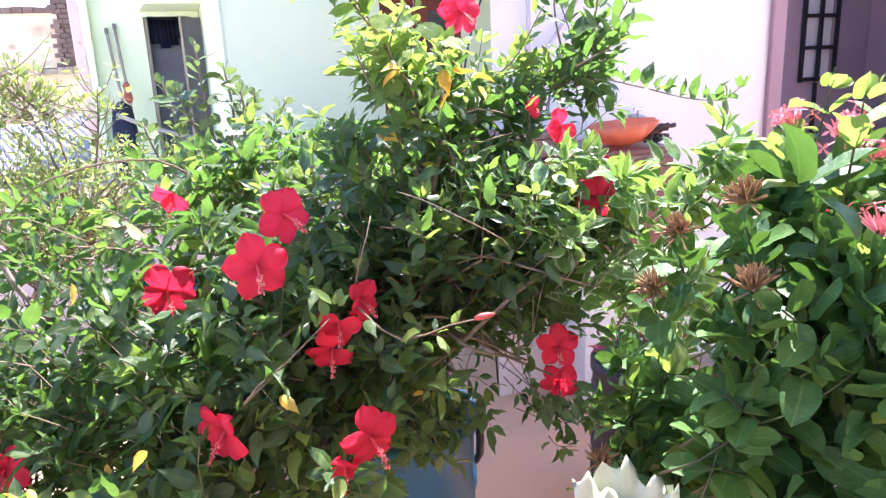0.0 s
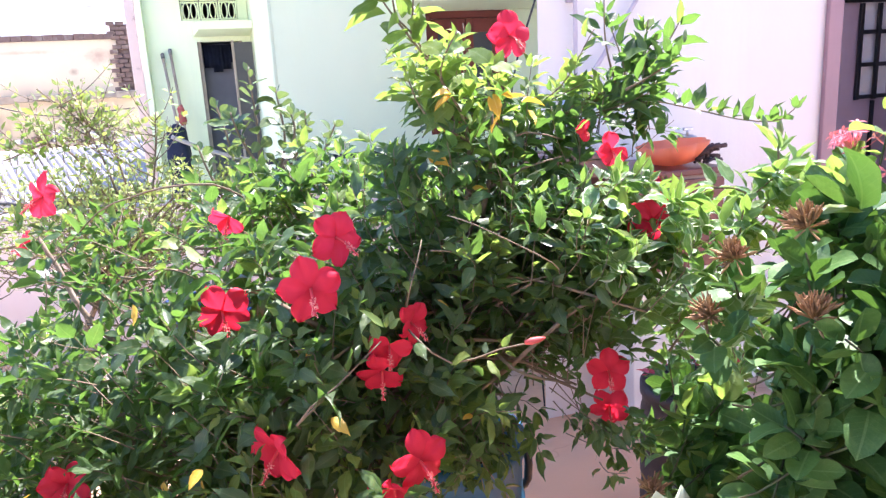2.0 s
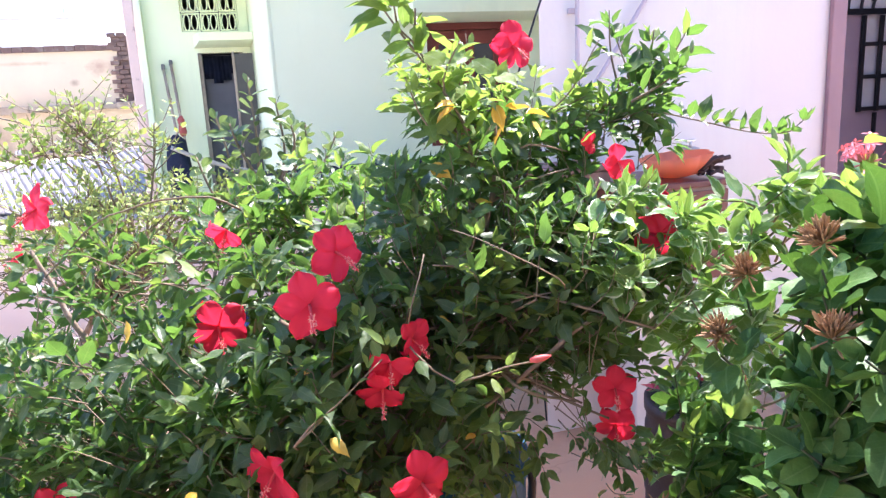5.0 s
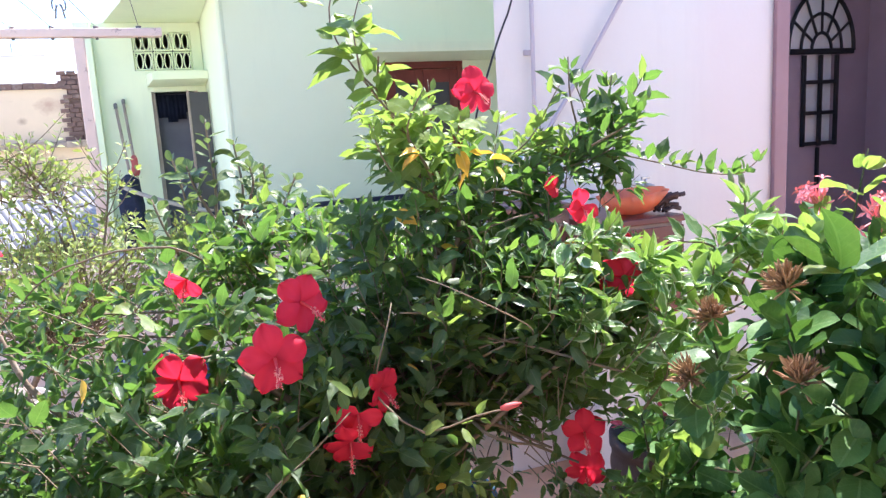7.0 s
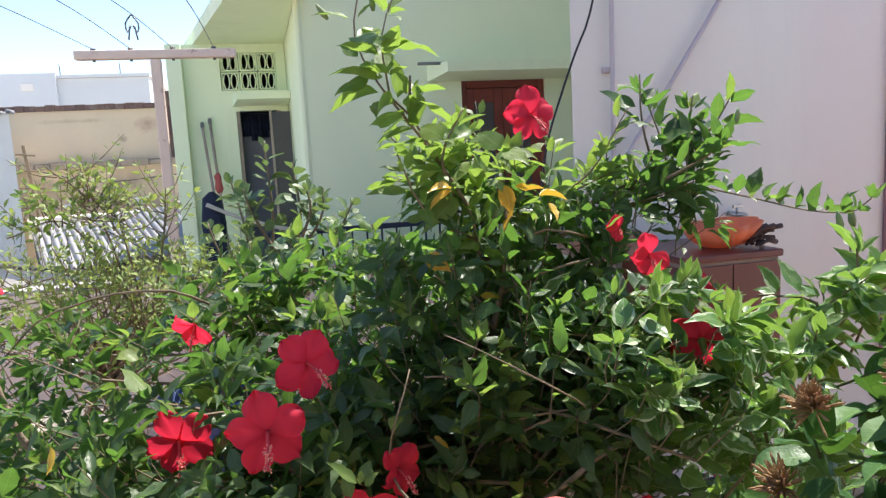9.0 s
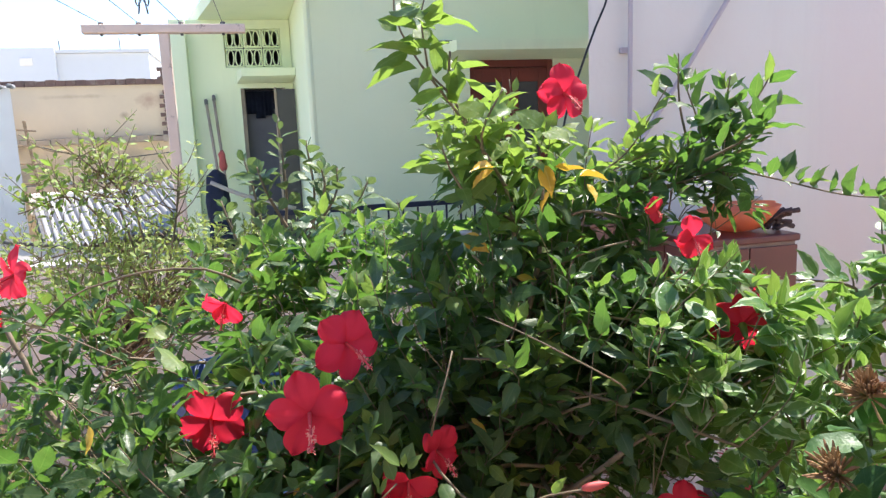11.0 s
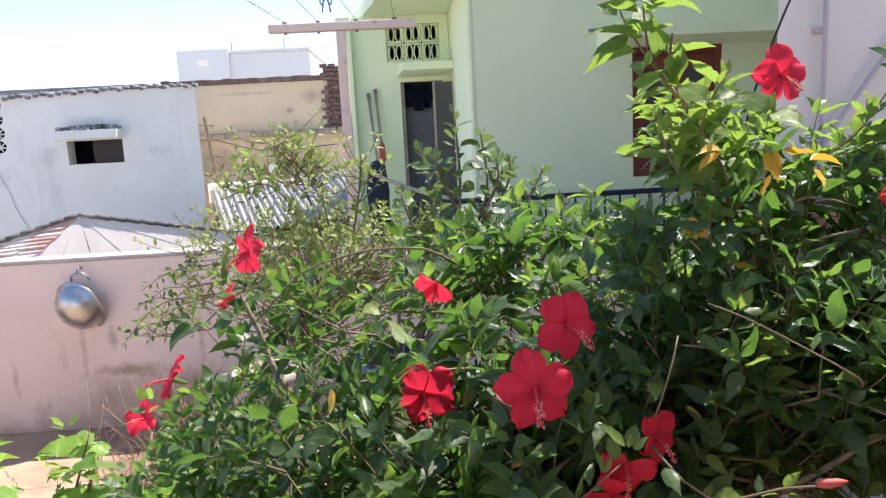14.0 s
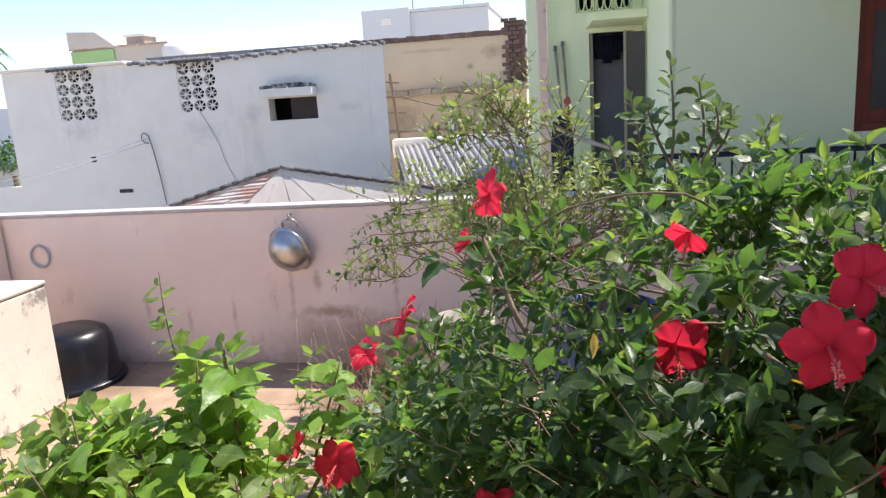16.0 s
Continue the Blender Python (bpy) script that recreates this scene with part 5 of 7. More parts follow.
class Plant:
    def __init__(self, name, at, label, category, heart, shapes, seed):
        self.root = thing(name, at, label, category)
        self.heart, self.shapes, self.rng = Vector(heart), shapes, random.Random(seed)
        self.leaves, self.twigs, self.bark = {}, [], M_TWIG
        self.open_spots = []
        self.crowd, self.rise, self.lift, self.upward = 0.6, 1.0, 0.0, 0.0

    def leaf(self, p, along, size, mat, lift=0.0):
        r = self.rng
        y = along.normalized()
        out = p - self.heart
        out = out.normalized() if out.length > 0.01 else Vector((0, -1, 0))
        up = out * 0.5 + Vector((r.gauss(0, 0.62), r.gauss(0, 0.62), 0.68 + lift))
        z = up - y * up.dot(y)
        if z.length < 0.05:
            z = Vector((0, -1, 0)) - y * y.y * -1
        z.normalize()
        x = y.cross(z)
        m = Matrix((x * r.uniform(0.78, 1.16), y, z * r.uniform(0.7, 1.4))).transposed() * size
        self.leaves.setdefault(mat.name, []).append((p.copy(), m, r.randrange(len(self.shapes))))

    def stem(self, pts, r0, r1, sides=5):
        self.twigs.append((pts, r0, r1, sides))

    def shoot(self, pts, n, size, mat, tip, r0=0.004, first=0.2, tips=3, spread=0.85, pairs=False):
        r = self.rng
        path = smooth_path(pts, 0.025)
        self.stem(path, r0, r0 * 0.45)
        a = r.uniform(0, 6.28)
        for k in range(n):
            s = first + (1 - first) * ((k + 0.5 * r.random()) / n) ** self.crowd
            i = min(len(path) - 2, int(s * (len(path) - 1)))
            d = (path[i + 1] - path[i]).normalized()
            a += math.pi / 2 if pairs else 2.4
            u = d.orthogonal().normalized()
            w = d.cross(u)
            for o in ((0, math.pi) if pairs else (0,)):
                rad = u * math.cos(a + o) + w * math.sin(a + o)
                last = k >= n - tips
                along = rad * (spread if not last else spread * 0.6) + d * self.rise * (0.5 if not last else 0.95) + Vector((r.gauss(0, 0.12), r.gauss(0, 0.12), self.upward + r.uniform(-0.38, 0.30)))
                sz = size * r.choice((0.6, 0.8, 0.95, 1.05, 1.2)) * r.uniform(0.9, 1.1) * (0.68 if last else 1.0)
                p = path[i] + rad * 0.004
                pet = along.normalized() * size * 0.07
                self.leaf(p + pet, along, sz, tip if last or (s > 0.55 and r.random() < 0.25) else (M_YOUNG if mat is M_LEAF and r.random() < 0.07 else mat), self.lift)

    def fill(self, c, rad, count, n, size, mat, tip, length=(0.10, 0.2), up=0.75, tip_chance=0.5, inner=0.07):
        r = self.rng
        c = Vector(c)
        for _ in range(count):
            while True:
                q = Vector((r.uniform(-1, 1), r.uniform(-1, 1), r.uniform(-1, 1)))
                if q.length < 1:
                    break
            q *= 0.75 + 0.25 * q.length
            p = c + Vector((q.x * rad[0], q.y * rad[1], q.z * rad[2]))
            out = (p - self.heart)
            d = out.normalized() * 0.8 + Vector((r.gauss(0, 0.4), r.gauss(0, 0.4), up + r.gauss(0, 0.35)))
            d.normalize()
            ln = r.uniform(*length)
            b = p - d * ln * 0.6
            e = p + d * ln * 0.4
            mid = (b + e) / 2 + Vector((r.gauss(0, 0.012), r.gauss(0, 0.012), r.gauss(0, 0.012)))
            t = tip if (r.random() < tip_chance and p.z > c.z - 0.3 * rad[2]) else mat
            self.shoot([b, mid, e], n + r.randrange(-1, 2), size, mat, t, 0.0014)
            if r.random() < inner:
                h = self.heart + Vector((r.gauss(0, 0.04), r.gauss(0, 0.04), r.gauss(0, 0.05)))
                m2 = h.lerp(b, 0.5) + Vector((r.gauss(0, 0.06), r.gauss(0, 0.06), r.uniform(-0.04, 0.09)))
                self.stem(smooth_path([h, m2, b], 0.04), 0.0045, 0.0025)

    def limb(self, pts, r0, r1, mat=None, name="branch"):
        v, f = tube(smooth_path(pts, 0.03), r0, r1, 8)
        v = [q + noise.noise_vector(q * 30) * r0 * 0.25 for q in v]
        return pydata(name, v, f, mat or M_BARK, self.root)

    def finish(self, singles=300, leaf_name="leaf"):
        def clear(p):
            """No leaf lies on an open flower, between it and the camera, or close sunward where it would shade it."""
            for at, face, rad in self.open_spots:
                v = p - at
                h = v.dot(face)
                if -0.05 < h < 0.9 and (v - face * h).length < rad * (1.0 - 0.35 * h):
                    return False
                h = v.dot(TO_SUN)
                if -0.01 < h < 0.28 and (v - TO_SUN * h).length < rad * 0.62:
                    return False
            return True
        tv, tf = [], []
        for pts, r0, r1, sides in self.twigs:
            if all(clear(p) for p in pts[::3]):
                v, f = tube(pts, r0, r1, sides, len(tv))
                tv += v
                tf += f
        if tv:
            tagged(pydata("twig_mass", tv, tf, self.bark, self.root), kind="stuff")
        every = [(pos, m, k, name) for name, ls in self.leaves.items() for pos, m, k in ls if clear(pos + m.col[1] * 0.5)]
        every.sort(key=lambda e: e[0].y + 0.15 * e[0].x)
        protos = {}
        for pos, m, k, name in every[:singles]:
            if (k, name) not in protos:
                v, uv, f = self.shapes[k]
                me = bpy.data.meshes.new(leaf_name)
                me.from_pydata([tuple(q) for q in v], [], f)
                lay = me.uv_layers.new(name="UVMap")
                idx = np.zeros(len(me.loops), dtype=np.int32)
                me.loops.foreach_get("vertex_index", idx)
                lay.data.foreach_set("uv", uv[idx].astype(np.float32).ravel())
                me.materials.append(bpy.data.materials[name])
                me.shade_smooth()
                protos[(k, name)] = me
            o = link(leaf_name, protos[(k, name)], self.root)
            o.matrix_basis = Matrix.Translation(pos) @ m.to_4x4()
        rest = {}
        for pos, m, k, name in every[singles:]:
            rest.setdefault(name, []).append((pos, m, k))
        for name, ls in rest.items():
            vs, fs, us, base = [], [], [], 0
            for pos, m, k in ls:
                v, uv, f = self.shapes[k]
                vs.append(v @ np.array(m).T + np.array(pos))
                us.append(uv)
                fs += [tuple(base + i for i in q) for q in f]
                base += len(v)
            tagged(pydata("foliage", np.concatenate(vs), fs, bpy.data.materials[name], self.root, uvs=np.concatenate(us)), kind="stuff")


# one hibiscus flower: calyx and tube, five ruffled petals, stamen column with anthers
def petal_mesh(name, seed, width=0.415):
    r = random.Random(seed)
    nu, nv = 8, 10
    v, uv, f = [], [], []
    ph = r.uniform(0, 6)
    for j in range(nv + 1):
        s = 1 - (1 - j / nv) ** 1.35
        if s < 0.62:
            w = 0.07 + (width - 0.07) * math.sin(math.pi / 2 * s / 0.62) ** 1.5
        else:
            w = width * math.sqrt(max(0.004, 1 - ((s - 0.62) / 0.38) ** 2))
        for i in range(nu + 1):
            t = 2 * i / nu - 1
            y = s * (1.0 - 0.05 * t * t) + 0.02 * math.sin(7 * t + ph) * s * s
            z = 0.46 * s - 0.50 * s * s + 0.06 * s * s * math.sin(5.5 * t + ph) + 0.045 * s * s * math.cos(9 * t + 2 * ph) + 0.12 * t * s + 0.05 * s * (1 - t * t)
            v.append((t * w, y, z))
            uv.append((0.5 + 0.5 * t, s))
    for j in range(nv):
        for i in range(nu):
            a = j * (nu + 1) + i
            f.append((a, a + 1, a + nu + 2, a + nu + 1))
    me = bpy.data.meshes.new(name)
    me.from_pydata(v, [], f)
    lay = me.uv_layers.new(name="UVMap")
    idx = np.zeros(len(me.loops), dtype=np.int32)
    me.loops.foreach_get("vertex_index", idx)
    lay.data.foreach_set("uv", np.array(uv, dtype=np.float32)[idx].ravel())
    me.materials.append(M_PETAL)
    me.shade_smooth()
    return me


PETALS = [petal_mesh("petal", k) for k in range(4)]
cv, cf = tube(smooth_path([(0, 0, -0.62), (0, 0, -0.3), (0, 0, -0.03)], 0.1), 0.06, 0.12, 8)
CALYX = bpy.data.meshes.new("flower")
CALYX.from_pydata([tuple(q) for q in cv], [], cf)
CALYX.materials.append(M_YOUNG)
sv, sf = tube(smooth_path([(0, 0, 0), (0.0, -0.22, 0.45), (0.0, -0.62, 0.95)], 0.08), 0.05, 0.028, 7)
STAMEN = bpy.data.meshes.new("stamen")
STAMEN.from_pydata([tuple(q) for q in sv], [], sf)
STAMEN.materials.append(M_STAMEN)
STAMEN.shade_smooth()
ra = random.Random(12)
av, af = [], []
for k in range(46):
    s = ra.uniform(0.5, 1.0)
    c = Vector((0, -0.30 * s - 0.32 * s * s, 0.95 * s))
    d = Vector((ra.gauss(0, 1), ra.gauss(0, 1), ra.gauss(0.2, 0.6))).normalized()
    p, q = c + d * 0.03, c + d * ra.uniform(0.07, 0.12)
    v, f = tube([p, q - d * 0.04, q - d * 0.02, q + d * 0.02], 0.005, 0.018, 4, len(av))
    av += v
    af += f
ANTHER = bpy.data.meshes.new("anther_tuft")
ANTHER.from_pydata([tuple(q) for q in av], [], af)
ANTHER.materials.append(M_ANTHER)


TO_SUN = Vector((ca * ce, sa * ce, se))
VIEW_PLACE = Vector((0.05, 0.15, 1.68))    # mean camera place: leaves are cleared towards it to fit the view


def flower(plant, at, face, size=0.058, roll=0, cup=1.0, petals=5):
    z = Vector(face).normalized()
    x = Vector((0, 0, 1)).cross(z)
    x = x.normalized() if x.length > 0.05 else Vector((1, 0, 0))
    y = z.cross(x)
    m = Matrix.Translation(at) @ Matrix((x, y, z)).transposed().to_4x4() @ pose(0, 0, 0, 0, 0, roll) @ Matrix.Scale(size, 4)
    if cup > 0.65:
        f2 = (VIEW_PLACE - Vector(at)).normalized()
        plant.open_spots.append((Vector(at), f2, size * (0.95 if cup > 0.9 else 0.7)))
    fl = link("flower", CALYX, plant.root, "open scarlet hibiscus flower with a long stamen")
    fl.matrix_basis = m
    r = plant.rng
    for k in range(petals):
        o = new("petal", PETALS[r.randrange(4)])
        o.parent = fl
        o.matrix_basis = pose(0, 0, 0, 0, 0, 72 * k + r.uniform(-6, 6)) @ pose(0, 0, 0, (1 - cup) * 55 + r.uniform(-9, 6), r.uniform(-6, 6), 0) @ Matrix.Diagonal((r.uniform(0.95, 1.1), r.uniform(0.95, 1.06), 1, 1))
    for nm, me in (("stamen", STAMEN), ("anther_tuft", ANTHER)):
        o = new(nm, me)
        o.parent = fl
        o.matrix_basis = pose(0, 0, 0, 0, 0, -roll)
    return fl


def bud(plant, at, face, size=0.03, mat=None):
    d = Vector(face).normalized()
    p = Vector(at)
    v, f = tube([p, p + d * size * 0.3, p + d * size * 0.7, p + d * size], size * 0.1, size * 0.08, 8)
    for i, w in enumerate((0.9, 1.9, 1.6, 0.5)):
        c = p + d * size * (0, 0.3, 0.7, 1.0)[i]
        for k in range(8):
            v[i * 8 + k] = c + (v[i * 8 + k] - c) * w
    pydata("bud", v, f, mat or M_BUD, plant.root, "closed green hibiscus bud" if mat else "closed pink hibiscus bud")


# main hibiscus in the blue drum
HEART = (0.50, 1.50, 1.08)
A = Plant("hibiscus_bush", (*DRUM, 0.82), "large red-flowering hibiscus bush growing from a blue drum", "shrub", HEART, HIB, 21)
A.limb([(0.52, 1.52, 0.80), (0.50, 1.51, 0.95), (0.51, 1.50, 1.10), (0.54, 1.54, 1.30), (0.57, 1.58, 1.50)], 0.021, 0.011, name="trunk")
A.limb([(0.50, 1.51, 0.92), (0.40, 1.45, 1.05), (0.25, 1.38, 1.17), (0.10, 1.33, 1.30)], 0.014, 0.005)
A.limb([(0.49, 1.51, 0.95), (0.30, 1.50, 1.02), (0.05, 1.50, 1.08), (-0.22, 1.55, 1.22), (-0.33, 1.62, 1.42)], 0.014, 0.004)
A.limb([(0.50, 1.50, 0.98), (0.53, 1.36, 1.08), (0.57, 1.27, 1.17), (0.64, 1.22, 1.25), (0.73, 1.17, 1.30)], 0.006, 0.0035)
A.limb([(0.38, 1.44, 1.20), (0.32, 1.30, 1.25), (0.31, 1.20, 1.25), (0.36, 1.15, 1.21), (0.44, 1.13, 1.23), (0.50, 1.11, 1.24)], 0.0026, 0.0014, M_TWIG)
A.limb([(0.20, 1.35, 1.02), (0.09, 1.13, 1.16), (0.16, 1.14, 1.21), (0.24, 1.15, 1.27)], 0.003, 0.0012, M_TWIG)
A.shoot([(0.20, 1.145, 1.24), (0.24, 1.15, 1.27), (0.26, 1.15, 1.31)], 14, 0.04, M_YOUNG, M_YOUNG, 0.0015, first=0.2)
A.limb([(0.53, 1.53, 1.05), (0.62, 1.58, 1.28), (0.59, 1.62, 1.46), (0.80, 1.57, 1.60), (0.91, 1.51, 1.65)], 0.008, 0.0025)
A.limb([(0.50, 1.50, 1.10), (0.52, 1.48, 1.40), (0.50, 1.42, 1.58), (0.45, 1.41, 1.68), (0.36, 1.42, 1.81)], 0.006, 0.002)
A.limb([(0.54, 1.50, 1.05), (0.68, 1.40, 1.15), (0.75, 1.36, 1.30), (0.83, 1.33, 1.36)], 0.009, 0.004)
A.limb([(0.297, 1.19, 1.31), (0.299, 1.165, 1.35), (0.318, 1.18, 1.39), (0.333, 1.20, 1.42)], 0.0015, 0.0010, M_TWIG)
A.limb([(0.40, 1.26, 1.445), (0.43, 1.21, 1.435), (0.492, 1.18, 1.40), (0.558, 1.16, 1.359), (0.60, 1.22, 1.32)], 0.0010, 0.0015, M_TWIG)
A.limb([(-0.30, 1.55, 1.38), (-0.202, 1.51, 1.475), (-0.143, 1.50, 1.498), (-0.079, 1.48, 1.514), (0.008, 1.46, 1.514), (0.06, 1.50, 1.48)], 0.0012, 0.0024, M_TWIG)
A.limb([(0.50, 1.44, 1.24), (0.53, 1.42, 1.42), (0.55, 1.42, 1.52), (0.56, 1.43, 1.62)], 0.008, 0.0025)
for pts in ([(0.54, 1.42, 1.46), (0.60, 1.38, 1.50), (0.68, 1.36, 1.52)], [(0.53, 1.42, 1.40), (0.47, 1.37, 1.46), (0.41, 1.35, 1.52)], [(0.52, 1.42, 1.36), (0.60, 1.34, 1.40), (0.66, 1.31, 1.40), (0.74, 1.27, 1.36)],
            [(0.52, 1.40, 1.30), (0.44, 1.31, 1.36), (0.37, 1.28, 1.38)], [(0.55, 1.42, 1.54), (0.62, 1.40, 1.57), (0.70, 1.40, 1.55)], [(0.45, 1.45, 1.20), (0.52, 1.31, 1.28), (0.60, 1.25, 1.31)]):
    A.limb(pts, 0.0035, 0.0015, M_TWIG)
G, Y = M_LEAF, M_YOUNG
A.crowd = 0.95
A.shoot([(0.52, 1.48, 1.42), (0.50, 1.42, 1.58), (0.45, 1.41, 1.68), (0.40, 1.42, 1.77)], 24, 0.062, Y, Y, 0.0025, first=0.15)
A.shoot([(0.50, 1.42, 1.56), (0.41, 1.40, 1.62), (0.37, 1.39, 1.71)], 18, 0.058, Y, Y, 0.003, first=0.2)
A.shoot([(0.48, 1.42, 1.60), (0.53, 1.38, 1.68), (0.56, 1.36, 1.75)], 18, 0.058, Y, Y, 0.003, first=0.2)
A.shoot([(0.47, 1.42, 1.62), (0.44, 1.38, 1.70), (0.47, 1.36, 1.77)], 18, 0.058, Y, Y, 0.003, first=0.2)
A.shoot([(0.45, 1.41, 1.68), (0.40, 1.42, 1.77), (0.36, 1.42, 1.81), (0.32, 1.42, 1.89), (0.33, 1.40, 1.97)], 24, 0.068, Y, Y, 0.0026, first=0.02)
A.shoot([(0.37, 1.42, 1.80), (0.36, 1.41, 1.89), (0.38, 1.39, 1.95)], 18, 0.066, Y, Y, 0.002)
A.shoot([(0.40, 1.42, 1.77), (0.40, 1.40, 1.83)], 8, 0.055, Y, Y)
for pts in ([(0.55, 1.60, 1.46), (0.58, 1.60, 1.63), (0.57, 1.61, 1.80)], [(0.54, 1.51, 1.64), (0.45, 1.54, 1.68), (0.38, 1.55, 1.75)],
            [(0.56, 1.55, 1.58), (0.73, 1.50, 1.64), (0.81, 1.46, 1.77)], [(0.57, 1.59, 1.60), (0.63, 1.57, 1.66), (0.65, 1.57, 1.73)],
            [(0.56, 1.56, 1.56), (0.50, 1.50, 1.66), (0.50, 1.49, 1.74)], [(0.56, 1.55, 1.58), (0.66, 1.52, 1.60), (0.80, 1.48, 1.66)],
            [(0.50, 1.50, 1.60), (0.43, 1.48, 1.65), (0.36, 1.46, 1.67)]):
    A.shoot(pts, 24, 0.058, G, Y, 0.0025, first=0.1, tips=11)
A.crowd = 0.6
for pts in ([(0.80, 1.57, 1.60), (0.91, 1.51, 1.65), (0.88, 1.52, 1.79)], [(0.93, 1.55, 1.65), (0.97, 1.53, 1.71), (0.98, 1.52, 1.79)],
            [(0.86, 1.42, 1.64), (0.92, 1.38, 1.68), (0.94, 1.36, 1.72)], [(0.80, 1.57, 1.60), (0.93, 1.50, 1.62), (1.02, 1.48, 1.68)],
            [(0.85, 1.55, 1.58), (0.93, 1.50, 1.60), (0.96, 1.47, 1.57)], [(0.80, 1.55, 1.58), (0.86, 1.48, 1.60), (0.93, 1.44, 1.63)]):
    A.rise, A.upward = 1.5, 0.35
    A.shoot(pts, 17, 0.056, G, Y if pts[0][0] > 0.92 else G, 0.003)
A.rise, A.upward = 1.0, 0.0
A.upward = 1.1
A.shoot([(0.78, 1.57, 1.59), (0.90, 1.58, 1.605), (1.03, 1.62, 1.61), (1.15, 1.58, 1.58), (1.24, 1.51, 1.55), (1.30, 1.45, 1.55), (1.33, 1.42, 1.60)], 40, 0.050, G, G, 0.003, first=0.3)
A.upward = 0.0
A.shoot([(0.808, 1.592, 1.541), (0.806, 1.602, 1.597), (0.784, 1.611, 1.673)], 15, 0.054, Y, Y, 0.0022, first=0.15)
A.shoot([(0.808, 1.592, 1.541), (0.829, 1.590, 1.620), (0.830, 1.587, 1.720)], 15, 0.054, Y, Y, 0.0022, first=0.15)
A.shoot([(0.808, 1.592, 1.541), (0.848, 1.579, 1.585), (0.868, 1.566, 1.649)], 15, 0.054, Y, Y, 0.0022, first=0.15)
A.shoot([(0.808, 1.592, 1.541), (0.867, 1.568, 1.599), (0.906, 1.544, 1.678)], 15, 0.054, Y, Y, 0.0022, first=0.15)
A.limb([(0.60, 1.58, 1.42), (0.66, 1.56, 1.52), (0.808, 1.592, 1.541)], 0.004, 0.002)
for p, d in (((0.43, 1.295, 1.652), (-0.8, -0.3, -0.45)), ((0.43, 1.30, 1.655), (-0.5, -0.3, 0.1)), ((0.532, 1.36, 1.652), (0.1, -0.6, -0.5)), ((0.548, 1.35, 1.648), (0.8, -0.3, -0.25)), ((0.585, 1.34, 1.632), (0.9, -0.2, 0.1)), ((0.40, 1.36, 1.55), (0.6, -0.5, -0.4))):
    A.leaf(Vector(p), Vector(d), 0.046, M_YELLOWLEAF)
A.crowd, A.rise = 0.36, 1.2
A.fill((0.55, 1.52, 1.65), (0.14, 0.12, 0.09), 24, 10, 0.046, Y, Y, tip_chance=1.0)
A.shoot([(0.90, 1.52, 1.64), (0.86, 1.50, 1.74), (0.85, 1.49, 1.83)], 10, 0.068, G, G, 0.003)
A.shoot([(0.95, 1.52, 1.66), (1.02, 1.50, 1.74), (1.05, 1.49, 1.80)], 10, 0.066, G, Y, 0.003)
A.fill((0.90, 1.50, 1.62), (0.17, 0.09, 0.06), 8, 10, 0.045, G, G)
A.fill((0.92, 1.50, 1.70), (0.10, 0.07, 0.06), 4, 10, 0.048, G, G, tip_chance=0.2)
A.fill((0.93, 1.50, 1.54), (0.07, 0.05, 0.04), 4, 9, 0.046, G, G, up=-0.3)
A.fill((0.48, 1.50, 1.28), (0.34, 0.32, 0.22), 200, 10, 0.051, G, Y)
A.fill((0.55, 1.54, 1.50), (0.22, 0.18, 0.13), 17, 9, 0.054, G, Y)
A.fill((0.50, 1.45, 1.50), (0.17, 0.12, 0.08), 20, 10, 0.050, G, G)
A.fill((0.68, 1.48, 1.52), (0.14, 0.12, 0.07), 22, 10, 0.050, G, Y, tip_chance=0.3)
A.fill((0.12, 1.40, 1.20), (0.28, 0.26, 0.20), 188, 10, 0.051, G, Y, tip_chance=0.25)
A.fill((-0.16, 1.52, 1.10), (0.26, 0.28, 0.24), 46, 10, 0.049, G, Y, tip_chance=0.2, inner=0.12)
A.fill((-0.25, 1.65, 1.34), (0.22, 0.22, 0.12), 26, 9, 0.045, G, Y, tip_chance=0.4, inner=0.15)
A.fill((0.74, 1.28, 1.38), (0.18, 0.2, 0.09), 40, 9, 0.054, M_VARIEG, M_VARIEG)
A.fill((0.74, 1.32, 1.34), (0.18, 0.2, 0.14), 55, 10, 0.052, G, Y, tip_chance=0.5)
A.fill((0.70, 1.42, 1.20), (0.20, 0.2, 0.16), 111, 10, 0.051, G, Y, tip_chance=0.4)
A.fill((0.28, 1.88, 1.40), (0.34, 0.22, 0.13), 90, 10, 0.049, G, Y)
A.fill((-0.02, 1.80, 1.30), (0.28, 0.25, 0.14), 40, 10, 0.047, G, Y, tip_chance=0.25)
A.fill((0.42, 1.54, 1.16), (0.26, 0.16, 0.16), 105, 10, 0.054, G, Y, tip_chance=0.4)
A.fill((0.47, 1.42, 0.955), (0.16, 0.07, 0.05), 26, 9, 0.046, G, G, up=-0.1)
A.fill((0.50, 1.34, 0.93), (0.13, 0.05, 0.04), 9, 9, 0.046, G, G, up=-0.3)
A.fill((0.36, 1.34, 0.98), (0.13, 0.06, 0.05), 26, 9, 0.047, G, G, up=-0.2)
A.fill((0.10, 1.25, 0.98), (0.30, 0.2, 0.17), 140, 10, 0.053, G, Y, tip_chance=0.5)
A.fill((-0.25, 1.35, 0.92), (0.25, 0.25, 0.2), 44, 10, 0.053, G, Y, tip_chance=0.25)
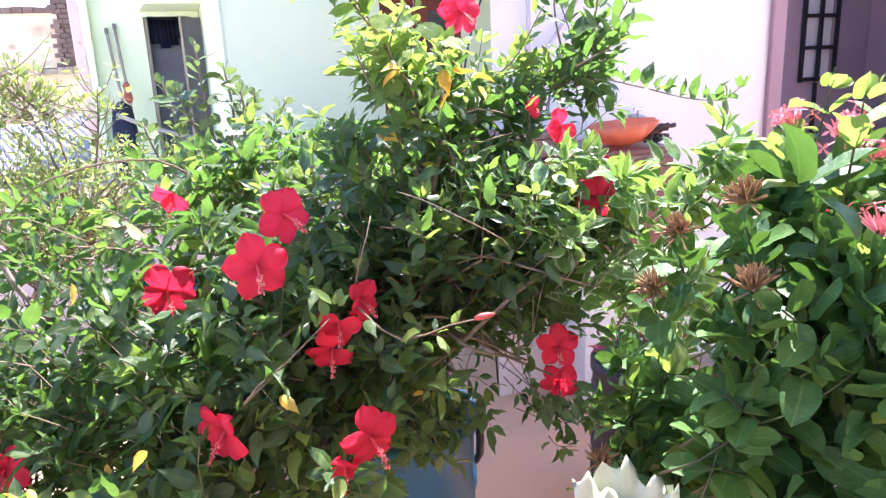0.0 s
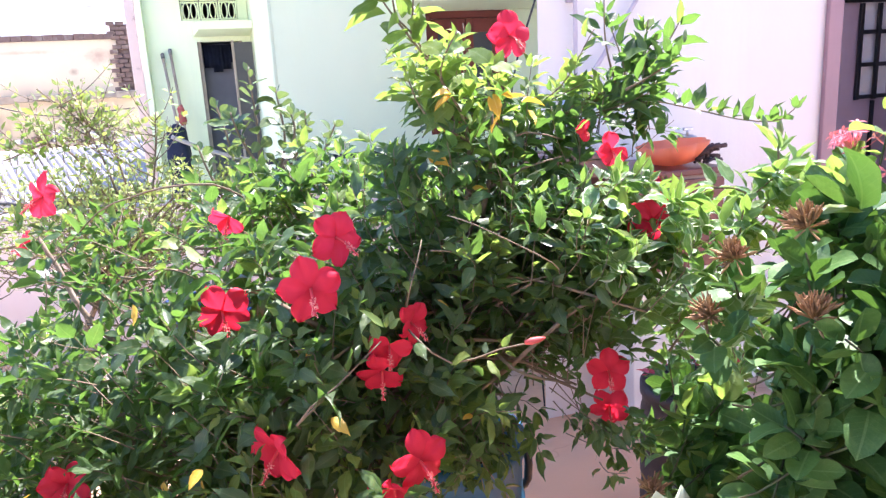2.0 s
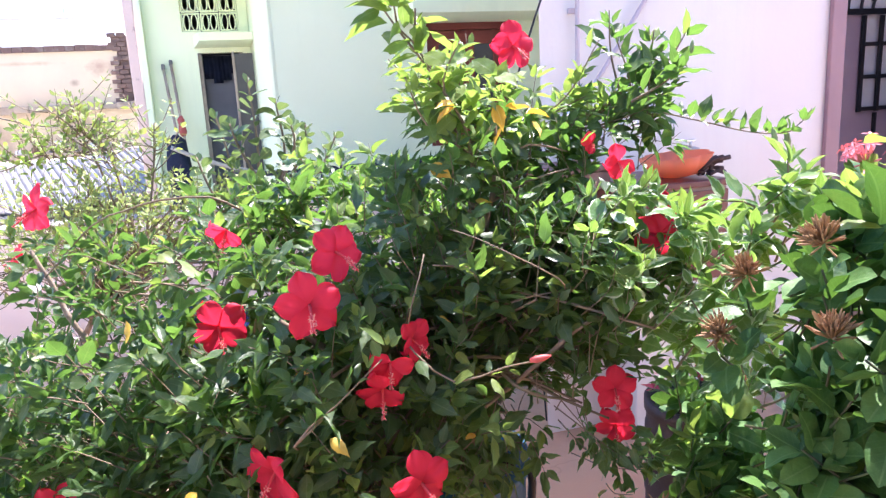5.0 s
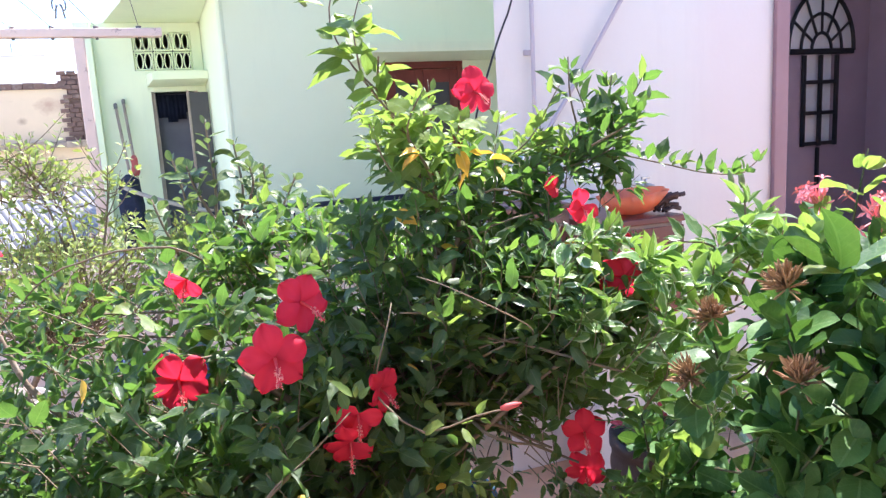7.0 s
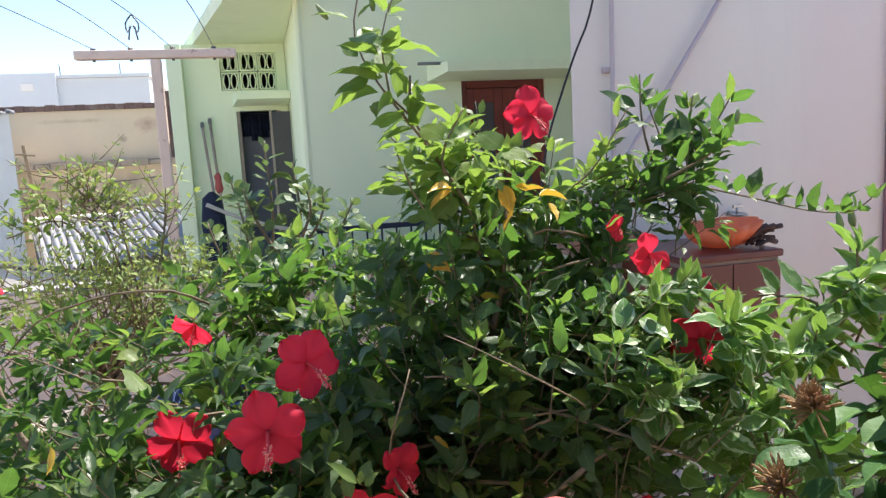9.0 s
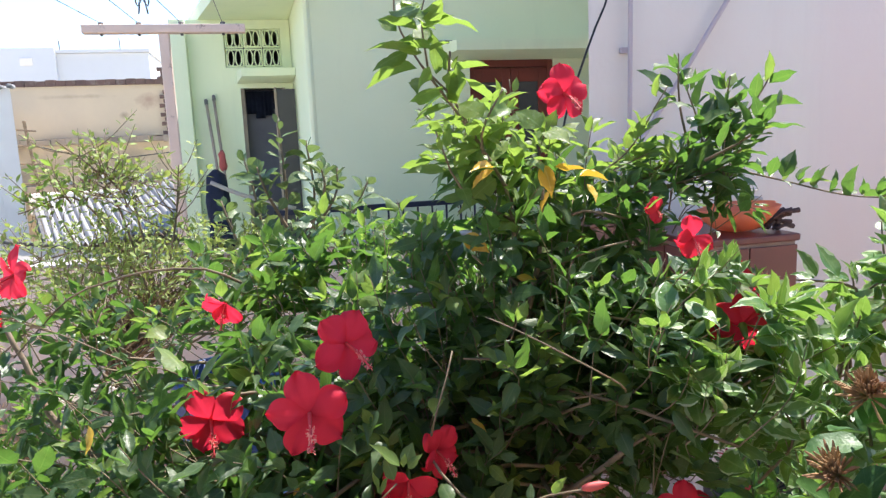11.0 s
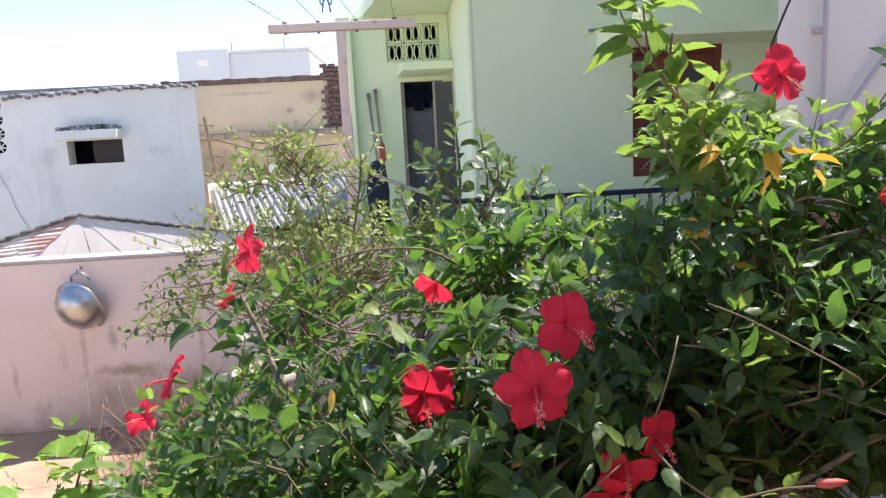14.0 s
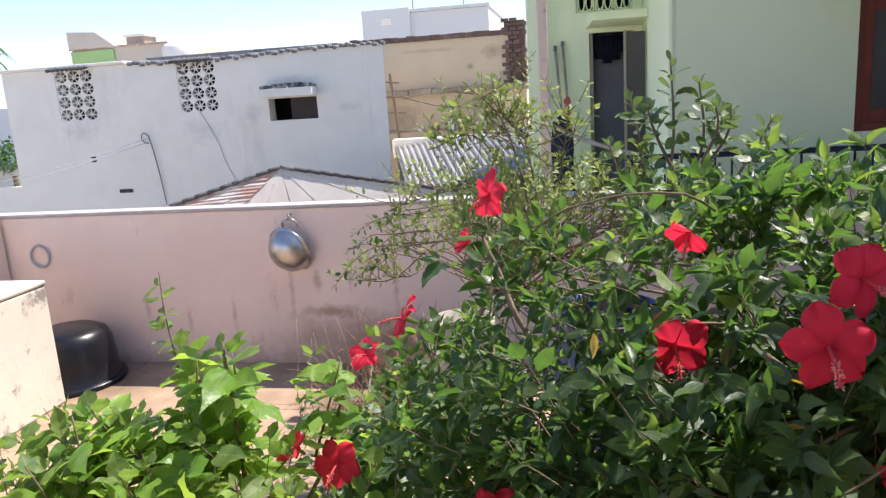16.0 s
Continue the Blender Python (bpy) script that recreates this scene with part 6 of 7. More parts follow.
A.fill((0.38, 1.38, 1.07), (0.2, 0.2, 0.11), 62, 10, 0.051, G, Y, tip_chance=0.4)
A.fill((-0.25, 1.60, 0.80), (0.36, 0.30, 0.18), 70, 10, 0.053, G, G, inner=0.12)
A.fill((-0.36, 1.60, 0.98), (0.28, 0.25, 0.18), 36, 10, 0.051, G, Y, tip_chance=0.4, inner=0.15)
A.fill((0.71, 1.24, 0.98), (0.08, 0.08, 0.10), 20, 10, 0.039, G, G, up=-0.4)
for p, d in (((0.50, 1.40, 1.47), (0.4, -0.6, -0.2)), ((0.74, 1.35, 1.45), (0.5, -0.5, 0.0)), ((0.13, 1.22, 1.40), (0.1, -0.3, 1)), ((-0.22, 1.12, 1.10), (0.3, -0.6, -0.2)), ((-0.30, 1.15, 1.12), (-0.5, -0.4, -0.1)), ((0.20, 1.06, 1.08), (0.2, -0.5, -0.6)), ((-0.35, 1.2, 1.0), (0.2, -0.6, -0.3)), ((0.23, 1.18, 1.25), (0.6, -0.4, 0.3))):
    A.leaf(Vector(p), Vector(d), 0.04, M_YELLOWLEAF)
# ageing leaves among the green ones
old_rng = random.Random(77)
for c, r, n, size in (((0.56, 1.42, 1.64), (0.11, 0.05, 0.05), 3, 0.045), ((0.15, 1.22, 1.20), (0.34, 0.08, 0.16), 9, 0.036), ((-0.15, 1.20, 1.02), (0.25, 0.1, 0.12), 9, 0.034), ((0.55, 1.36, 1.28), (0.2, 0.08, 0.14), 4, 0.036)):
    for i in range(n):
        q = [c[k] + r[k] * old_rng.uniform(-1, 1) for k in range(3)]
        A.leaf(Vector(q), Vector((old_rng.gauss(0, 0.6), -0.5, old_rng.gauss(-0.1, 0.5))), size * old_rng.uniform(0.7, 1.15), M_YELLOWLEAF)
A.fill((-0.30, 1.42, 1.12), (0.20, 0.16, 0.12), 28, 11, 0.044, G, G, tip_chance=0.2, inner=0.15)
A.fill((-0.42, 1.95, 1.04), (0.17, 0.14, 0.10), 30, 10, 0.045, G, Y, tip_chance=0.3)
A.fill((0.0, 1.34, 1.12), (0.26, 0.14, 0.12), 40, 11, 0.045, G, G, tip_chance=0.2)
flower(A, (0.14, 1.20, 1.36), (-0.05, -1, 0.1), 0.055, 10)
flower(A, (0.20, 1.275, 1.425), (0.45, -0.8, 0.15), 0.052, 40)
flower(A, (-0.005, 1.47, 1.265), (0.1, -1, -0.15), 0.058, 20)
flower(A, (0.725, 1.26, 1.09), (-0.35, -0.85, 0.15), 0.047, 0)
flower(A, (0.75, 1.30, 0.99), (-0.35, -0.8, -0.1), 0.047, 30)
flower(A, (0.68, 1.61, 1.77), (0.15, -1, 0.1), 0.058, 5)
flower(A, (0.81, 1.24, 1.395), (0.35, 0.75, 0.35), 0.055, 15, 0.85)
flower(A, (0.72, 1.24, 1.54), (-0.2, -0.9, 0.0), 0.036, 15, 0.62, 4)
flower(A, (0.74, 1.37, 1.565), (-0.3, -0.8, 0.3), 0.026, 15, 0.6, 3)
flower(A, (0.06, 1.15, 1.115), (-0.75, -0.6, -0.2), 0.054, 25, 0.75)
flower(A, (0.285, 1.12, 1.06), (0.25, -0.9, 0.0), 0.055, 8)
flower(A, (0.24, 1.13, 1.015), (-0.2, -0.7, -0.6), 0.046, 8, 0.8)
flower(A, (0.315, 1.245, 1.262), (0.4, -0.7, 0.0), 0.042, 30, 0.72)
flower(A, (0.268, 1.22, 1.235), (-0.2, -0.9, -0.2), 0.042, 50, 0.75, 4)
flower(A, (0.252, 1.22, 1.19), (-0.2, -0.8, -0.4), 0.046, 10, 0.8, 4)
flower(A, (0.030, 1.56, 1.435), (-0.45, -0.6, -0.5), 0.042, 10, 0.5, 4)
flower(A, (-0.32, 1.67, 1.495), (-0.75, -0.65, 0.1), 0.05, 0)
flower(A, (-0.38, 1.77, 1.38), (-0.8, -0.3, 0.4), 0.036, 0, 0.4)
flower(A, (-0.55, 1.84, 1.195), (-0.8, -0.3, 0.45), 0.055, 20)
flower(A, (-0.30, 1.36, 1.02), (-0.1, -0.9, 0.2), 0.05, 20, 0.6)
flower(A, (0.92, 1.40, 1.43), (0.6, -0.3, 0.5), 0.045, 20, 0.6)
A.crowd, A.rise = 0.6, 1.0
A.shoot([(0.25, 1.21, 1.30), (0.36, 1.15, 1.21), (0.47, 1.12, 1.24)], 12, 0.04, G, Y, 0.002)
A.shoot([(0.09, 1.13, 1.16), (0.16, 1.14, 1.21), (0.24, 1.15, 1.27)], 10, 0.04, G, Y, 0.002)
A.shoot([(0.53, 1.36, 1.08), (0.57, 1.27, 1.17), (0.64, 1.22, 1.25)], 14, 0.042, G, G, 0.002)
for at, d in (((0.33, 1.40, 1.98), (0.3, 0, 1)), ((0.39, 1.39, 1.96), (0.5, 0, 1)), ((0.35, 1.41, 1.93), (-0.1, 0, 1)), ((0.28, 1.42, 1.92), (-0.6, 0, 0.8)), ((0.96, 1.36, 1.73), (0.1, 0, 1))):
    bud(A, at, d, 0.028, M_GREENBUD)
bud(A, (0.48, 1.115, 1.24), (0.9, -0.2, 0.15), 0.036)
bud(A, (0.60, 1.42, 1.42), (0.1, -0.2, -1), 0.05)
A.finish(300)

# hibiscus with variegated, sunlit shoots
V = Plant("variegated_hibiscus", (1.32, 1.62, 0.46), "pale variegated hibiscus with bright upright shoots", "shrub", (1.30, 1.60, 0.8), HIB, 5)
V.limb([(1.32, 1.62, 0.44), (1.31, 1.60, 0.9), (1.32, 1.57, 1.22)], 0.014, 0.006, name="trunk")
V.limb([(1.31, 1.60, 0.9), (1.18, 1.42, 1.12), (1.04, 1.27, 1.30)], 0.005, 0.003)
for pts in ([(1.29, 1.58, 1.21), (1.34, 1.57, 1.31), (1.34, 1.59, 1.38)], [(1.31, 1.58, 1.23), (1.38, 1.54, 1.33), (1.39, 1.56, 1.48)],
            [(1.31, 1.56, 1.21), (1.41, 1.51, 1.31), (1.43, 1.51, 1.43)], [(1.04, 1.27, 1.33), (1.06, 1.28, 1.42), (0.99, 1.34, 1.43)],
            [(1.05, 1.26, 1.35), (1.10, 1.24, 1.43), (1.11, 1.25, 1.53)], [(1.02, 1.26, 1.33), (1.00, 1.22, 1.40)], [(1.25, 1.52, 1.2), (1.22, 1.48, 1.35)]):
    V.shoot(pts, 15, 0.072, M_VARIEG, M_VARIEG, 0.004)
V.crowd = 0.45
for x, y, z in ((0.61, 1.41, 1.44), (0.72, 1.36, 1.44), (0.81, 1.27, 1.32), (0.74, 1.25, 1.27), (0.78, 1.19, 1.25), (0.99, 1.21, 1.36), (1.08, 1.25, 1.43), (1.15, 1.25, 1.45), (0.67, 1.38, 1.35), (0.94, 1.19, 1.30), (0.87, 1.23, 1.26), (1.10, 1.15, 1.42)):
    r = V.rng
    d = Vector((r.gauss(0, 0.03), r.gauss(0, 0.03) - 0.02, 0.05))
    p = Vector((x, y, z))
    V.shoot([p - Vector((0.02 * r.uniform(-1, 1), -0.05, 0.16)), p - d, p + d], 14, 0.066, M_VARIEG, M_VARIEG, 0.003, first=0.35, tips=4)
V.fill((1.20, 1.46, 1.02), (0.18, 0.16, 0.13), 26, 8, 0.067, M_VARIEG, M_VARIEG, tip_chance=0.9)
V.fill((0.96, 1.24, 1.20), (0.11, 0.1, 0.06), 16, 8, 0.067, M_VARIEG, M_VARIEG, tip_chance=0.9)
flower(V, (1.221, 1.042, 1.309), (-0.3, -0.8, 0.1), 0.055, 20)
bud(V, (1.084, 1.255, 1.546), (-0.3, 0, 1), 0.035, M_GREENBUD)
bud(V, (1.39, 1.55, 1.50), (-0.2, 0, 1), 0.05, M_GREENBUD)
V.open_spots += A.open_spots
V.finish(120)

# ixora with spent and fresh flower heads
X = Plant("ixora_bush", (1.02, 0.95, 0.36), "ixora bush with broad leathery leaves and coral flower heads", "shrub", (1.05, 1.0, 0.8), IXO, 9)
I = M_IXLEAF
X.bark = M_IXSTEM
for pts in ([(1.02, 0.95, 0.34), (1.08, 1.02, 0.8), (1.06, 1.0, 1.15)], [(1.02, 0.96, 0.4), (1.1, 1.1, 0.7), (1.12, 1.3, 0.85)], [(1.04, 0.98, 0.5), (1.12, 0.98, 0.9), (1.10, 0.94, 1.2)]):
    X.limb(pts, 0.008, 0.003, M_IXSTEM)


def head(plant, at, up, n, size, mat, label, bloom=False):
    """A rounded head of narrow spindle-shaped tubes; in bloom each ends in a four-petalled star."""
    r = plant.rng
    up = Vector(up).normalized()
    v, f = [], []
    for _ in range(n):
        d = (up * (0.8 if bloom else 1.0) + Vector((r.gauss(0, 0.5), r.gauss(0, 0.5), r.gauss(0, 0.5)))).normalized()
        L = size * r.uniform(0.65, 1.05)
        p = Vector(at)
        base = len(v)
        a, b = tube([p + d * 0.15 * L, p + d * 0.55 * L, p + d * 0.8 * L, p + d * L], 0.0012, 0.0012, 5, base)
        for i, w in enumerate((1.0, 1.3, 1.0, 1.0) if bloom else (0.8, 1.3, 1.75, 0.6)):
            c = p + d * L * (0.15, 0.55, 0.8, 1.0)[i]
            for k in range(5):
                a[i * 5 + k] = c + (a[i * 5 + k] - c) * w
        v += a
        f += b
        if bloom:
            u = d.orthogonal().normalized()
            w = d.cross(u)
            for k in range(4):
                an = k * math.pi / 2
                e, g = u * math.cos(an) + w * math.sin(an), w * math.cos(an) - u * math.sin(an)
                c = p + d * L
                m = len(v)
                v += [c, c + e * 0.007 + g * 0.003 + d * 0.002, c + e * 0.015 + d * 0.001, c + e * 0.007 - g * 0.003 + d * 0.002]
                f.append((m, m + 1, m + 2, m + 3))
    return pydata("flower_head", v, f, mat, plant.root, label, smooth=False)


def rosette(plant, at, up, n, size, mat, tip, stalk=0.16):
    r = plant.rng
    up = Vector(up).normalized()
    u = up.orthogonal().normalized()
    w = up.cross(u)
    for k in range(n):
        a = 2.1 * k + r.uniform(-0.2, 0.2)
        s = k / n
        d = (u * math.cos(a) + w * math.sin(a)) * (1.0 - 0.45 * s) + up * (0.42 + 0.75 * s)
        plant.leaf(Vector(at) - up * 0.05 * (1 - s) + d.normalized() * 0.012, d, size * r.uniform(0.8, 1.1) * (1 - 0.3 * s), tip if s > 0.7 else mat)
    plant.stem(smooth_path([Vector(at) - up * stalk + Vector((0.02, 0.03, 0)) * stalk / 0.16, Vector(at) - up * stalk * 0.5, Vector(at)], 0.04), 0.0022, 0.0016)


for at, up in (((0.771, 0.956, 1.385), (-0.5, -0.3, 0.8)), ((0.715, 0.939, 1.305), (-0.7, -0.3, 0.6)), ((0.715, 0.740, 1.360), (-0.1, -0.2, 1)), ((0.767, 0.812, 1.460), (-0.4, 0.0, 0.9)), ((0.88, 0.84, 1.055), (-0.1, -0.6, 0.7)), ((0.710, 1.074, 0.926), (-0.3, -0.4, 1))):
    rosette(X, Vector(at) - Vector((0, 0, 0.035)), up, 7, 0.068, I, I, 0.05)
    head(X, at, up, 95, 0.040, M_IXBUD, "spent brown ixora head")
for at, up in (((1.13, 1.085, 1.515), (-0.4, 0, 1)), ((0.965, 0.84, 1.53), (0.1, -0.3, 1)), ((1.09, 0.88, 1.47), (0.3, -0.2, 0.8)), ((0.877, 0.692, 1.422), (0.0, -0.2, 1)), ((1.1, 0.94, 1.36), (0.1, -0.2, 1))):
    rosette(X, Vector(at) - Vector((0, 0, 0.03)), up, 6, 0.07, I, Y)
    head(X, at, up, 14, 0.055, M_PINKPETAL, "coral pink ixora head in bloom", True)
    head(X, at, up, 22, 0.045, M_PINKPETAL, "closed coral pink ixora tubes")
def sector(r, a0, a1, d0, d1, z0, z1):
    """A random place in a ring sector: degrees from +y towards +x, metres out, height."""
    a, d = radians(r.uniform(a0, a1)), r.uniform(d0, d1)
    return Vector((d * math.sin(a), d * math.cos(a), r.uniform(z0, z1)))


# young pale shoots standing over the bush, and the big leaves round its top
X.shoot([(0.93, 0.86, 1.48), (0.925, 0.84, 1.57), (0.925, 0.827, 1.635)], 8, 0.05, Y, Y, 0.0022, first=0.45)
X.shoot([(0.86, 0.74, 1.46), (0.85, 0.72, 1.56), (0.85, 0.712, 1.63)], 8, 0.05, Y, Y, 0.0022, first=0.4)
X.shoot([(1.02, 0.86, 1.46), (1.03, 0.84, 1.56), (1.04, 0.83, 1.62)], 8, 0.05, Y, Y, 0.0022, first=0.4)
for p, d, size, m in (((0.80, 0.756, 1.487), (-0.95, 0.15, 0.12), 0.055, Y), ((0.80, 0.765, 1.49), (-0.8, 0.3, 0.25), 0.085, I), ((0.81, 0.75, 1.49), (0.7, -0.3, 0.45), 0.10, I), ((0.80, 0.76, 1.49), (0.0, -0.1, 1.0), 0.085, I), ((0.82, 0.75, 1.48), (0.9, -0.2, 0.05), 0.09, I), ((0.80, 0.74, 1.48), (0.2, -0.9, -0.2), 0.08, I)):
    X.leaf(Vector(p), Vector(d), size, m)
for _ in range(80):
    r = X.rng
    rosette(X, sector(r, 44.5, 60, 1.0, 1.14, 0.82, 1.36), (r.gauss(-0.3, 0.5), r.gauss(-0.45, 0.5), 0.8), 7, 0.070, I, I if r.random() < 0.8 else Y)
for _ in range(16):
    r = X.rng
    rosette(X, sector(r, 41.5, 46, 1.03, 1.12, 1.08, 1.30), (r.gauss(-0.3, 0.5), r.gauss(-0.45, 0.5), 0.8), 7, 0.068, I, I)
for _ in range(310):
    r = X.rng
    rosette(X, sector(r, 42, 66, 1.12, 1.5, 0.75, 1.44), (r.gauss(-0.3, 0.4), r.gauss(-0.45, 0.4), 0.9), 8, 0.071, I, I if r.random() < 0.8 else Y)
for _ in range(26):
    r = X.rng
    rosette(X, sector(r, 44, 62, 1.15, 1.5, 1.38, 1.50), (r.gauss(-0.2, 0.4), r.gauss(-0.2, 0.4), 0.9), 8, 0.070, I, Y)
for _ in range(84):
    r = X.rng
    rosette(X, sector(r, 34.5, 45, 1.45, 1.95, 0.62, 0.92), (r.gauss(-0.25, 0.4), r.gauss(-0.3, 0.4), 0.9), 8, 0.074, I, I if r.random() < 0.8 else Y)
# sunlit upright shoots low at the edge of the bush
for at, up, size in (((0.904, 1.250, 0.962), (-0.25, -0.45, 0.85), 0.092), ((1.029, 1.320, 0.975), (-0.1, -0.4, 0.9), 0.088), ((0.999, 1.250, 0.976), (0.2, -0.5, 0.8), 0.085), ((0.999, 1.450, 1.001), (-0.3, -0.2, 0.9), 0.050)):
    rosette(X, at, up, 8, size, I, Y)
X.finish(300)

# bright young hibiscus in front of the trough
D = Plant("young_hibiscus", (-0.72, 1.5, 0.38), "young bright green hibiscus in a whitewashed pot", "shrub", (-0.78, 1.48, 0.55), BROAD, 31)
D.crowd, D.rise, D.lift = 0.75, 0.85, 0.15
D.limb([(-0.72, 1.5, 0.36), (-0.80, 1.49, 0.75), (-0.81, 1.50, 1.03), (-0.82, 1.50, 1.24)], 0.009, 0.003, name="trunk")
D.limb([(-0.80, 1.49, 0.72), (-0.92, 1.46, 0.92), (-1.03, 1.42, 1.06)], 0.006, 0.003)
D.limb([(-0.80, 1.49, 0.78), (-0.88, 1.58, 1.0), (-0.98, 1.60, 1.16)], 0.004, 0.002)
D.limb([(-0.80, 1.49, 0.75), (-0.68, 1.55, 0.95), (-0.62, 1.58, 1.12)], 0.006, 0.003)
D.limb([(-0.78, 1.49, 0.6), (-0.60, 1.45, 0.82), (-0.52, 1.44, 0.98)], 0.006, 0.003)
for pts, n, size in (([(-0.81, 1.50, 0.92), (-0.81, 1.50, 1.05), (-0.82, 1.50, 1.21)], 34, 0.085), ([(-0.92, 1.46, 0.92), (-1.03, 1.42, 1.06), (-1.05, 1.41, 1.12)], 20, 0.085),
                     ([(-0.88, 1.58, 1.0), (-0.98, 1.60, 1.18)], 20, 0.06), ([(-0.68, 1.55, 0.95), (-0.62, 1.58, 1.14)], 22, 0.07), ([(-0.60, 1.45, 0.82), (-0.52, 1.44, 1.0)], 18, 0.065),
                     ([(-0.85, 1.38, 0.78), (-0.92, 1.32, 0.98), (-0.93, 1.30, 1.05)], 20, 0.08), ([(-0.76, 1.38, 0.8), (-0.74, 1.34, 1.02)], 18, 0.075), ([(-0.98, 1.48, 0.84), (-1.08, 1.50, 1.06)], 20, 0.075),
                     ([(-0.86, 1.62, 0.9), (-0.90, 1.68, 1.12)], 20, 0.065), ([(-1.0, 1.3, 0.85), (-1.10, 1.29, 1.06)], 18, 0.08), ([(-1.02, 1.34, 0.9), (-1.05, 1.36, 1.12)], 18, 0.075),
                     ([(-0.72, 1.66, 0.9), (-0.72, 1.70, 1.13)], 18, 0.06), ([(-0.50, 1.62, 0.85), (-0.50, 1.62, 1.08)], 18, 0.06), ([(-0.92, 1.52, 0.95), (-0.90, 1.54, 1.16)], 18, 0.075)):
    D.shoot([Vector(p) + Vector((0, 0, 0.05)) for p in pts], n, size * 0.95, M_BRIGHT, Y, 0.0035, first=0.1, spread=1.0)
D.crowd = 0.8
D.shoot([(-0.98, 1.60, 1.16), (-1.0, 1.61, 1.28), (-1.0, 1.61, 1.37)], 18, 0.034, Y, Y, 0.002)
D.crowd = 0.7
D.fill((-0.90, 1.44, 1.00), (0.28, 0.2, 0.15), 74, 8, 0.060, M_BRIGHT, Y, tip_chance=0.8)
D.fill((-1.12, 1.38, 1.00), (0.14, 0.12, 0.12), 34, 8, 0.060, M_BRIGHT, Y, tip_chance=0.8)
D.rise = 0.9
D.fill((-0.42, 1.55, 0.88), (0.26, 0.25, 0.18), 56, 10, 0.048, G, M_BRIGHT, tip_chance=0.35)
D.fill((-0.58, 1.95, 0.92), (0.2, 0.2, 0.16), 26, 10, 0.048, G, M_BRIGHT, tip_chance=0.6)
D.fill((-0.64, 1.75, 0.88), (0.20, 0.2, 0.16), 32, 10, 0.05, G, M_BRIGHT, tip_chance=0.6)
flower(D, (-0.62, 1.51, 1.01), (-0.1, -0.8, 0.2), 0.052, 30)
flower(D, (-0.76, 1.64, 0.97), (-0.4, -0.4, 0.6), 0.045, 30, 0.7)
flower(D, (-0.78, 2.25, 0.95), (-0.3, -0.6, 0.6), 0.055, 30, 0.8)
flower(D, (-0.55, 1.35, 0.92), (0.0, -0.9, 0.1), 0.05, 30)
D.limb([(-0.72, 1.5, 0.45), (-0.72, 1.9, 0.75), (-0.79, 2.32, 0.88)], 0.006, 0.003)
D.finish(240)

# pale twiggy shrub and the round-leaved one by the parapet
B = Plant("pale_shrub", (-0.68, 3.5, 0.6), "sparse twiggy shrub with tiny pale leaves", "shrub", (-0.50, 3.38, 0.85), SML, 41)
B.limb([(-0.68, 3.5, 0.58), (-0.52, 3.4, 0.85), (-0.40, 3.28, 1.1)], 0.016, 0.007, name="trunk")
P = M_PALE
B.crowd = 0.5
for pts in ([(-0.30, 3.15, 1.00), (-0.42, 3.16, 1.53), (-0.58, 3.14, 1.73)], [(-0.28, 3.10, 1.04), (-0.36, 3.16, 1.52), (-0.47, 3.15, 1.62)], [(-0.35, 3.49, 0.96), (-0.54, 3.52, 1.26), (-0.82, 3.48, 1.24), (-0.99, 3.43, 1.19)],
            [(-0.43, 3.77, 0.84), (-0.78, 3.75, 0.99), (-1.05, 3.65, 0.82), (-1.21, 3.61, 0.82)], [(-0.28, 3.11, 1.11), (-0.21, 3.16, 1.41), (-0.18, 3.17, 1.62)], [(-0.33, 3.22, 1.13), (-0.54, 3.24, 1.50), (-0.75, 3.21, 1.47)]):
    B.shoot(pts, 24, 0.036, P, P, 0.006, first=0.45)
    for _ in range(18):
        r = B.rng
        q = Vector(pts[-2]).lerp(Vector(pts[-1]), r.uniform(-0.5, 0.9))
        e = q + Vector((r.gauss(-0.03, 0.10), r.gauss(0, 0.08), r.uniform(0.05, 0.2)))
        B.shoot([q, (q + e) / 2 + Vector((0, 0, -0.02)), e], 9, 0.033, P, P, 0.0026, first=0.45)
B.fill((-0.42, 3.2, 1.22), (0.36, 0.25, 0.24), 250, 9, 0.032, P, P, (0.12, 0.25), 0.6, inner=0.35)
B.fill((-0.85, 3.45, 1.10), (0.25, 0.18, 0.12), 30, 9, 0.038, P, P, (0.1, 0.2), inner=0.35)
B.fill((-0.05, 3.1, 1.25), (0.25, 0.2, 0.2), 95, 9, 0.033, P, P, (0.1, 0.2), 0.6, inner=0.35)
B.fill((-0.58, 3.18, 1.54), (0.24, 0.12, 0.16), 14, 8, 0.040, Y, Y, (0.1, 0.2), 0.8, inner=0.1)
for k in range(9):
    r = B.rng
    q = Vector((-0.82 - 0.03 * k, 3.42 + r.uniform(-0.05, 0.05), 1.12 + r.uniform(-0.1, 0.12)))
    e = q + Vector((r.uniform(-0.32, -0.12), r.uniform(-0.05, 0.02), r.uniform(-0.26, -0.02)))
    B.shoot([q + Vector((0.2, 0, 0.02)), q, (q + e) / 2 + Vector((0, 0, 0.03)), e], 16, 0.034, G, G, 0.003, first=0.25)
B.finish(200)

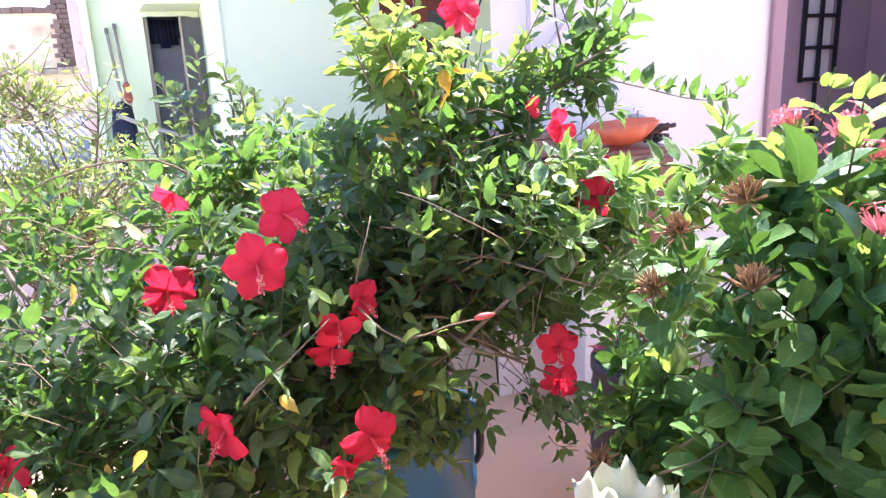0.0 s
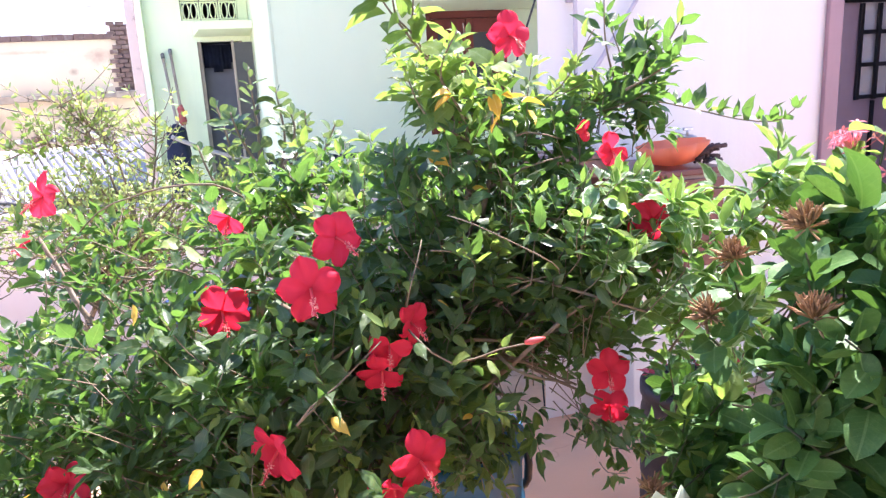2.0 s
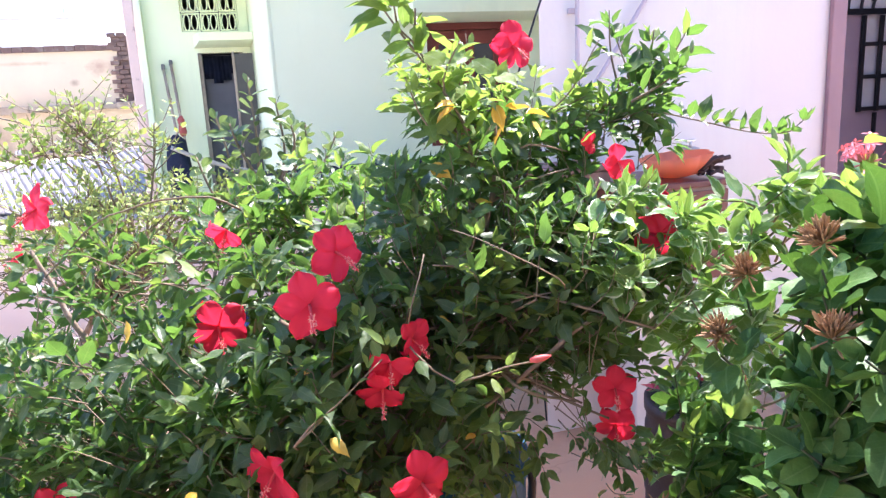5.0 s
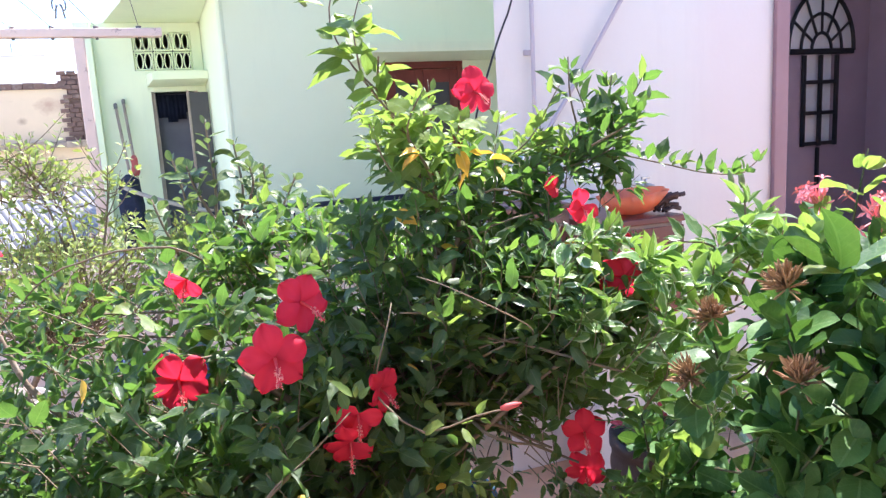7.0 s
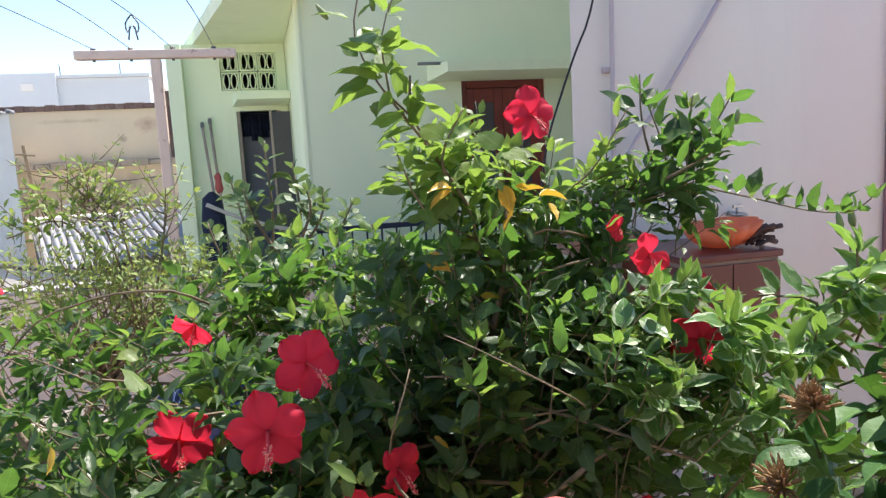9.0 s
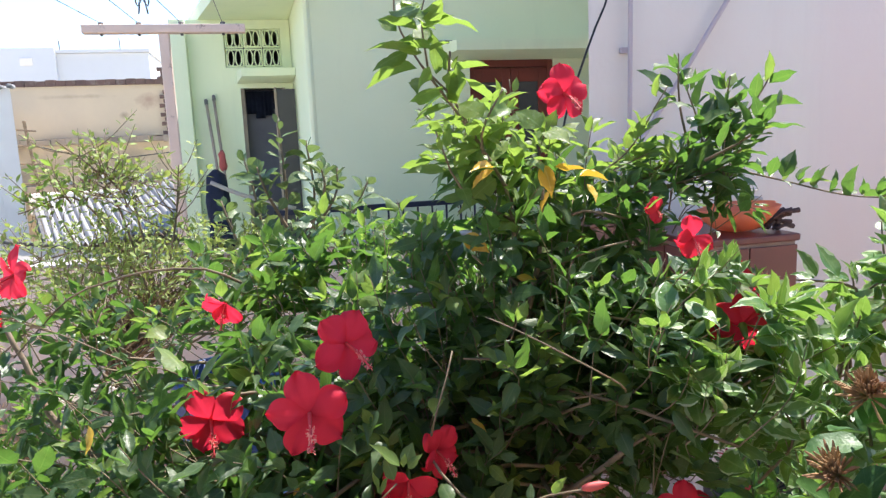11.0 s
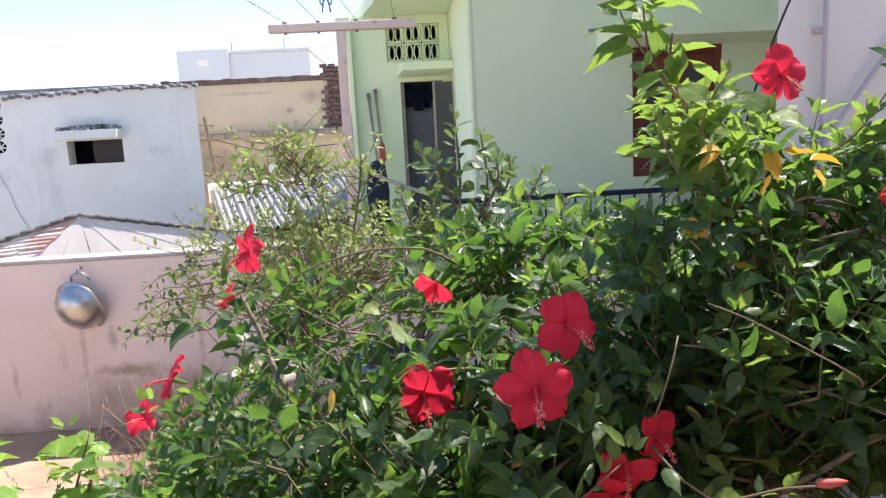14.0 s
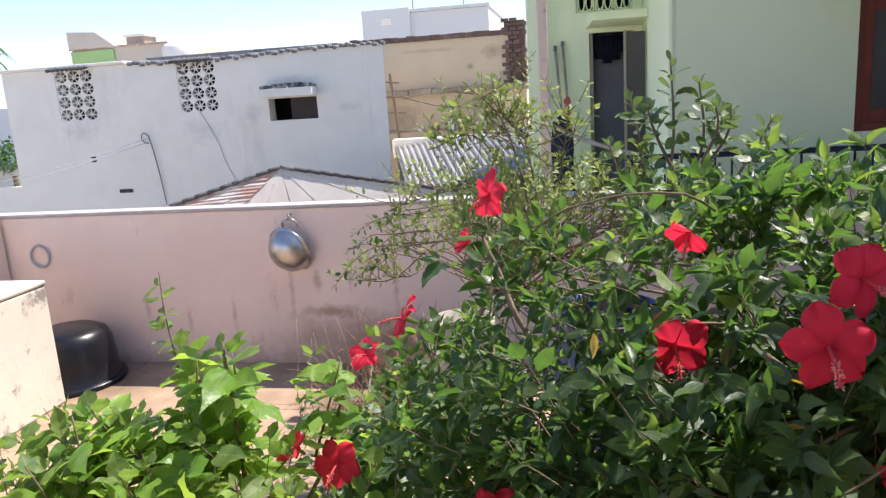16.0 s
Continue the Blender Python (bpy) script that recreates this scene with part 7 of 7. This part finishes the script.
C = Plant("round_leaved_shrub", (-0.06, 2.95, 0.8), "upright shrub with small round rubbery leaves in a blue drum", "shrub", (0.1, 3.08, 1.0), RND, 51)
C.limb([(-0.06, 2.95, 0.80), (0.06, 3.05, 1.0), (0.16, 3.11, 1.2)], 0.014, 0.008, name="trunk")
for dx, dz in ((-0.05, 0.0), (0.03, 0.05), (0.07, -0.02), (-0.09, 0.04), (0.11, 0.03)):
    C.limb([(-0.06 + 0.3 * dx, 2.95, 0.82), (0.03 + dx, 3.03, 1.02 + dz), (0.14 + 1.6 * dx, 3.10, 1.26 + dz)], 0.009, 0.004)
for pts in ([(0.14, 3.10, 1.10), (0.20, 3.14, 1.45), (0.19, 3.15, 1.78)], [(0.16, 3.11, 1.14), (0.30, 3.13, 1.43), (0.29, 3.14, 1.69)], [(0.30, 2.95, 1.20), (0.41, 2.90, 1.40), (0.49, 2.89, 1.55)],
            [(0.13, 3.21, 1.12), (0.09, 3.25, 1.45), (0.05, 3.27, 1.64)], [(0.24, 3.12, 1.28), (0.38, 3.12, 1.46), (0.40, 3.12, 1.58)], [(0.20, 3.12, 1.35), (0.13, 3.1, 1.5), (0.10, 3.08, 1.6)], [(0.28, 3.1, 1.35), (0.34, 3.05, 1.5), (0.33, 3.04, 1.6)], [(0.1, 3.1, 1.1), (0.0, 3.1, 1.35), (-0.04, 3.12, 1.48)]):
    C.shoot(pts, 19, 0.066, M_ROUND, M_ROUND, 0.008, first=0.3, spread=0.8)
C.fill((0.18, 3.1, 1.25), (0.22, 0.18, 0.16), 28, 8, 0.052, M_ROUND, M_ROUND, up=0.8)
C.finish(150)

# red plant on the floor and dry weeds by the parapet
R = Plant("red_bract_plant", (1.56, 2.12, 0.53), "small potted plant with crimson bracts", "plant", (1.56, 2.1, 0.5), SML, 61)
for k in range(14):
    a = k * 2.4
    R.shoot([(1.56, 2.12, 0.53), (1.56 + 0.08 * math.cos(a), 2.1 + 0.08 * math.sin(a), 0.59), (1.56 + 0.19 * math.cos(a), 2.08 + 0.19 * math.sin(a), 0.63 + 0.03 * (k % 3))], 12, 0.06, G, M_REDLEAF if k % 3 == 0 else G, 0.003, first=0.25, tips=4)
R.finish(90)
weeds = random.Random(77)
wv_, wf_ = [], []
for _ in range(300):
    x, y = weeds.gauss(-1.08, 0.26), weeds.uniform(3.6, 4.5)
    h = weeds.uniform(0.15, 0.5) * (1.3 if weeds.random() < 0.15 else 1)
    p = Vector((x, y, 0))
    e = p + Vector((weeds.gauss(0, 0.13), weeds.gauss(-0.03, 0.1), h))
    v, f = tube(smooth_path([p, (p + e) / 2 + Vector((weeds.gauss(0, 0.04), 0, 0.05)), e], 0.06), 0.003, 0.0012, 4, len(wv_))
    if weeds.random() < 0.5:
        e2 = p.lerp(e, 0.6) + Vector((weeds.gauss(0, 0.08), weeds.gauss(0, 0.05), weeds.uniform(-0.02, 0.1)))
        v2, f2 = tube([p.lerp(e, 0.6), e2], 0.002, 0.001, 4, len(wv_) + len(v))
        v, f = v + v2, f + f2
    wv_ += v
    wf_ += f
tagged(pydata("dry_weeds", wv_, wf_, M_STRAW), "tangle of dry straw weeds at the foot of the parapet", "weeds", kind="stuff")


# a pale withered leaf lying on the low ixora shoots
rl = random.Random(4)
n, m_ = 14, 8
lv, lf, lu = [], [], []
for i in range(n + 1):
    for j in range(m_ + 1):
        u, w = i / n, j / m_ - 0.5
        half = 0.045 * math.sin(math.pi * (0.08 + 0.86 * u)) ** 0.6
        lv.append(Vector((0.545 + 0.135 * u, 0.895 - 0.07 * u + 2 * half * w * 0.6, 1.008 + 2 * half * w * 0.7 + 0.022 * math.sin(9 * u + 7 * w) + 0.016 * math.sin(19 * u - 9 * w) + 0.006 * rl.uniform(-1, 1))))
        lu.append((0.5 + w, u))
for i in range(n):
    for j in range(m_):
        a = i * (m_ + 1) + j
        lf.append((a, a + 1, a + m_ + 2, a + m_ + 1))
pydata("withered_leaf", lv, lf, M_PAPER, X.root, "pale crumpled withered leaf", uvs=lu)
